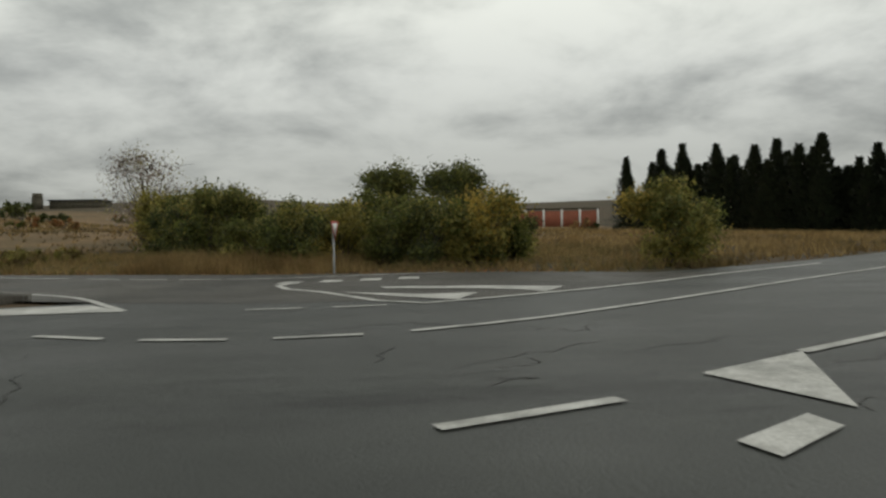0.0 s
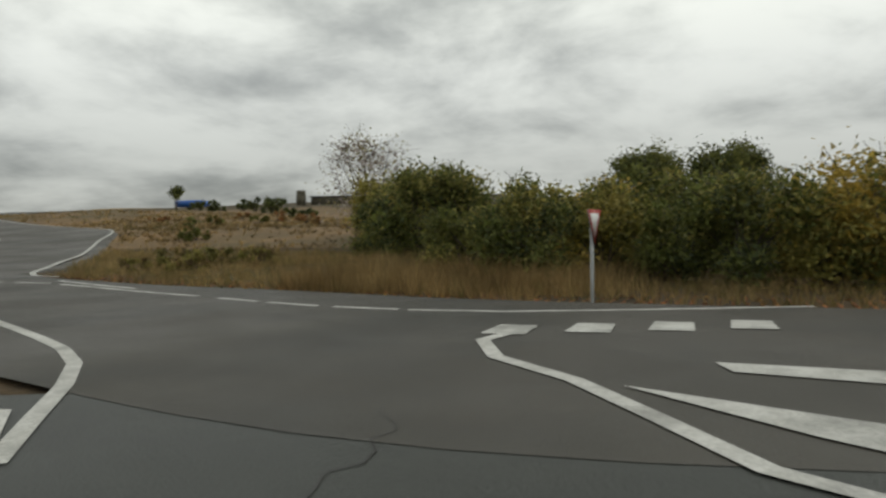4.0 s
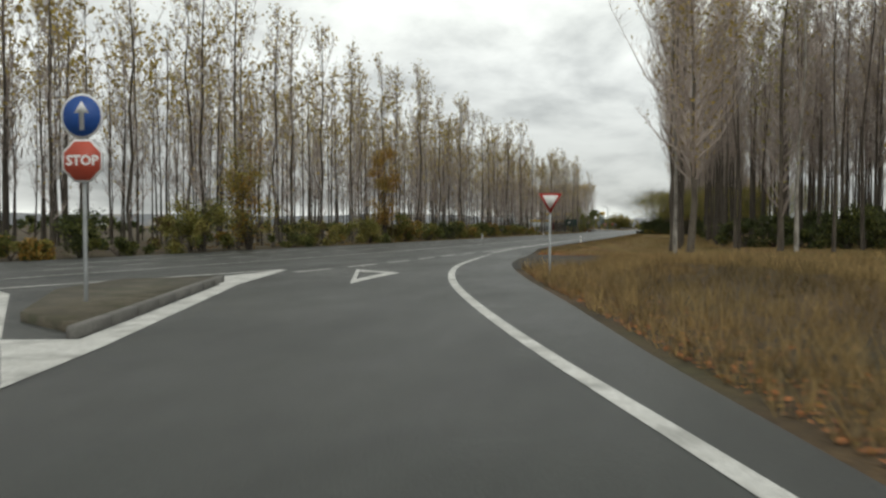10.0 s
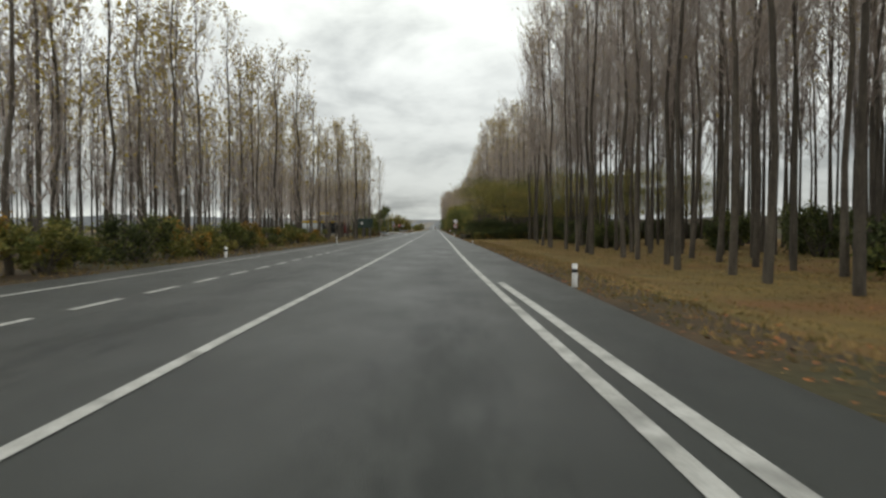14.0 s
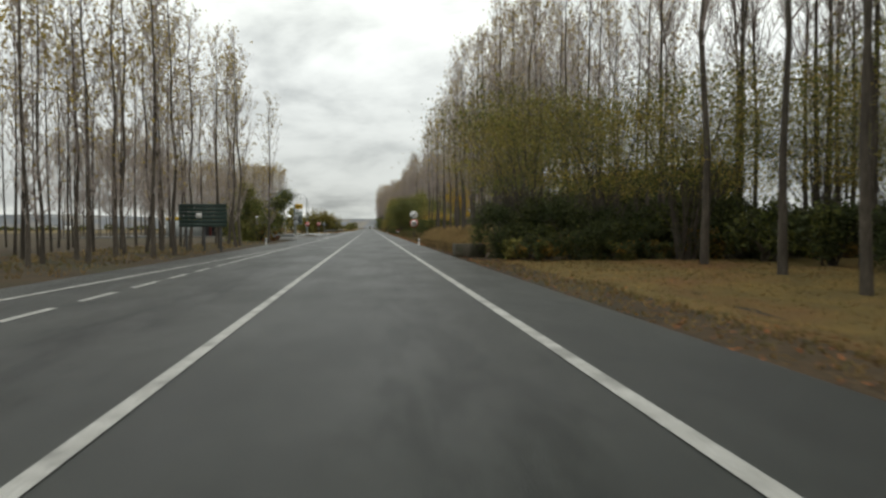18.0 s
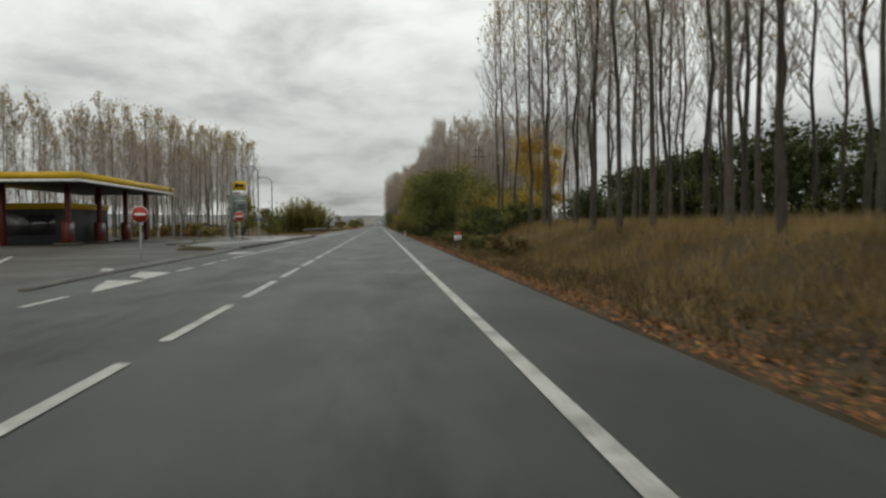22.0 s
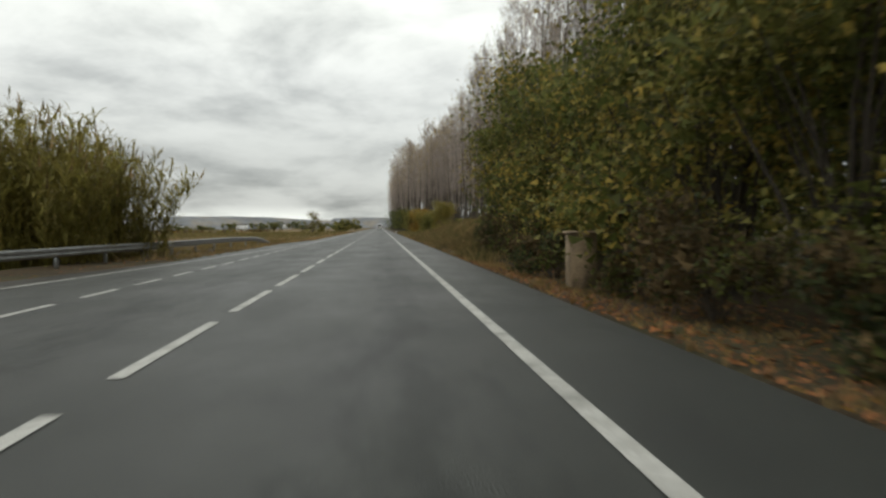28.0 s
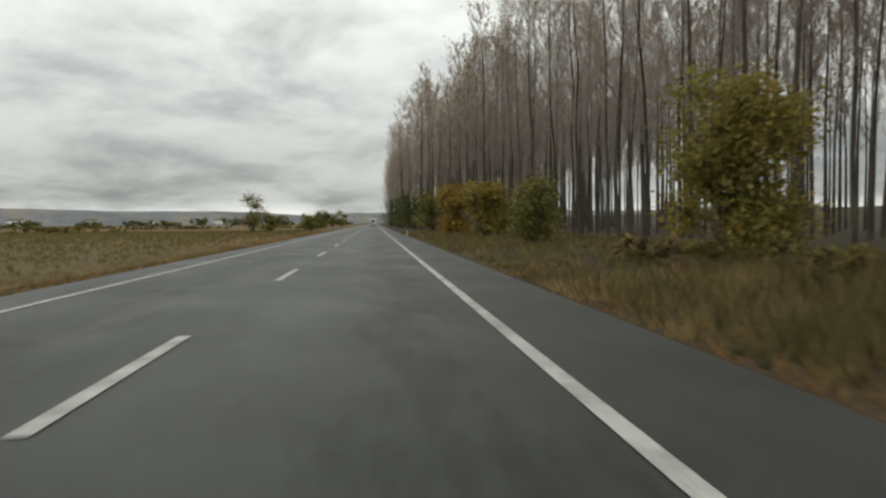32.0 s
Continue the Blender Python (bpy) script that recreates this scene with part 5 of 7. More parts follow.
    for k, (x, y, h) in enumerate(((15, 196, 5.2), (17.5, 201, 5.6), (14.4, 204.5, 6.4), (17, 188, 4.4))):
        leafy("bank_tree", x, y, 5.4, 5.2, h, 4600, 0.13, [M_LEAF_G, M_LEAF_Y, M_LEAF_L], "small yellow-green tree behind the track", "tree", 620 + k, 0.3, 18, 0.04)
    leafy("yellow_tree", 18.8, 192, 5.6, 5.2, 11.8, 9000, 0.13, [M_LEAF_GOLD, M_LEAF_GOLD, M_LEAF_Y], "golden-leaved tree behind the hedge", "tree", 260, 2.0, 14, 0.09)
    for x, y, h, ms in ((10.6, 171, 1.9, [M_LEAF_G, M_LEAF_D]), (12.4, 174.5, 2.3, [M_LEAF_Y, M_LEAF_G]), (10.2, 176.5, 1.7, [M_LEAF_G, M_LEAF_L]), (11.4, 180, 2.6, [M_LEAF_O, M_LEAF_Y, M_LEAF_D]), (9.6, 183, 2.0, [M_LEAF_G, M_LEAF_D]), (13.2, 185, 3.0, [M_LEAF_D, M_LEAF_G]), (9.4, 189, 2.2, [M_LEAF_G, M_LEAF_L])):
        leafy("bank_bush", x, y, 3.4, 3.2, h, 2800, 0.11, ms, "mixed bramble bush on the bank", seed=int(262 + y), group="bank brambles", stem=0.03)
    for k in range(5):
        leafy("bank_bush", 11.8 + 0.9 * k, 176.4 + 1.3 * math.sin(k * 2), 1.8, 1.8, 3.0 + 0.4 * math.sin(k * 3), 700, 0.11, [M_LEAF_GOLD, M_LEAF_Y], "thin sprigs of golden leaves in the brambles", seed=970 + k, group="golden sprigs", stem=0.02, fill=60, low=1.0)
    for k in range(20):
        leafy("bank_bush", 6.9 + 1.9 * rng.random(), 150 + 1.7 * k, 2.0 + 0.8 * rng.random(), 2.0, 0.6 + 0.5 * rng.random(), 1500, 0.065, [[M_WEED, M_LEAF_G, M_STRAW], [M_LEAF_G, M_LEAF_D, M_WEED], [M_STRAW, M_WEED, M_LEAF_L]][k % 3], "low mixed scrub on the grassy bank", seed=1000 + k, group="low bank scrub", stem=0.012, clumps=14)
    oak = [M_LEAF_G, M_LEAF_D, M_LEAF_L, M_LEAF_G]
    leafy("roadside_oak", 7.2, 184.0, 6.0, 5.6, 6.4, 14000, 0.1, oak, "broad dark roadside tree with thick trunk beside a track", "tree", 271, 1.1, 36, 0.045, bare_stem=1.3, flat=0.6)
    leafy("roadside_oak", 12.4, 190.5, 6.0, 5.4, 4.4, 7000, 0.12, [M_LEAF_G, M_LEAF_L, M_LEAF_Y], "yellow-green tree behind the field track", "tree", 276, 0.3, 20, 0.05)
    leafy("roadside_oak", 9.0, 195.5, 5.4, 5.4, 6.6, 13000, 0.11, oak, "broad dark green roadside tree", "tree", 272, 0.15, 24, 0.05)
    leafy("roadside_oak", 8.0, 202.5, 5.6, 5.6, 7.6, 11000, 0.11, [M_LEAF_G, M_LEAF_L, M_LEAF_Y, M_LEAF_G], "tall hedge tree with some yellow leaves", "tree", 273, 0.5, 24, 0.06, group="hedge trees")
    for k in range(15):
        y = 208.5 + 4.2 * k
        leafy("hedge_tree", 9.5 + 0.7 * math.sin(k * 1.3), y, 6.2, 6.0, (8.6 if 3 < k < 12 else 7.0) + 0.9 * math.sin(k * 2.1), 9500, 0.12, [M_LEAF_G, M_LEAF_L, M_LEAF_G, M_LEAF_Y] if k % 2 else [M_LEAF_G, M_LEAF_Y, M_LEAF_L, M_LEAF_G], "dense hedge tree with green and yellow leaves", "tree", 280 + k, 0.1, 36, 0.05, group="hedge trees", flat=0.6)
    for k in range(9):
        leafy("hedge_tree", 14.2 + 0.8 * math.sin(k * 2.3), 214 + 6.2 * k, 6.6, 6.8, 9.0 + math.sin(k * 1.9), 4200, 0.2, [M_LEAF_G, M_LEAF_G, M_LEAF_L], "tall green tree at the back of the hedge", "tree", 500 + k, 0.1, 20, 0.09, group="hedge trees")
    for k in range(12):
        leafy("bramble_bush", 7.0 + 0.35 * math.sin(k * 2.7), 211 + 4.5 * k, 2.3, 3.6, 1.7 + 0.4 * math.sin(k * 1.9), 2600, 0.08, [M_WEED, M_LEAF_D, M_LEAF_G], "brown and green bramble at the foot of the hedge", seed=520 + k, group="hedge brambles", stem=0.02)
    for k in range(10):
        leafy("bramble_bush", 7.5 + 0.6 * math.sin(k * 2.1), 192.5 + 1.9 * k, 2.2, 2.4, 1.2 + 0.3 * math.sin(k * 1.3), 2000, 0.08, [M_LEAF_D, M_LEAF_G, M_WEED], "brown and green bramble under the roadside trees", seed=660 + k, group="hedge brambles", stem=0.02)
    for k in range(14):
        leafy("bank_bush", 7.6 + 3.2 * rng.random(), 286 + 3.0 * k, 2.0 + rng.random(), 2.2, 0.5 + 0.3 * rng.random(), 1300, 0.07, [[M_LEAF_L, M_WEED, M_LEAF_G], [M_WEED, M_LEAF_L, M_STRAW]][k % 2], "low olive scrub in the bank grass", seed=740 + k, group="bank scrub", stem=0.015, clumps=10)
    leafy("half_bare_tree", 10.3, 281.5, 6.0, 5.6, 6.2, 4200, 0.1, [M_TWIG, M_LEAF_L, M_WEED], "half-bare brownish tree with arched branches on the bank", "tree", 301, 1.2, 30, 0.035, fill=60)
    for x, y, w, h, ms, lab in (
        (9.9, 324.0, 3.3, 4.5, [M_LEAF_L, M_LEAF_L, M_LEAF_Y], "yellow-green young willow on the verge"),
        (9.0, 340.0, 2.6, 3.0, [M_LEAF_L, M_LEAF_G], "pale olive bush on the verge"),
        (9.6, 358.0, 3.6, 3.6, [M_LEAF_L, M_LEAF_Y], "pale olive bush on the verge"),
        (9.4, 372.0, 3.4, 4.6, [M_LEAF_O, M_LEAF_Y], "orange-yellow bush on the verge"),
        (9.0, 395.0, 5.0, 5.2, [M_LEAF_L, M_LEAF_G], "olive-leaved roadside tree further along"),
        (8.6, 430.0, 6.0, 6.5, [M_LEAF_G, M_LEAF_D], "dark roadside tree far along the road"),
        (7.6, 470.0, 6.0, 7.0, [M_LEAF_G, M_LEAF_D], "dark roadside tree far along the road"),
        (7.2, 540.0, 7.0, 8.0, [M_LEAF_G, M_LEAF_D], "dark roadside tree far along the road"),
    ):
        leafy("verge_bush", x, y, w, w, h, (9000 if y < 330 else 4600) if y < 380 else 2400, 0.1 if y < 345 else 0.2, ms, lab, seed=int(310 + y), stem=0.03, low=0.0, clumps=30)
    # left side: field trees
    leafy("field_tree", -13.4, 405, 3.4, 3.2, 5.2, 1500, 0.16, [M_LEAF_L, M_LEAF_G, M_TWIG], "half-bare tree at the field edge", "tree", 401, 0.6, 14, 0.07)
    leafy("field_bush", -12.2, 412, 4.0, 3.2, 2.6, 1300, 0.18, [M_LEAF_L, M_LEAF_D], "scrub at the field edge", seed=402)
    for k in range(40):
        u = rng.random()
        x, y = -16 - 230 * u + rng.uniform(-6, 3), 400 + 170 * rng.random() + 60 * u
        ms, lab = (([M_LEAF_L, M_GRASS_G, M_WEED], "low olive scrub across the fields"), ([M_WEED, M_LEAF_O, M_LEAF_L], "low rusty scrub across the fields"))[k % 2]
        leafy("field_scrub", x, y, 15 + 6 * rng.random(), 9, 0.55 + 0.4 * rng.random(), 800, 0.3, ms, lab, seed=410 + k, clumps=24, stem=0.02, group="field scrub")
    for k in range(46):
        x = -26 - 14 * k + rng.uniform(-6, 6)
        h = 3.0 + 1.6 * rng.random() + (2.2 if k in (3, 4, 5, 6, 17, 18) else 0)
        leafy("far_tree", x, 790 + 60 * rng.random(), 20, 10, h, 1000, 0.55, [M_LEAF_G, M_LEAF_D, M_LEAF_L], "dark low tree at the far edge of the fields", "tree", 480 + k, 0.0, 26, 0.08, group="far field trees")
    for k, (x, y, h) in enumerate(((-8.6, 432, 2.2), (-9.4, 446, 3.0), (-8.8, 463, 3.6), (-9.8, 480, 4.4), (-8.9, 505, 4.0), (-8.0, 540, 5.0))):
        leafy("field_bush", x, y, 4.2, 4.0, h, 1300, 0.2, [M_LEAF_L, M_LEAF_G, M_LEAF_D], "olive bush along the far road edge", seed=900 + k, clumps=16, stem=0.04, group="far verge bushes")


M_REED = make_mat("straw_olive_reed", (0.30, 0.24, 0.07), (0.20, 0.18, 0.05), 0.8, 0.6, 0.0, 9, 0.3, island=0.4, through_light=0.45)


def reed_bed():
    """Giant reed: arching canes with long leaves and feathery tops."""
    rng = np.random.default_rng(21)
    for (cx, cy), n, h in (((-13.2, 262.5), 130, 6.6), ((-10.6, 261.5), 120, 5.8), ((-12.2, 267), 120, 6.2), ((-9.9, 266.5), 110, 5.0), ((-16.0, 264.5), 90, 6.2)):
        root = thing("reed_clump", cx, cy, float(lay(cx, cy)), "tall clump of yellow-green giant reed with plumes", "reeds", "giant reed")
        canes, leaves, plumes = Build(), Build(), Build()
        for k in range(n):
            a, r = rng.uniform(0, 6.283), 2.3 * math.sqrt(rng.random())
            bx, by = r * math.cos(a), r * math.sin(a)
            hh = h * rng.uniform(0.7, 1.15) * (1 - 0.36 * (r / 2.3) ** 2)
            lx, ly = bx * 0.6 + rng.normal(0, 0.45), by * 0.6 + rng.normal(0, 0.45)
            pts = np.array([(bx, by, -0.1), (bx + lx * 0.3, by + ly * 0.3, hh * 0.55), (bx + lx, by + ly, hh)])
            canes.tube(pts, [0.02, 0.016, 0.006], 4)
            m = 60
            u = rng.uniform(0.05, 1, m)
            p = np.stack([np.interp(u, (0, 0.55, 1), pts[:, i]) for i in range(3)], 1)
            d = rng.normal(0, 1, (m, 3))
            d[:, 2] = np.abs(d[:, 2]) * 0.9 + 0.15
            d /= np.linalg.norm(d, axis=1, keepdims=True)
            s = np.cross(d, (0, 0, 1.0))
            s /= np.linalg.norm(s, axis=1, keepdims=True) + 1e-9
            ln = rng.uniform(0.45, 1.0, m)[:, None]
            q = p + d * ln * 0.6
            e = p + d * ln - (0, 0, 0.14)
            w = 0.04
            leaves.add(np.stack([p, q + s * w, e, q - s * w], 1).reshape(-1, 3), np.arange(4 * m).reshape(-1, 4), int(rng.random() < 0.5))
            if rng.random() < 0.4:
                plumes.tube([pts[2], pts[2] + (lx * 0.12, ly * 0.12, 0.45)], [0.05, 0.01], 5)
        tagged(part("cane", canes, M_LEAF_L, root), kind="stuff")
        part("foliage", leaves, [M_LEAF_L, M_REED], root)
        tagged(part("plume", plumes, M_STRAW, root), kind="stuff")


bushes_and_trees()
reed_bed()


# ======== signs ========
def disc(r, n=28, cx=0.0, cz=0.0, a0=0.0):
    return [(cx + r * math.cos(a0 + 2 * math.pi * k / n), cz + r * math.sin(a0 + 2 * math.pi * k / n)) for k in range(n)]


def post(root, h, r=0.03, z0=-0.15, x=0.0, y=0.04, mat_=None):
    b = Build().tube([(x, y, z0), (x, y, h)], [r, r], 10, cap=True)
    return part("post", b, mat_ or M_GALV, root, smooth=True)


def text_part(text, size, x, z, y, mat_, parent, name="lettering", label="", stretch=1.0):
    cu = bpy.data.curves.new(name, "FONT")
    cu.body, cu.size, cu.extrude, cu.align_x, cu.align_y = text, size, 0.003, "CENTER", "CENTER"
    cu.resolution_u, cu.offset = 2, 0.03 * size
    tmp = bpy.data.objects.new(name, cu)
    scene.collection.objects.link(tmp)
    me = bpy.data.meshes.new_from_object(tmp.evaluated_get(bpy.context.evaluated_depsgraph_get()))
    bpy.data.objects.remove(tmp)
    me.materials.clear()
    me.materials.append(mat_)
    ob = new(name, me)
    ob.parent = parent
    ob.matrix_basis = pose(x, y, z, 90, 0, 0) @ Matrix.Diagonal((stretch, 1, 1, 1))
    return tagged(ob, label)


def give_way(x, y, z_top, size, turn, label, lean=0.0):
    """Triangle with its point down; size is the side."""
    root = thing("give_way_sign", x, y, float(lay(x, y)), label, "road sign", "give-way signs", turn)
    h = size * 0.866
    z = z_top - float(lay(x, y))
    post(root, z - 0.02)
    tri = lambda k: [(-size / 2 * k, z - h / 3 + h / 3 * k), (0, z - h / 3 - 2 * h / 3 * k), (size / 2 * k, z - h / 3 + h / 3 * k)]
    pl = part("plate", Build().plate(tri(1.0), -0.006, 0.006, 0, 1), [M_RED, M_SIGN_BACK], root, "red triangular sign plate")
    part("white_face", Build().plate(tri(0.68), -0.010, -0.0062), M_WHITE, pl, "white centre of the triangle")
    return root


def round_plate(root, cz, r, face, rim=None, k_in=0.78, label=""):
    pl = part("plate", Build().plate(disc(r, 32, 0, cz), -0.006, 0.006, 0, 1), [rim or face, M_SIGN_BACK], root, label)
    if rim:
        part("face", Build().plate(disc(r * k_in, 32, 0, cz), -0.010, -0.0062), face, pl)
    return pl


def bars(root, cx, cz, w, h, n, mat_, y=-0.0125, name="print_bar"):
    for k in range(n):
        q = -w / 2 + w * (k + 0.5) / n
        part(name, Build().box(cx + q - w / n * 0.33, y, cz - h / 2, cx + q + w / n * 0.33, y + 0.002, cz + h / 2), mat_, root)


# give-way signs: at the crossing (seen edge-on from its side), at the side road, on the slip road
give_way(17.0, -90.4, 1.42, 0.62, -16, "give-way sign seen almost edge-on, on a thin steel post")
give_way(22.6, -62.6, 1.75, 0.62, 42, "give-way sign on a thin steel post, turned away")
give_way(9.36, -29.4, 2.0, 0.57, 14, "red and white give-way sign on a steel post")

# stop and ahead-only signs
s = thing("stop_sign", 4.35, -38.9, 0.12, "blue ahead-only disc above a red stop sign on one post", "road sign", turn=12)
post(s, 2.9)
octo = disc(0.325, 8, 0, 1.99, math.pi / 8)
pl = part("plate", Build().plate(octo, -0.006, 0.006, 0, 1), [M_WHITE, M_SIGN_BACK], s, "octagonal stop plate with white rim")
part("face", Build().plate(disc(0.295, 8, 0, 1.99, math.pi / 8), -0.010, -0.0062), M_STOPRED, pl, "faded red octagon")
text_part("STOP", 0.2, 0, 1.99, -0.012, M_WHITE, pl, label="white capital letters")
pl = part("disc_plate", Build().plate(disc(0.315, 32, 0, 2.62), -0.006, 0.006, 0, 1), [M_WHITE, M_SIGN_BACK], s, "round plate with white rim")
part("disc_face", Build().plate(disc(0.285, 32, 0, 2.62), -0.010, -0.0062), M_BLUE, pl, "blue disc")
part("arrow", Build().plate([(-0.035, 2.42), (0.035, 2.42), (0.035, 2.66), (0.11, 2.66), (0, 2.83), (-0.11, 2.66), (-0.035, 2.66)], -0.0135, -0.0105), M_WHITE, pl, "white upright arrow")

# the word painted before the stop line
cu = bpy.data.curves.new("painted_word", "FONT")
cu.body, cu.size, cu.align_x, cu.align_y, cu.resolution_u = "STOP", 2.0, "CENTER", "CENTER", 2
tmp = bpy.data.objects.new("painted_word", cu)
scene.collection.objects.link(tmp)
me = bpy.data.meshes.new_from_object(tmp.evaluated_get(bpy.context.evaluated_depsgraph_get()))
bpy.data.objects.remove(tmp)
me.materials.clear()
me.materials.append(M_PAINT)
word = tagged(new("painted_word", me), "worn white painted word before the stop line", "road marking", kind="structure")
word.matrix_basis = Matrix(((0.69, -0.72, 0, 3.35), (0.72, 0.69, 0, -42.15), (0, 0, 1, 0.013), (0, 0, 0, 1))) @ Matrix.Diagonal((0.52, 0.9, 1, 1))

# direction arrow
s = thing("direction_sign", 20.0, -59.45, float(lay(20.0, -59.45)), "white arrow-shaped direction sign with black lettering", "road sign", turn=-54)
post(s, 1.36, 0.036)
out = [(-0.5, 1.345), (-0.38, 1.45), (0.45, 1.45), (0.45, 1.24), (-0.38, 1.24)]
pl = part("plate", Build().plate(out, -0.012, 0.012, 0, 1), [M_BLACK, M_SIGN_BACK], s, "arrow plate with dark rim")
part("face", Build().plate([(-0.465, 1.345), (-0.37, 1.43), (0.43, 1.43), (0.43, 1.26), (-0.37, 1.26)], -0.016, -0.0122), M_WHITE, pl, "white face")
text_part("SALILLAS", 0.165, 0.04, 1.345, -0.018, M_BLACK, pl, label="black capital letters", stretch=0.92)

# end of restriction and speed limit
M_POST = plain("dull_brown_steel", (0.10, 0.09, 0.075), 0.6)
M_SIGNRED = plain("faded_sign_red", (0.46, 0.09, 0.06), 0.5)
s = thing("speed_sign", 5.5, 113.9, float(lay(5.5, 113.9)), "end-of-restriction disc above a speed limit sign on one post", "road sign")
z0 = -float(lay(5.5, 113.9))
post(s, 2.6 + z0, 0.03, mat_=M_POST)
pl = round_plate(s, 1.55 + z0, 0.365, M_WHITE, M_SIGNRED, 0.78, "red-rimmed round speed limit plate")
text_part("100", 0.36, 0, 1.55 + z0, -0.016, M_BLACK, pl, label="black numerals", stretch=0.8)
pl = round_plate(s, 2.3 + z0, 0.36, M_WHITE, M_BLACK, 0.95, "pale round end-of-restriction plate")
part("slash", Build().plate([(-0.255, 2.09 + z0), (-0.19, 2.03 + z0), (0.255, 2.51 + z0), (0.19, 2.57 + z0)], -0.0135, -0.0105), M_GALV, pl, "grey diagonal band")

# kilometre marker
zk = float(lay(5.2, 144.8))
s = thing("kilometre_marker", 5.2, 144.8, zk, "small white kilometre marker with red head and black figures", "road sign")
post(s, 0.55 - zk, 0.02, mat_=M_POST)
b0 = 0.56 - zk
pl = part("plate", Build().plate([(-0.15, b0), (0.15, b0), (0.15, b0 + 0.32), (0.13, b0 + 0.345), (-0.13, b0 + 0.345), (-0.15, b0 + 0.32)], -0.01, 0.01, 0, 1), [M_BLACK, M_SIGN_BACK], s, "marker plate with dark rim")
part("face", Build().plate([(-0.135, b0 + 0.015), (0.135, b0 + 0.015), (0.135, b0 + 0.205), (-0.135, b0 + 0.205)], -0.014, -0.0105), M_WHITE, pl, "white lower field")
part("head", Build().plate([(-0.135, b0 + 0.21), (0.135, b0 + 0.21), (0.135, b0 + 0.315), (0.12, b0 + 0.33), (-0.12, b0 + 0.33), (-0.135, b0 + 0.315)], -0.014, -0.0105), M_STOPRED, pl, "red upper field")
text_part("31", 0.19, 0.02, b0 + 0.11, -0.018, M_BLACK, pl, label="black figures")

# signs on the left that show their backs
s = thing("sign_back", -4.72, 113.8, 0, "two grey round signs seen from behind on a post", "road sign")
post(s, 2.4, y=-0.05)
for z in (2.1, 1.62):
    part("plate", Build().plate(disc(0.24, 28, 0, z), -0.006, 0.006), M_SIGN_BACK, s, "grey back of a round plate")
s = thing("direction_board", -7.1, 88.8, float(lay(-7.1, 88.8)), "large dark green slatted board on three posts", "road sign", turn=4)
for x in (-0.85, 0.05, 0.9):
    post(s, 2.5, 0.05, x=x, y=0.09, mat_=M_DKGREY)
for k in range(6):
    z = 1.32 + 0.205 * k
    part("slat", Build().box(-1.22, -0.02, z, 1.22, 0.02, z + 0.195, 0, 0.008), M_BOARD, s)
part("label_plate", Build().box(-0.35, -0.026, 1.8, -0.05, -0.021, 2.05), M_WHITE, s, "small white sticker")
for x, y, zc in ((-6.3, 144.6, 1.66), (-6.1, 162.6, 1.78)):
    s = thing("no_entry_sign", x, y, 0, "red no-entry disc with white bar on a post", "road sign", "no-entry signs")
    post(s, zc + 0.25)
    pl = round_plate(s, zc, 0.30, M_RED, M_WHITE, 0.93, "round no-entry plate")
    part("bar", Build().box(-0.2, -0.013, zc - 0.045, 0.2, -0.0105, zc + 0.04), M_WHITE, pl, "white bar")
s = thing("warning_sign", -5.5, 166.1, 0.1, "grey triangular warning sign seen from behind", "road sign")
post(s, 1.9, y=-0.05)
part("plate", Build().plate([(-0.36, 1.42), (0.36, 1.42), (0, 2.05)], -0.006, 0.006), M_GALV, s, "grey back of a triangular plate")
s = thing("give_way_sign", -9.5, 131, 0, "grey give-way sign seen from behind", "road sign", "give-way signs")
post(s, 1.9, y=-0.05)
part("plate", Build().plate([(-0.33, 1.95), (0, 1.4), (0.33, 1.95)], -0.006, 0.006), M_GALV, s, "grey back of a triangular plate")


# ======== delineator posts ========
def delineator(x, y, lean=0.0, h=0.5):
    root = thing("delineator_post", x, y, float(lay(x, y)), "white roadside delineator post with dark band", "road post", "delineator posts")
    root.matrix_basis = pose(x, y, float(lay(x, y)), lean, 0, 0)
    part("body", Build().box(-0.055, -0.03, -0.1, 0.055, 0.03, h, 0, 0.012), M_WHITE, root)
    part("band", Build().box(-0.057, -0.032, h - 0.19, 0.057, 0.032, h - 0.11), M_BLACK, root, "dark reflective band")


for x, y, lean in ((5.22, 8.4, 0), (5.1, 49.5, 14), (4.85, 97.6, -3), (4.98, 194.6, 0), (-6.1, 55.5, 0), (-6.0, 104.5, 0), (-6.4, 23.5, 0), (5.2, 380, 0)):
    delineator(x, y, lean, 0.3 if lean == 14 else 0.5)

# ======== concrete box, gate pillar, utility pole ========
s = thing("concrete_box", 5.75, 79.4, 0.0, "open weathered concrete drainage box at the road edge", "concrete box")
for q in ((-0.62, -0.5, 0.62, -0.36), (-0.62, 0.5, 0.62, 0.64), (-0.62, -0.36, -0.48, 0.5), (0.48, -0.36, 0.62, 0.5)):
    part("wall_slab", Build().box(q[0], q[1], -0.1, q[2], q[3], 0.5, 0, 0.015), M_CONC, s)
M_PILLAR = make_mat("brown_rendered_pillar", (0.40, 0.30, 0.19), (0.28, 0.21, 0.14), 2.0, 0.9, 0.5, 22, 0.3, c3=(0.14, 0.11, 0.075), scale3=1.5)
s = thing("gate_pillar", 6.5, 248.0, -0.2, "weathered square concrete gate pillar with a cap, in the scrub", "pillar")
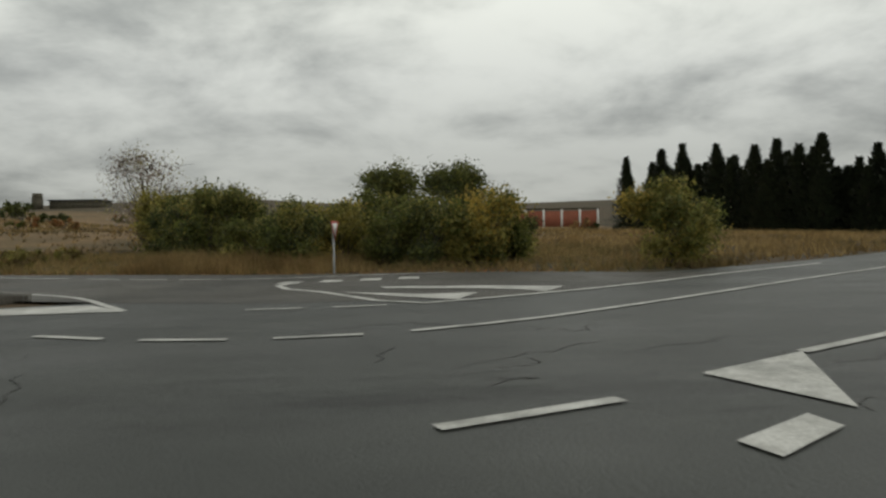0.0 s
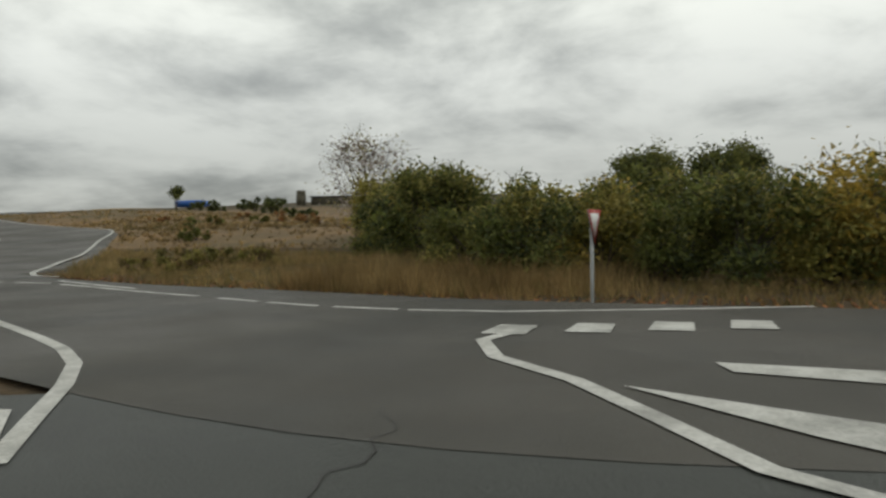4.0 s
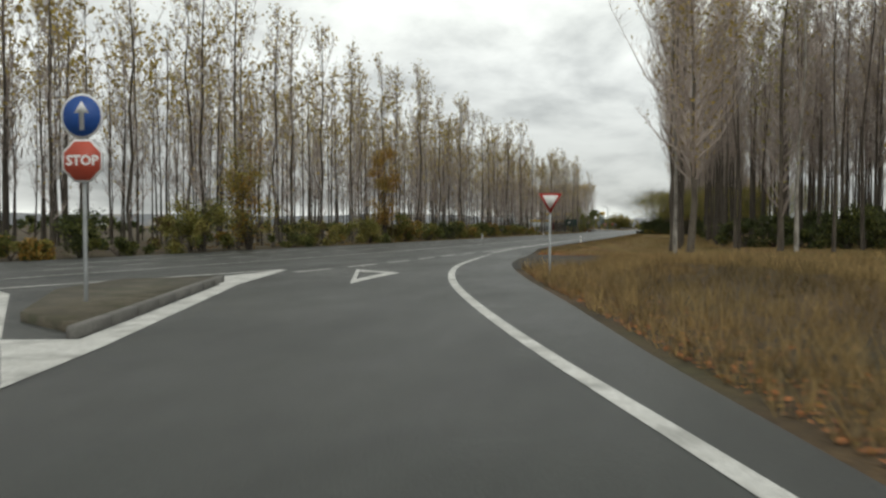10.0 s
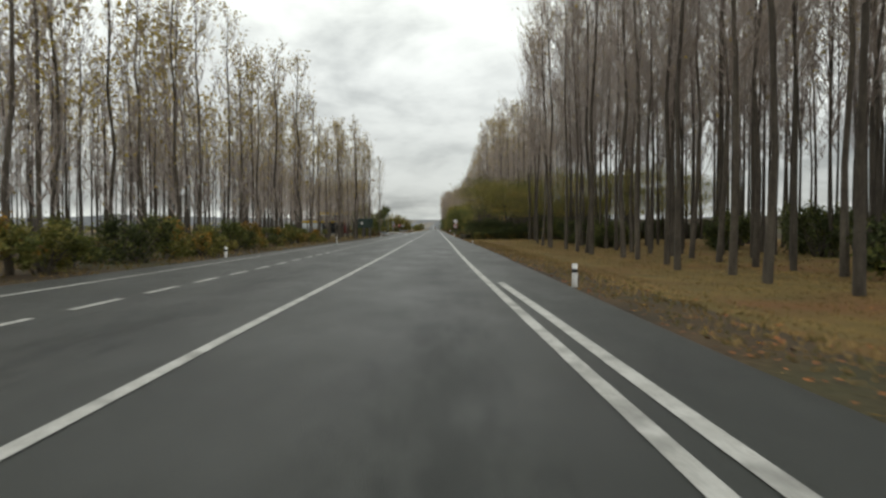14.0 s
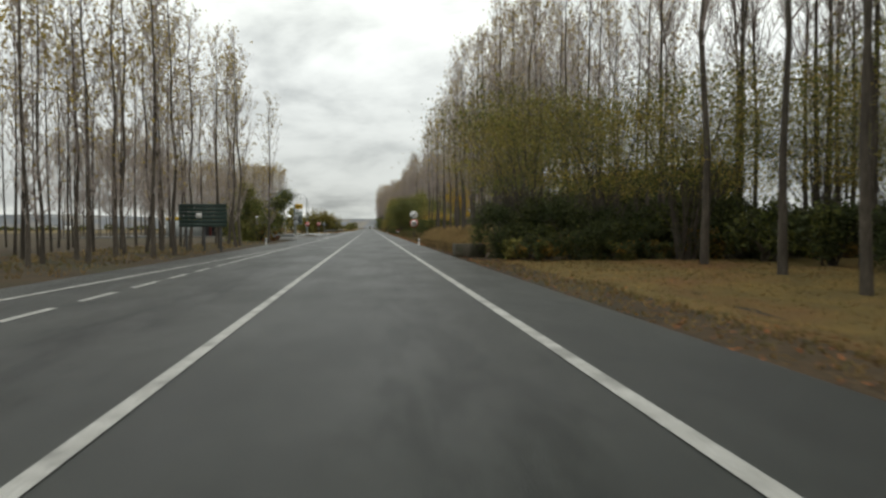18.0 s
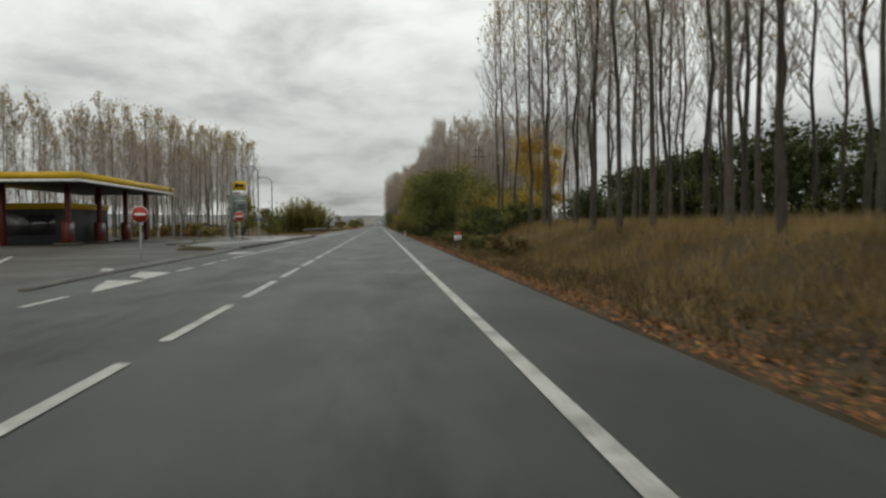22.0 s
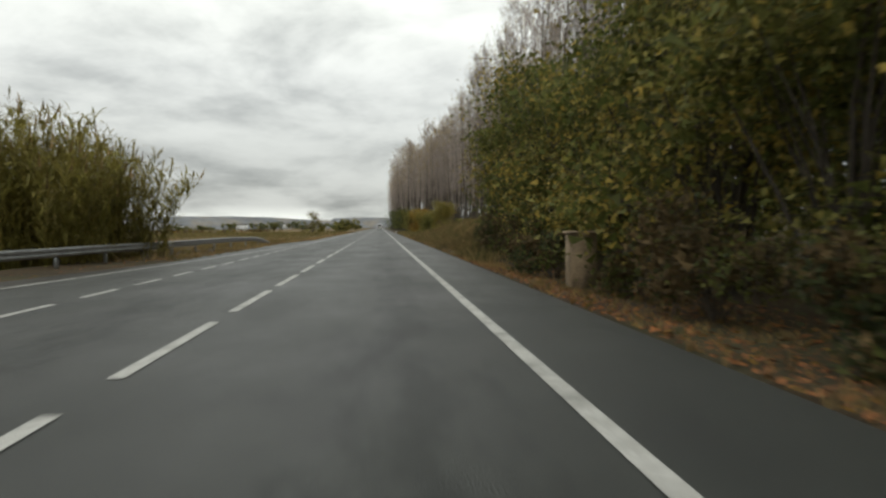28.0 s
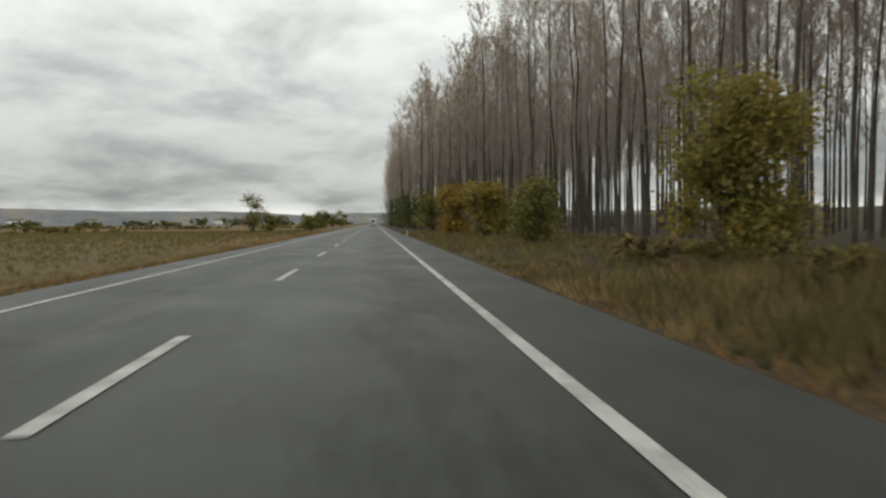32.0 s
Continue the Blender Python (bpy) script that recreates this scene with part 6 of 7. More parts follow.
part("shaft", Build().box(-0.27, -0.3, -0.1, 0.27, 0.3, 1.2, 0, 0.03), M_PILLAR, s)
part("cap", Build().box(-0.33, -0.36, 1.2, 0.33, 0.36, 1.27, 0, 0.02), M_PILLAR, s)
s = thing("utility_pole", 14.5, 206.8, float(lay(14.5, 206.8)), "wooden utility pole with two crossarms and insulators", "utility pole")
part("pole", Build().tube([(0, 0, -0.3), (0, 0, 10.6)], [0.15, 0.09], 10, cap=True), M_BARK, s)
for z, w in ((10.0, 0.75), (9.3, 0.95)):
    arm = part("crossarm", Build().box(-w, -0.05, z - 0.05, w, 0.05, z + 0.05, 0, 0.01), M_DKGREY, s)
    for x in (-w + 0.1, 0.35 - w / 2, w - 0.1):
        part("insulator", Build().tube([(x, 0, z + 0.05), (x, 0, z + 0.12), (x, 0, z + 0.24)], [0.03, 0.06, 0.03], 8, cap=True), M_WHITE, arm)


# ======== guard rail ========
def guard_rail(pts, label):
    line = curve(pts, 0.5)
    root = thing("guard_rail", 0, 0, 0, label, "guard rail")
    prof = [(0.0, 0.31), (0.045, 0.26), (0.045, 0.20), (0.0, 0.155), (0.045, 0.11), (0.045, 0.05), (0.0, 0.0), (-0.006, 0.0), (0.039, 0.05), (0.039, 0.11), (-0.006, 0.155), (0.039, 0.20), (0.039, 0.26), (-0.006, 0.31)]
    d = np.gradient(line[:, :2], axis=0)
    d /= np.linalg.norm(d, axis=1, keepdims=True)
    nr = np.stack([d[:, 1], -d[:, 0]], 1)
    zz = line[:, 2]
    m = len(prof)
    v = np.array([[(line[i, 0] + nr[i, 0] * a, line[i, 1] + nr[i, 1] * a, zz[i] + c) for a, c in prof] for i in range(len(line))])
    k = np.arange(m)
    f = np.concatenate([np.stack([i * m + k, i * m + (k + 1) % m, (i + 1) * m + (k + 1) % m, (i + 1) * m + k], 1) for i in range(len(line) - 1)])
    part("beam", Build().add(v.reshape(-1, 3), f), M_GALV, root, "corrugated steel beam")
    for i in range(2, len(line) - 6, 8):
        x, y = line[i, 0] - nr[i, 0] * 0.1, line[i, 1] - nr[i, 1] * 0.1
        g = float(lay(x, y))
        part("post", Build().box(x - 0.05, y - 0.06, g - 0.2, x + 0.05, y + 0.06, zz[i] + 0.27), M_GALV, root)


guard_rail([(-9.6, 236, 0.35), (-8.6, 250, 0.34), (-8.0, 268, 0.33), (-7.4, 284, 0.30), (-7.1, 289, 0.22), (-6.9, 293.5, -0.2)], "galvanised guard rail along the lay-by, dipping at its end")
guard_rail([(-11.5, 125.4, 0.25), (-10.0, 127.2, 0.25), (-8.4, 129.2, 0.25), (-7.2, 131.6, 0.25), (-6.9, 133.4, 0.2)], "short guard rail at the forecourt entrance")


# ======== filling station ========
def station():
    s = thing("station_canopy", -21.8, 180, 0, "filling station canopy with yellow fascia and red columns", "canopy")
    x0, x1, y0, y1 = -4.2, 4.2, -11.4, 11.4
    part("roof", Build().box(x0 + 0.1, y0 + 0.1, 4.32, x1 - 0.1, y1 - 0.1, 4.9, 0, 0.03), M_DKGREY, s)
    for q in ((x0, y0, x1, y0 + 0.1), (x0, y1 - 0.1, x1, y1), (x0, y0 + 0.1, x0 + 0.1, y1 - 0.1), (x1 - 0.1, y0 + 0.1, x1, y1 - 0.1)):
        f = part("fascia", Build().box(q[0], q[1], 4.48, q[2], q[3], 4.97), M_YELLOW, s, "yellow fascia panel")
        part("white_edge", Build().box(q[0], q[1], 4.30, q[2], q[3], 4.478), M_WHITE, f, "white lower edge")
    part("emblem", Build().box(x1 + 0.002, 9.9, 4.6, x1 + 0.012, 10.7, 4.9), M_BLACK, s, "dark emblem block on the fascia")
    for y in (-8.5, -2.5, 3.5, 9.0):
        for x in (-2.2, 2.2):
            if x < 0 and y in (-2.5, 3.5):
                continue
            part("column", Build().box(x - 0.16, y - 0.16, 0, x + 0.16, y + 0.16, 4.32, 0, 0.03), M_DKRED, s)
    k = thing("station_kiosk", -25.9, 177.5, 0, "low dark filling station kiosk with yellow band", "building")
    part("wall", Build().box(-5.5, -4, 0, 5.5, 4, 2.6, 0, 0.04), M_DKGREY, k)
    part("band", Build().box(-5.55, -4.05, 2.6, 5.55, 4.05, 3.05), M_YELLOW, k, "yellow roof band")
    part("side_wall", Build().box(-5.58, -4.04, 0, 0.5, -4.01, 2.5), M_PALE, k, "pale front wall")
    part("window", Build().box(1.2, -4.03, 0.7, 4.6, -4.005, 2.2), M_GLASS, k, "dark shop window")
    for y in (171.5, 177.5, 183.5):
        p = thing("fuel_pump", -19.6, y, 0, "red and grey fuel pump on a low plinth", "fuel pump", "fuel pumps")
        part("plinth", Build().box(-0.6, -1.2, 0, 0.6, 1.2, 0.15, 0, 0.03), M_CONC, p)
        bd = part("body", Build().box(-0.28, -0.45, 0.15, 0.28, 0.45, 1.65, 0, 0.03), M_DKRED, p)
        part("panel", Build().box(0.281, -0.38, 0.8, 0.29, 0.38, 1.5), M_GALV, bd, "grey display panel")
    t = thing("price_totem", -12.2, 196.0, 0.1, "filling station price totem with yellow emblem panel", "sign")
    part("pole", Build().box(-0.95, -0.14, -0.1, -0.68, 0.14, 5.8, 0, 0.02), M_TOTEM, t, "grey-green steel pole")
    e = part("emblem_panel", Build().box(-0.66, -0.12, 4.82, 0.72, 0.12, 5.76, 0, 0.015), M_YELLOW, t, "yellow emblem panel")
    part("emblem", Build().plate([(-0.42, 5.02), (-0.34, 5.02), (-0.28, 5.2), (0.2, 5.2), (0.28, 5.02), (0.36, 5.02), (0.42, 5.34), (0.5, 5.2), (0.54, 5.3), (0.4, 5.5), (0.1, 5.44), (-0.2, 5.56), (-0.4, 5.5), (-0.44, 5.3)], -0.135, -0.122), M_BLACK, e, "plain dark emblem shape")
    part("flame", Build().plate([(-0.42, 5.5), (-0.2, 5.42), (-0.26, 5.56)], -0.139, -0.136), M_RED, e, "small red patch")
    w = part("name_panel", Build().box(-0.66, -0.12, 4.28, 0.72, 0.12, 4.80, 0, 0.015), M_WHITE, t, "white name panel")
    bars(w, -0.2, 4.54, 0.7, 0.2, 3, M_DKGREY, -0.126)
    g = part("price_panel", Build().box(-0.66, -0.1, 1.75, 0.70, 0.1, 4.24, 0, 0.015), M_TOTEM, t, "grey price panel")
    part("stripe", Build().box(-0.6, -0.106, 3.66, 0.64, -0.101, 3.78), M_PALE, g, "pale stripe")
    for z in (3.15, 2.85, 2.45, 2.15):
        part("price_field", Build().box(-0.15, -0.108, z, 0.55, -0.101, z + 0.2), M_DKGREY, g, "dark price field")
    part("sticker", Build().box(-0.6, -0.108, 1.82, -0.35, -0.101, 2.05), M_WHITE, g, "white sticker")
    for x, y in ((-11.2, 202), (-12.5, 222), (-20.5, 205)):
        l = thing("street_lamp", x, y, 0.05, "tall grey street lamp with a curved arm", "street lamp", "station lamps")
        part("mast", Build().tube([(0, 0, -0.2), (0, 0, 5), (0, 0, 7.2)], [0.09, 0.07, 0.06], 8), M_GALV, l)
        arm = part("arm", Build().tube([(0, 0, 7.2), (-0.15, 0, 7.6), (-0.6, 0, 7.85), (-1.3, 0, 7.9)], [0.055, 0.05, 0.045, 0.04], 8), M_GALV, l)
        part("lamp_head", Build().box(-1.85, -0.14, 7.82, -1.25, 0.14, 7.98, 0, 0.05), M_PALE, arm, "pale lamp head")
    b = thing("planter_mound", -7.0, 155.5, 0, "low dark planted mound on the forecourt", "mound")
    a = np.arange(14) * 2 * math.pi / 14
    mound = Build()
    rings = [np.stack([np.cos(a) * r, np.sin(a) * r * 0.6, np.full(14, z)], 1) for r, z in ((1.0, 0), (0.85, 0.1), (0.6, 0.17), (0.2, 0.2))]
    mound.add(np.concatenate(rings), np.concatenate([np.stack([i * 14 + np.arange(14), i * 14 + (np.arange(14) + 1) % 14, (i + 1) * 14 + (np.arange(14) + 1) % 14, (i + 1) * 14 + np.arange(14)], 1) for i in range(3)]))
    part("soil", mound, M_SOIL, b)


M_DKRED = plain("dark_red_paint", (0.13, 0.022, 0.016), 0.5)
M_TOTEM = plain("grey_green_paint", (0.17, 0.20, 0.185), 0.5)
M_PALE = plain("pale_grey_paint", (0.42, 0.44, 0.43), 0.5)
M_GLASS = make_mat("dark_window_glass", (0.02, 0.022, 0.024), (0.03, 0.032, 0.034), 1.0, 0.08, 0.0, 20, 0.1, spec=0.8)
M_BRICK = make_mat("red_block_wall", (0.30, 0.10, 0.06), (0.24, 0.085, 0.05), 1.2, 0.9, 0.3, 12, 0.25)
M_HILL = make_mat("bare_ochre_hill", (0.26, 0.19, 0.10), (0.20, 0.14, 0.075), 0.02, 0.95, 0.0, 0.4, 0.25, c3=(0.12, 0.10, 0.06), scale3=0.01)
# far hills: the haze of distance is mixed into this grey-blue colour
M_HILL_HAZE = make_mat("haze_tinted_hills", (0.20, 0.21, 0.22), (0.14, 0.15, 0.16), 0.008, 0.95, 0.0, 0.06, 0.2, c3=(0.24, 0.22, 0.19), scale3=0.02)
M_BLUESHEET = plain("blue_sheeting", (0.03, 0.12, 0.42), 0.5)
station()


# ======== far buildings, hill, van ========
def far_things():
    s = thing("block_building", 126, -121, float(lay(126, -121)) - 0.3, "long low red block building with white pillars", "building")
    part("wall", Build().box(-2, -8, 0, 2, 8, 3.0), M_BRICK, s)
    for y in np.arange(-8, 8.1, 3.2):
        part("pillar", Build().box(-2.15, y - 0.18, 0, -2.001, y + 0.18, 3.3), M_WHITE, s)
    part("roof_edge", Build().box(-2.2, -8.2, 3.3, 2.2, 8.2, 3.5), M_CONC, s)
    s = thing("farm_shed", 198, -13, float(lay(198, -13)) - 0.9, "pale farm shed with a water tower on the hill", "building")
    part("wall", Build().box(-5, -6, 0, 5, 6, 2.6), M_CONC, s)
    part("roof", Build().prism([(-5.4, -6.4), (5.4, -6.4), (5.4, 6.4), (-5.4, 6.4)], 2.6, 2.85), M_DKGREY, s)
    tw = part("tower", Build().box(-7.5, 7.2, 0, -5.6, 9.2, 3.4), M_CONC, s)
    part("tank", Build().tube([(-6.5, 8.2, 3.4), (-6.5, 8.2, 4.4)], [1.2, 1.2], 12, cap=True), M_CONC, tw)
    s = thing("sheeted_stack", 203, 36, float(lay(203, 36)), "long stack covered with blue sheeting", "stack")
    part("cover", Build().box(-3, -4, -0.2, 3, 4, 1.7, 0, 0.4), M_BLUESHEET, s)
    s = thing("white_hut", 122, 60, float(lay(122, 60)), "small white hut beside the side road", "building")
    part("wall", Build().box(-1.4, -1.4, 0, 1.4, 1.4, 2.4), M_WHITE, s)
    part("roof", Build().prism([(-1.6, -1.6), (1.6, -1.6), (1.6, 1.6), (-1.6, 1.6)], 2.4, 2.6), M_BRICK, s)
    # ridges on the horizon
    rng = np.random.default_rng(23)
    for k in range(15):
        x, y = -110 - 46 * k + rng.uniform(-18, 18), 1060 - 22 * k + rng.uniform(-25, 40)
        s = thing("far_house", x, y, float(lay(x, y)), "tiny white village house beyond the fields", "house", "far village houses", rng.uniform(-40, 40))
        w, h = rng.uniform(3, 6), rng.uniform(3.6, 5.6)
        part("wall", Build().box(-w, -3, -0.3, w, 3, h), M_WHITE, s)
        part("roof", Build().add([(-w - 0.3, -3.3, h), (w + 0.3, -3.3, h), (w + 0.3, 3.3, h), (-w - 0.3, 3.3, h), (-w - 0.3, 0, h + 1.3), (w + 0.3, 0, h + 1.3)], [(0, 1, 5, 4), (2, 3, 4, 5)]), M_CONC, s)
    rng = np.random.default_rng(17)
    for name, x0, y0, x1, y1, h0, amp, m, lab in (
        ("backdrop_hills", -1500, 1000, -60, 2100, 30, 12, M_HILL_HAZE, "distant flat-topped hills in a grey haze-tinted colour"),
        ("backdrop_hills", -120, 2200, 900, 1700, 26, 8, M_HILL_HAZE, "distant hills beyond the road in a grey haze-tinted colour"),
        ("backdrop_ridge", 300, 260, 420, -60, 12, 3, M_HILL, "bare ochre ridge behind the fields"),
        ("backdrop_ridge", 420, -60, 700, -330, 10, 3, M_HILL, "bare ochre ridge behind the fields"),
    ):
        n = 60
        t = np.linspace(0, 1, n)
        hz = h0 + amp * (np.sin(t * 9 + x0) * 0.35 + np.sin(t * 23 + 1) * 0.2 + 0.3 * rng.standard_normal(n).cumsum() / 8) 
        px, py = x0 + (x1 - x0) * t, y0 + (y1 - y0) * t
        d = np.array([y1 - y0, x0 - x1]) / math.hypot(x1 - x0, y1 - y0)
        rows = [np.stack([px + d[0] * o, py + d[1] * o, z], 1) for o, z in ((-70, np.full(n, -2.0)), (-25, hz * 0.7), (0, hz), (60, hz * 0.9))]
        if rows[0][n // 2] @ rows[0][n // 2] > rows[3][n // 2] @ rows[3][n // 2]:
            rows = [np.stack([px - d[0] * o, py - d[1] * o, z], 1) for o, z in ((-70, np.full(n, -2.0)), (-25, hz * 0.7), (0, hz), (60, hz * 0.9))]
        v = np.concatenate(rows)
        k = np.arange(n - 1)
        f = np.concatenate([np.stack([i * n + k, i * n + k + 1, (i + 1) * n + k + 1, (i + 1) * n + k], 1) for i in range(3)])
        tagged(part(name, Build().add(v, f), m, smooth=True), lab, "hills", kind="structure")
    # van far ahead
    v = thing("white_van", 1.8, 560, 0.0, "white van far ahead on the road, seen from behind", "van")
    part("body", Build().box(-1.0, -2.4, 0.45, 1.0, 2.0, 2.5, 0, 0.12), M_WHITE, v)
    part("rear_window", Build().box(-0.75, -2.42, 1.5, 0.75, -2.401, 2.2), M_GLASS, v, "dark rear windows")
    part("bonnet", Build().box(-0.95, 2.0, 0.45, 0.95, 3.0, 1.4, 0, 0.1), M_WHITE, v)
    for x in (-0.85, 0.85):
        for y in (-1.6, 2.2):
            part("wheel", Build().tube([(x - 0.12, y, 0.34), (x + 0.12, y, 0.34)], [0.34, 0.34], 14), M_BLACK, v)
        part("rear_lamp", Build().box(x - 0.08, -2.42, 0.9, x + 0.08, -2.401, 1.3), M_RED, v, "red rear lamp")


far_things()


# ======== grass and fallen leaves ========
def blades(name, rng, x, y, h, width, mats, label, lean=0.75, per=6):
    """Grass in tufts: slender blades that spread from one root, each a triangle."""
    m = len(x)
    size = h * rng.uniform(0.45, 1.3, m)
    x, y, hh = np.repeat(x, per), np.repeat(y, per), np.repeat(size, per)
    n = len(x)
    hh = hh * rng.uniform(0.5, 1.1, n)
    a, b_ = rng.uniform(0, 6.283, n), rng.uniform(0, 6.283, n)
    spread = 0.22 * hh
    x, y = x + np.cos(b_) * spread * rng.random(n), y + np.sin(b_) * spread * rng.random(n)
    w = width * rng.uniform(0.6, 1.4, n)
    ln = lean * hh * rng.uniform(0.05, 1.1, n)
    base = np.stack([x, y, lay(x, y) - 0.02], 1)
    s = np.stack([np.cos(a) * w / 2, np.sin(a) * w / 2, np.zeros(n)], 1)
    tip = base + np.stack([np.cos(b_) * ln, np.sin(b_) * ln, hh], 1)
    f = np.arange(3 * n).reshape(-1, 3)
    pick = np.repeat(rng.random(m) < 0.72, per) if len(mats) > 1 else np.ones(n, bool)
    b = Build()
    b.v.append(np.stack([base - s, base + s, tip], 1).reshape(-1, 3))
    b.n = 3 * n
    b.f += [f[pick], f[~pick]]
    b.m += [np.zeros(pick.sum()), np.ones((~pick).sum())]
    tagged(part(name, b, mats), label, "grass", kind="stuff")


def scatter(rng, n, x0, x1, y0, y1, clump=0.0, ncl=40):
    x, y = rng.uniform(x0, x1, n), rng.uniform(y0, y1, n)
    if clump:
        k = rng.integers(0, ncl, n)
        cx, cy = rng.uniform(x0, x1, ncl), rng.uniform(y0, y1, ncl)
        use = rng.random(n) < clump
        x = np.where(use, cx[k] + rng.normal(0, 0.5, n), x)
        y = np.where(use, cy[k] + rng.normal(0, 0.55, n), y)
    return x, y


def on_verge(x, y):
    """Off every paved surface."""
    ok = np.ones(len(x), bool)
    inner, outer = np.array(INNER), np.array(OUTER)
    o = outer[np.argsort(outer[:, 1])]
    edge = np.interp(y, o[:, 1], o[:, 0])
    ok &= ~((y > -100) & (y < -8) & (x < edge + 0.25) & (x > -12))
    ok &= ~((np.abs(x) < np.where((x < 0) & (y > 306), 4.4, 5.15)) & (y >= -8))
    ok &= ~((y > -25.5) & (y < -16.5) & (x < 9.6))
    main = curve(MAIN[9:15], 1.5)
    ok &= (y > -96) | (np.min(np.hypot(x[:, None] - main[None, :, 0], y[:, None] - main[None, :, 1]), axis=1) > 7.6)
    side = curve(SIDE, 2.0)
    d = np.min(np.hypot(x[:, None] - side[None, :, 0], y[:, None] - side[None, :, 1]), axis=1)
    return ok & (d > np.where(np.hypot(x - 22, y + 69) < 6, 5.0, 3.8))


def grass():
    rng = np.random.default_rng(31)
    for n, x0, x1, y0, y1, h, w, mats, cl, lab in (
        (32000, 5.35, 15, -15, 76, 0.10, 0.02, [M_STRAW, M_GRASS_G], 0.1, "short yellowed roadside grass under the poplars"),
        (9000, 14, 40, -15, 64, 0.14, 0.045, [M_STRAW, M_GRASS_G], 0.2, "yellowed grass between the poplar trunks"),
        (30000, 6, 24, -62, -18, 0.40, 0.011, [M_STRAW, M_WEED], 0.35, "tall dry grass between slip road and plantation"),
        (4000, 20, 44, -62, 2, 0.4, 0.05, [M_STRAW, M_STRAW], 0.5, "tall dry grass in front of the plantation"),
        (5000, 30, 90, -62, 22, 0.4, 0.06, [M_STRAW, M_GRASS_G], 0.5, "dry grass along the side road"),
        (24000, 16.5, 38, -102, -60, 0.34, 0.013, [M_STRAW, M_GRASS_G], 0.7, "tufts of straw-coloured grass on the verge"),
        (3000, 18.8, 22.4, -90.5, -84.2, 0.62, 0.012, [M_STRAW, M_STRAW], 0.8, "tall pale straw tufts at the road edge"),
        (9000, 16, 62, -134, -100, 0.42, 0.045, [M_STRAW, M_STRAW], 0.6, "tall straw-coloured verge grass before the cypress windbreak"),
        (9000, 34, 100, -112, -40, 0.3, 0.08, [M_STRAW, M_WEED], 0.5, "rough dry grass on the open field"),
        (18000, 8.2, 17, 92, 178, 0.5, 0.015, [M_STRAW, M_STRAW], 0.4, "tall dry grass on top of the road bank"),
        (7000, 5.6, 9.5, 84, 180, 0.28, 0.022, [M_WEED, M_STRAW], 0.5, "sparse short grass on the leafy slope"),
        (2500, 5.1, 8, 192, 262, 0.18, 0.02, [M_STRAW, M_GRASS_G], 0.4, "dry grass in front of the hedge"),
        (5000, 5.1, 6.3, 255, 330, 0.16, 0.022, [M_STRAW, M_STRAW], 0.3, "straw strip along the road edge below the bank"),
        (7000, 5.7, 12, 258, 322, 0.42, 0.03, [M_GRASS_G, M_LEAF_D], 0.7, "dark green weeds on the steep bank"),
        (22000, 5.6, 15, 258, 322, 0.45, 0.016, [M_STRAW, M_WEED], 0.55, "tall dry grass on the steep bank"),
        (7000, 5.3, 15, 322, 400, 0.34, 0.026, [M_GRASS_G, M_STRAW], 0.5, "grass beside the road under the poplars"),
        (5000, -14, -6.9, -40, 112, 0.2, 0.025, [M_STRAW, M_GRASS_G], 0.4, "short brown grass along the young poplars"),
        (3000, -12, -5.2, 262, 308, 0.25, 0.025, [M_STRAW, M_GRASS_G], 0.4, "dry grass along the guard rail"),
        (9000, -5.9, -4.4, 300, 430, 0.15, 0.02, [M_STRAW, M_STRAW], 0.2, "rusty straw strip along the road edge"),
        (34000, -56, -6, 300, 420, 0.26, 0.03, [M_GRASS_G, M_STRAW], 0.08, "olive-brown rough grass on the open field"),
        (1500, -16, -6, 200, 240, 0.3, 0.03, [M_STRAW, M_LITTER], 0.6, "brown weeds round the lay-by"),
    ):
        x, y = scatter(rng, n, x0, x1, y0, y1, cl, max(20, n // 25))
        ok = on_verge(x, y)
        blades("grass", rng, x[ok], y[ok], h, w, mats, lab)
    # weeds on the islands
    x, y = scatter(rng, 80, 9.5, 12.5, -84, -80, 0.9, 6)
    ok = (y > -86)
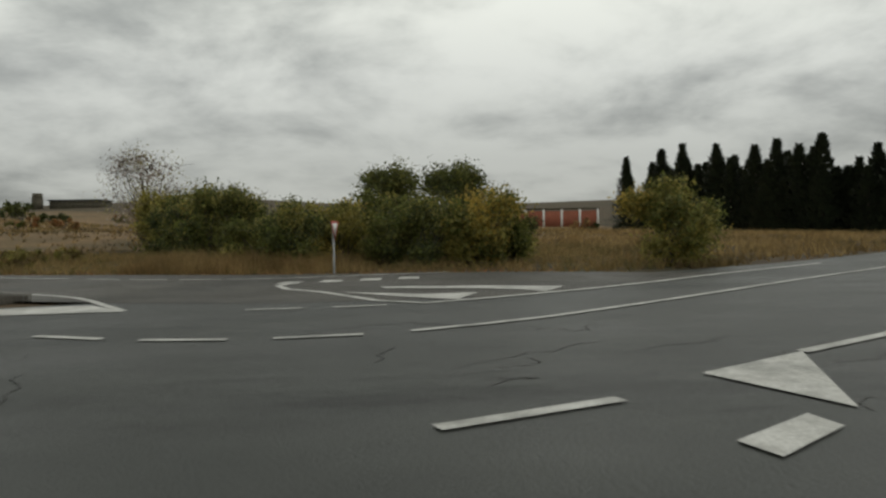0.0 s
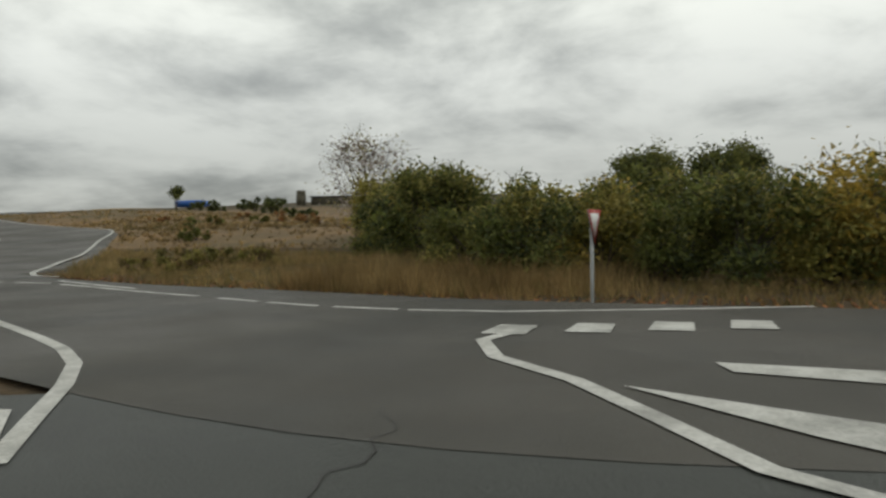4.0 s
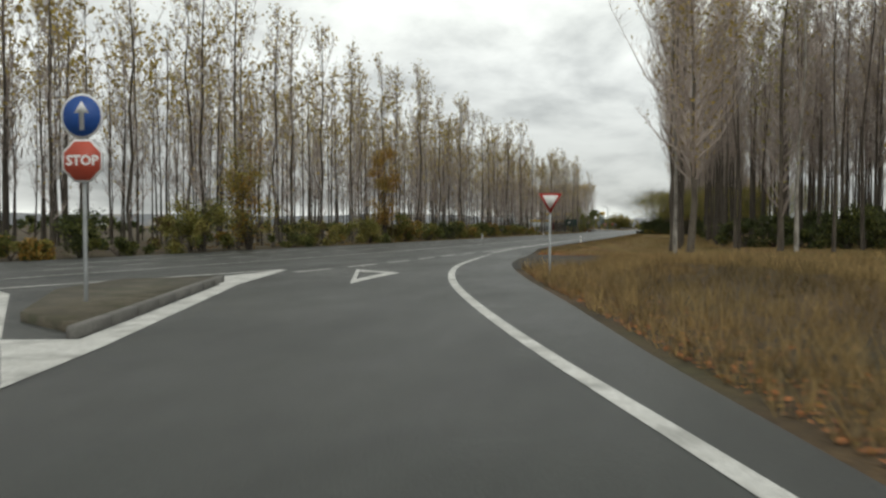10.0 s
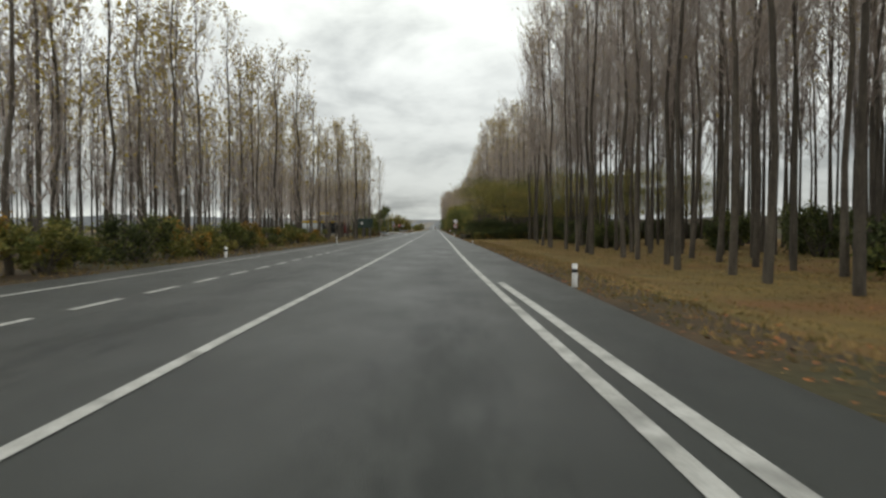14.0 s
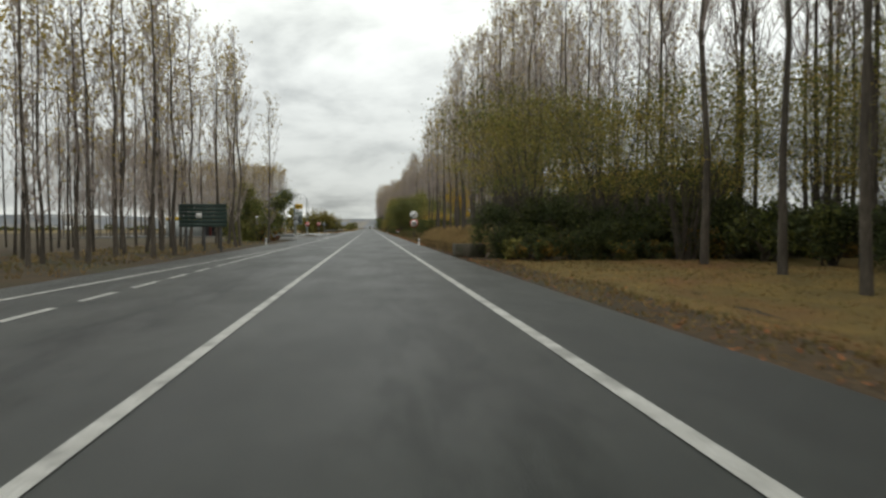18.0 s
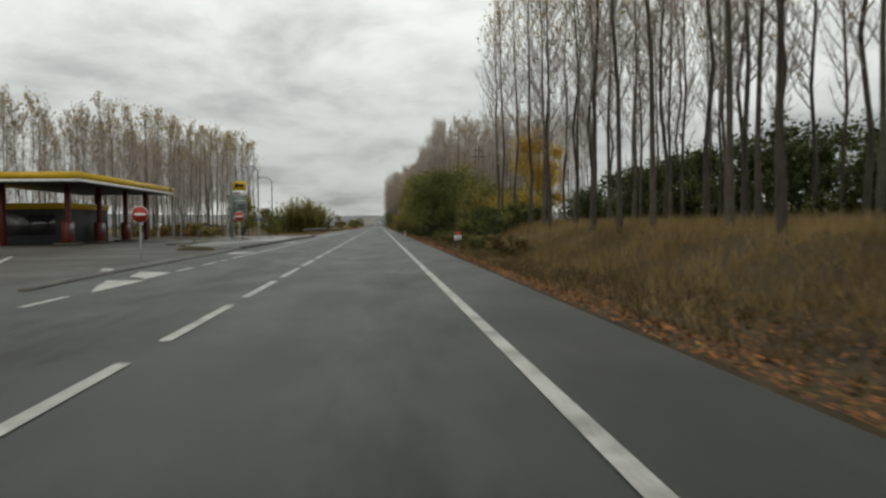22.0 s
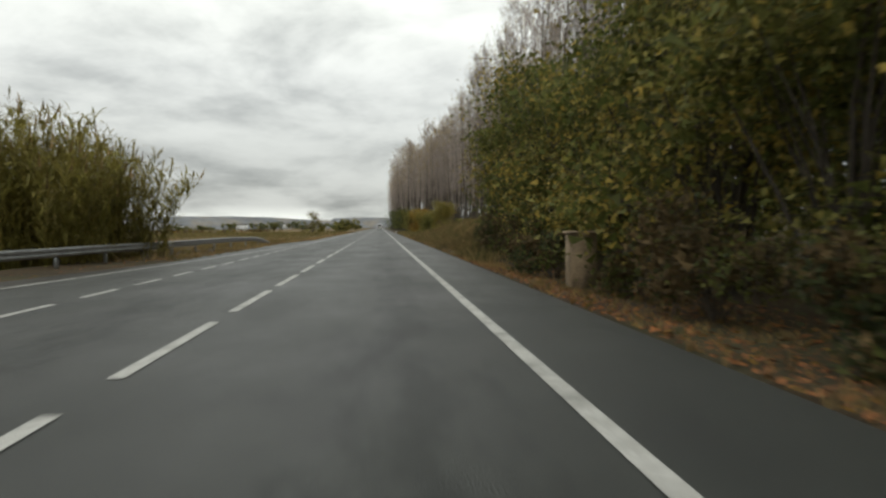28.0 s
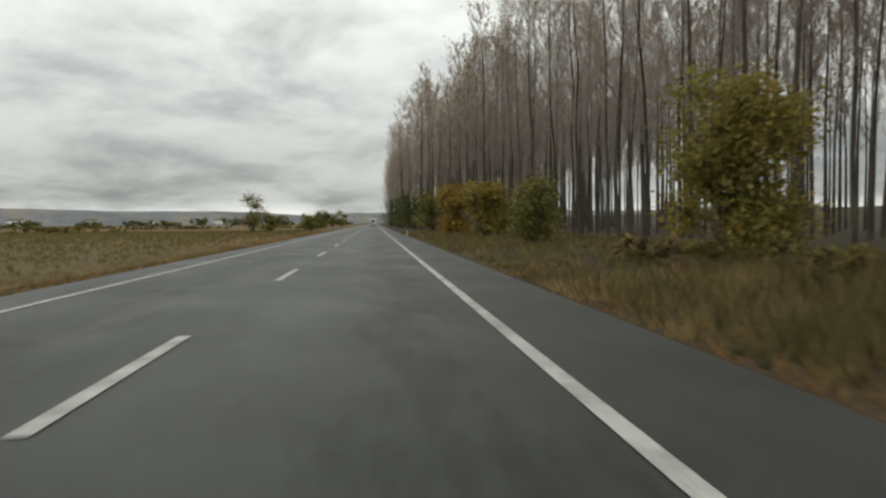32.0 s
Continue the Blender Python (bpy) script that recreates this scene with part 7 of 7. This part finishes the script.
    blades("grass", rng, x[ok] - 0.6, y[ok] - 0.3, 0.28, 0.03, [M_STRAW, M_GRASS_G], "dry weeds on the loop island")


def litter():
    rng = np.random.default_rng(41)
    xs, ys = [], []
    for n, x0, x1, y0, y1 in ((30000, 5.05, 9.0, 98, 180), (26000, 5.0, 8.6, 180, 262), (900, 5.1, 12, -16, 92), (900, 5.2, 8, 72, 92), (900, 6, 18, -55, -12), (500, 15, 22, -98, -76), (2500, 5.05, 6.4, 262, 345), (2500, 6.5, 22, -17.5, -14), (1500, -7.2, -5.5, 262, 305), (5000, -5.6, -4.4, 300, 420), (2500, 5.1, 9, -14, 76), (600, -8, -5, 240, 292)):
        x = x0 + (x1 - x0) * rng.random(n) ** 1.7
        y = rng.uniform(y0, y1, n)
        ok = on_verge(x, y)
        xs.append(x[ok])
        ys.append(y[ok])
    rim = curve(OUTER, 0.2)
    d = np.gradient(rim, axis=0)
    d /= np.linalg.norm(d, axis=1, keepdims=True)
    pick = rng.integers(20, len(rim) - 20, 14000)
    off = 0.15 + 1.5 * rng.random(14000) ** 2.2
    xs.append(rim[pick, 0] + d[pick, 1] * off)
    ys.append(rim[pick, 1] - d[pick, 0] * off)
    ok = on_verge(xs[-1], ys[-1])
    xs[-1], ys[-1] = xs[-1][ok], ys[-1][ok]
    x, y = np.concatenate(xs), np.concatenate(ys)
    n = len(x)
    c = np.stack([x, y, lay(x, y) + 0.03], 1)
    a = rng.uniform(0, 6.283, n)
    s = rng.uniform(0.018, 0.05, n)[:, None]
    u = np.stack([np.cos(a), np.sin(a), rng.normal(0, 0.25, n)], 1)
    w = np.stack([-np.sin(a), np.cos(a), rng.normal(0, 0.25, n)], 1)
    q = np.stack([c - u * s, c + w * s * 0.7, c + u * s, c - w * s * 0.7], 1)
    b, pale = Build(), rng.random(n) < 0.16
    for k, sel in enumerate((~pale, pale)):
        b.add(q[sel].reshape(-1, 3), np.arange(4 * int(sel.sum())).reshape(-1, 4), k)
    tagged(part("fallen_leaves", b, [M_LITTER, M_LEAF_O]), "rust-brown fallen leaves along the road edge", "leaves", kind="stuff")


grass()
litter()
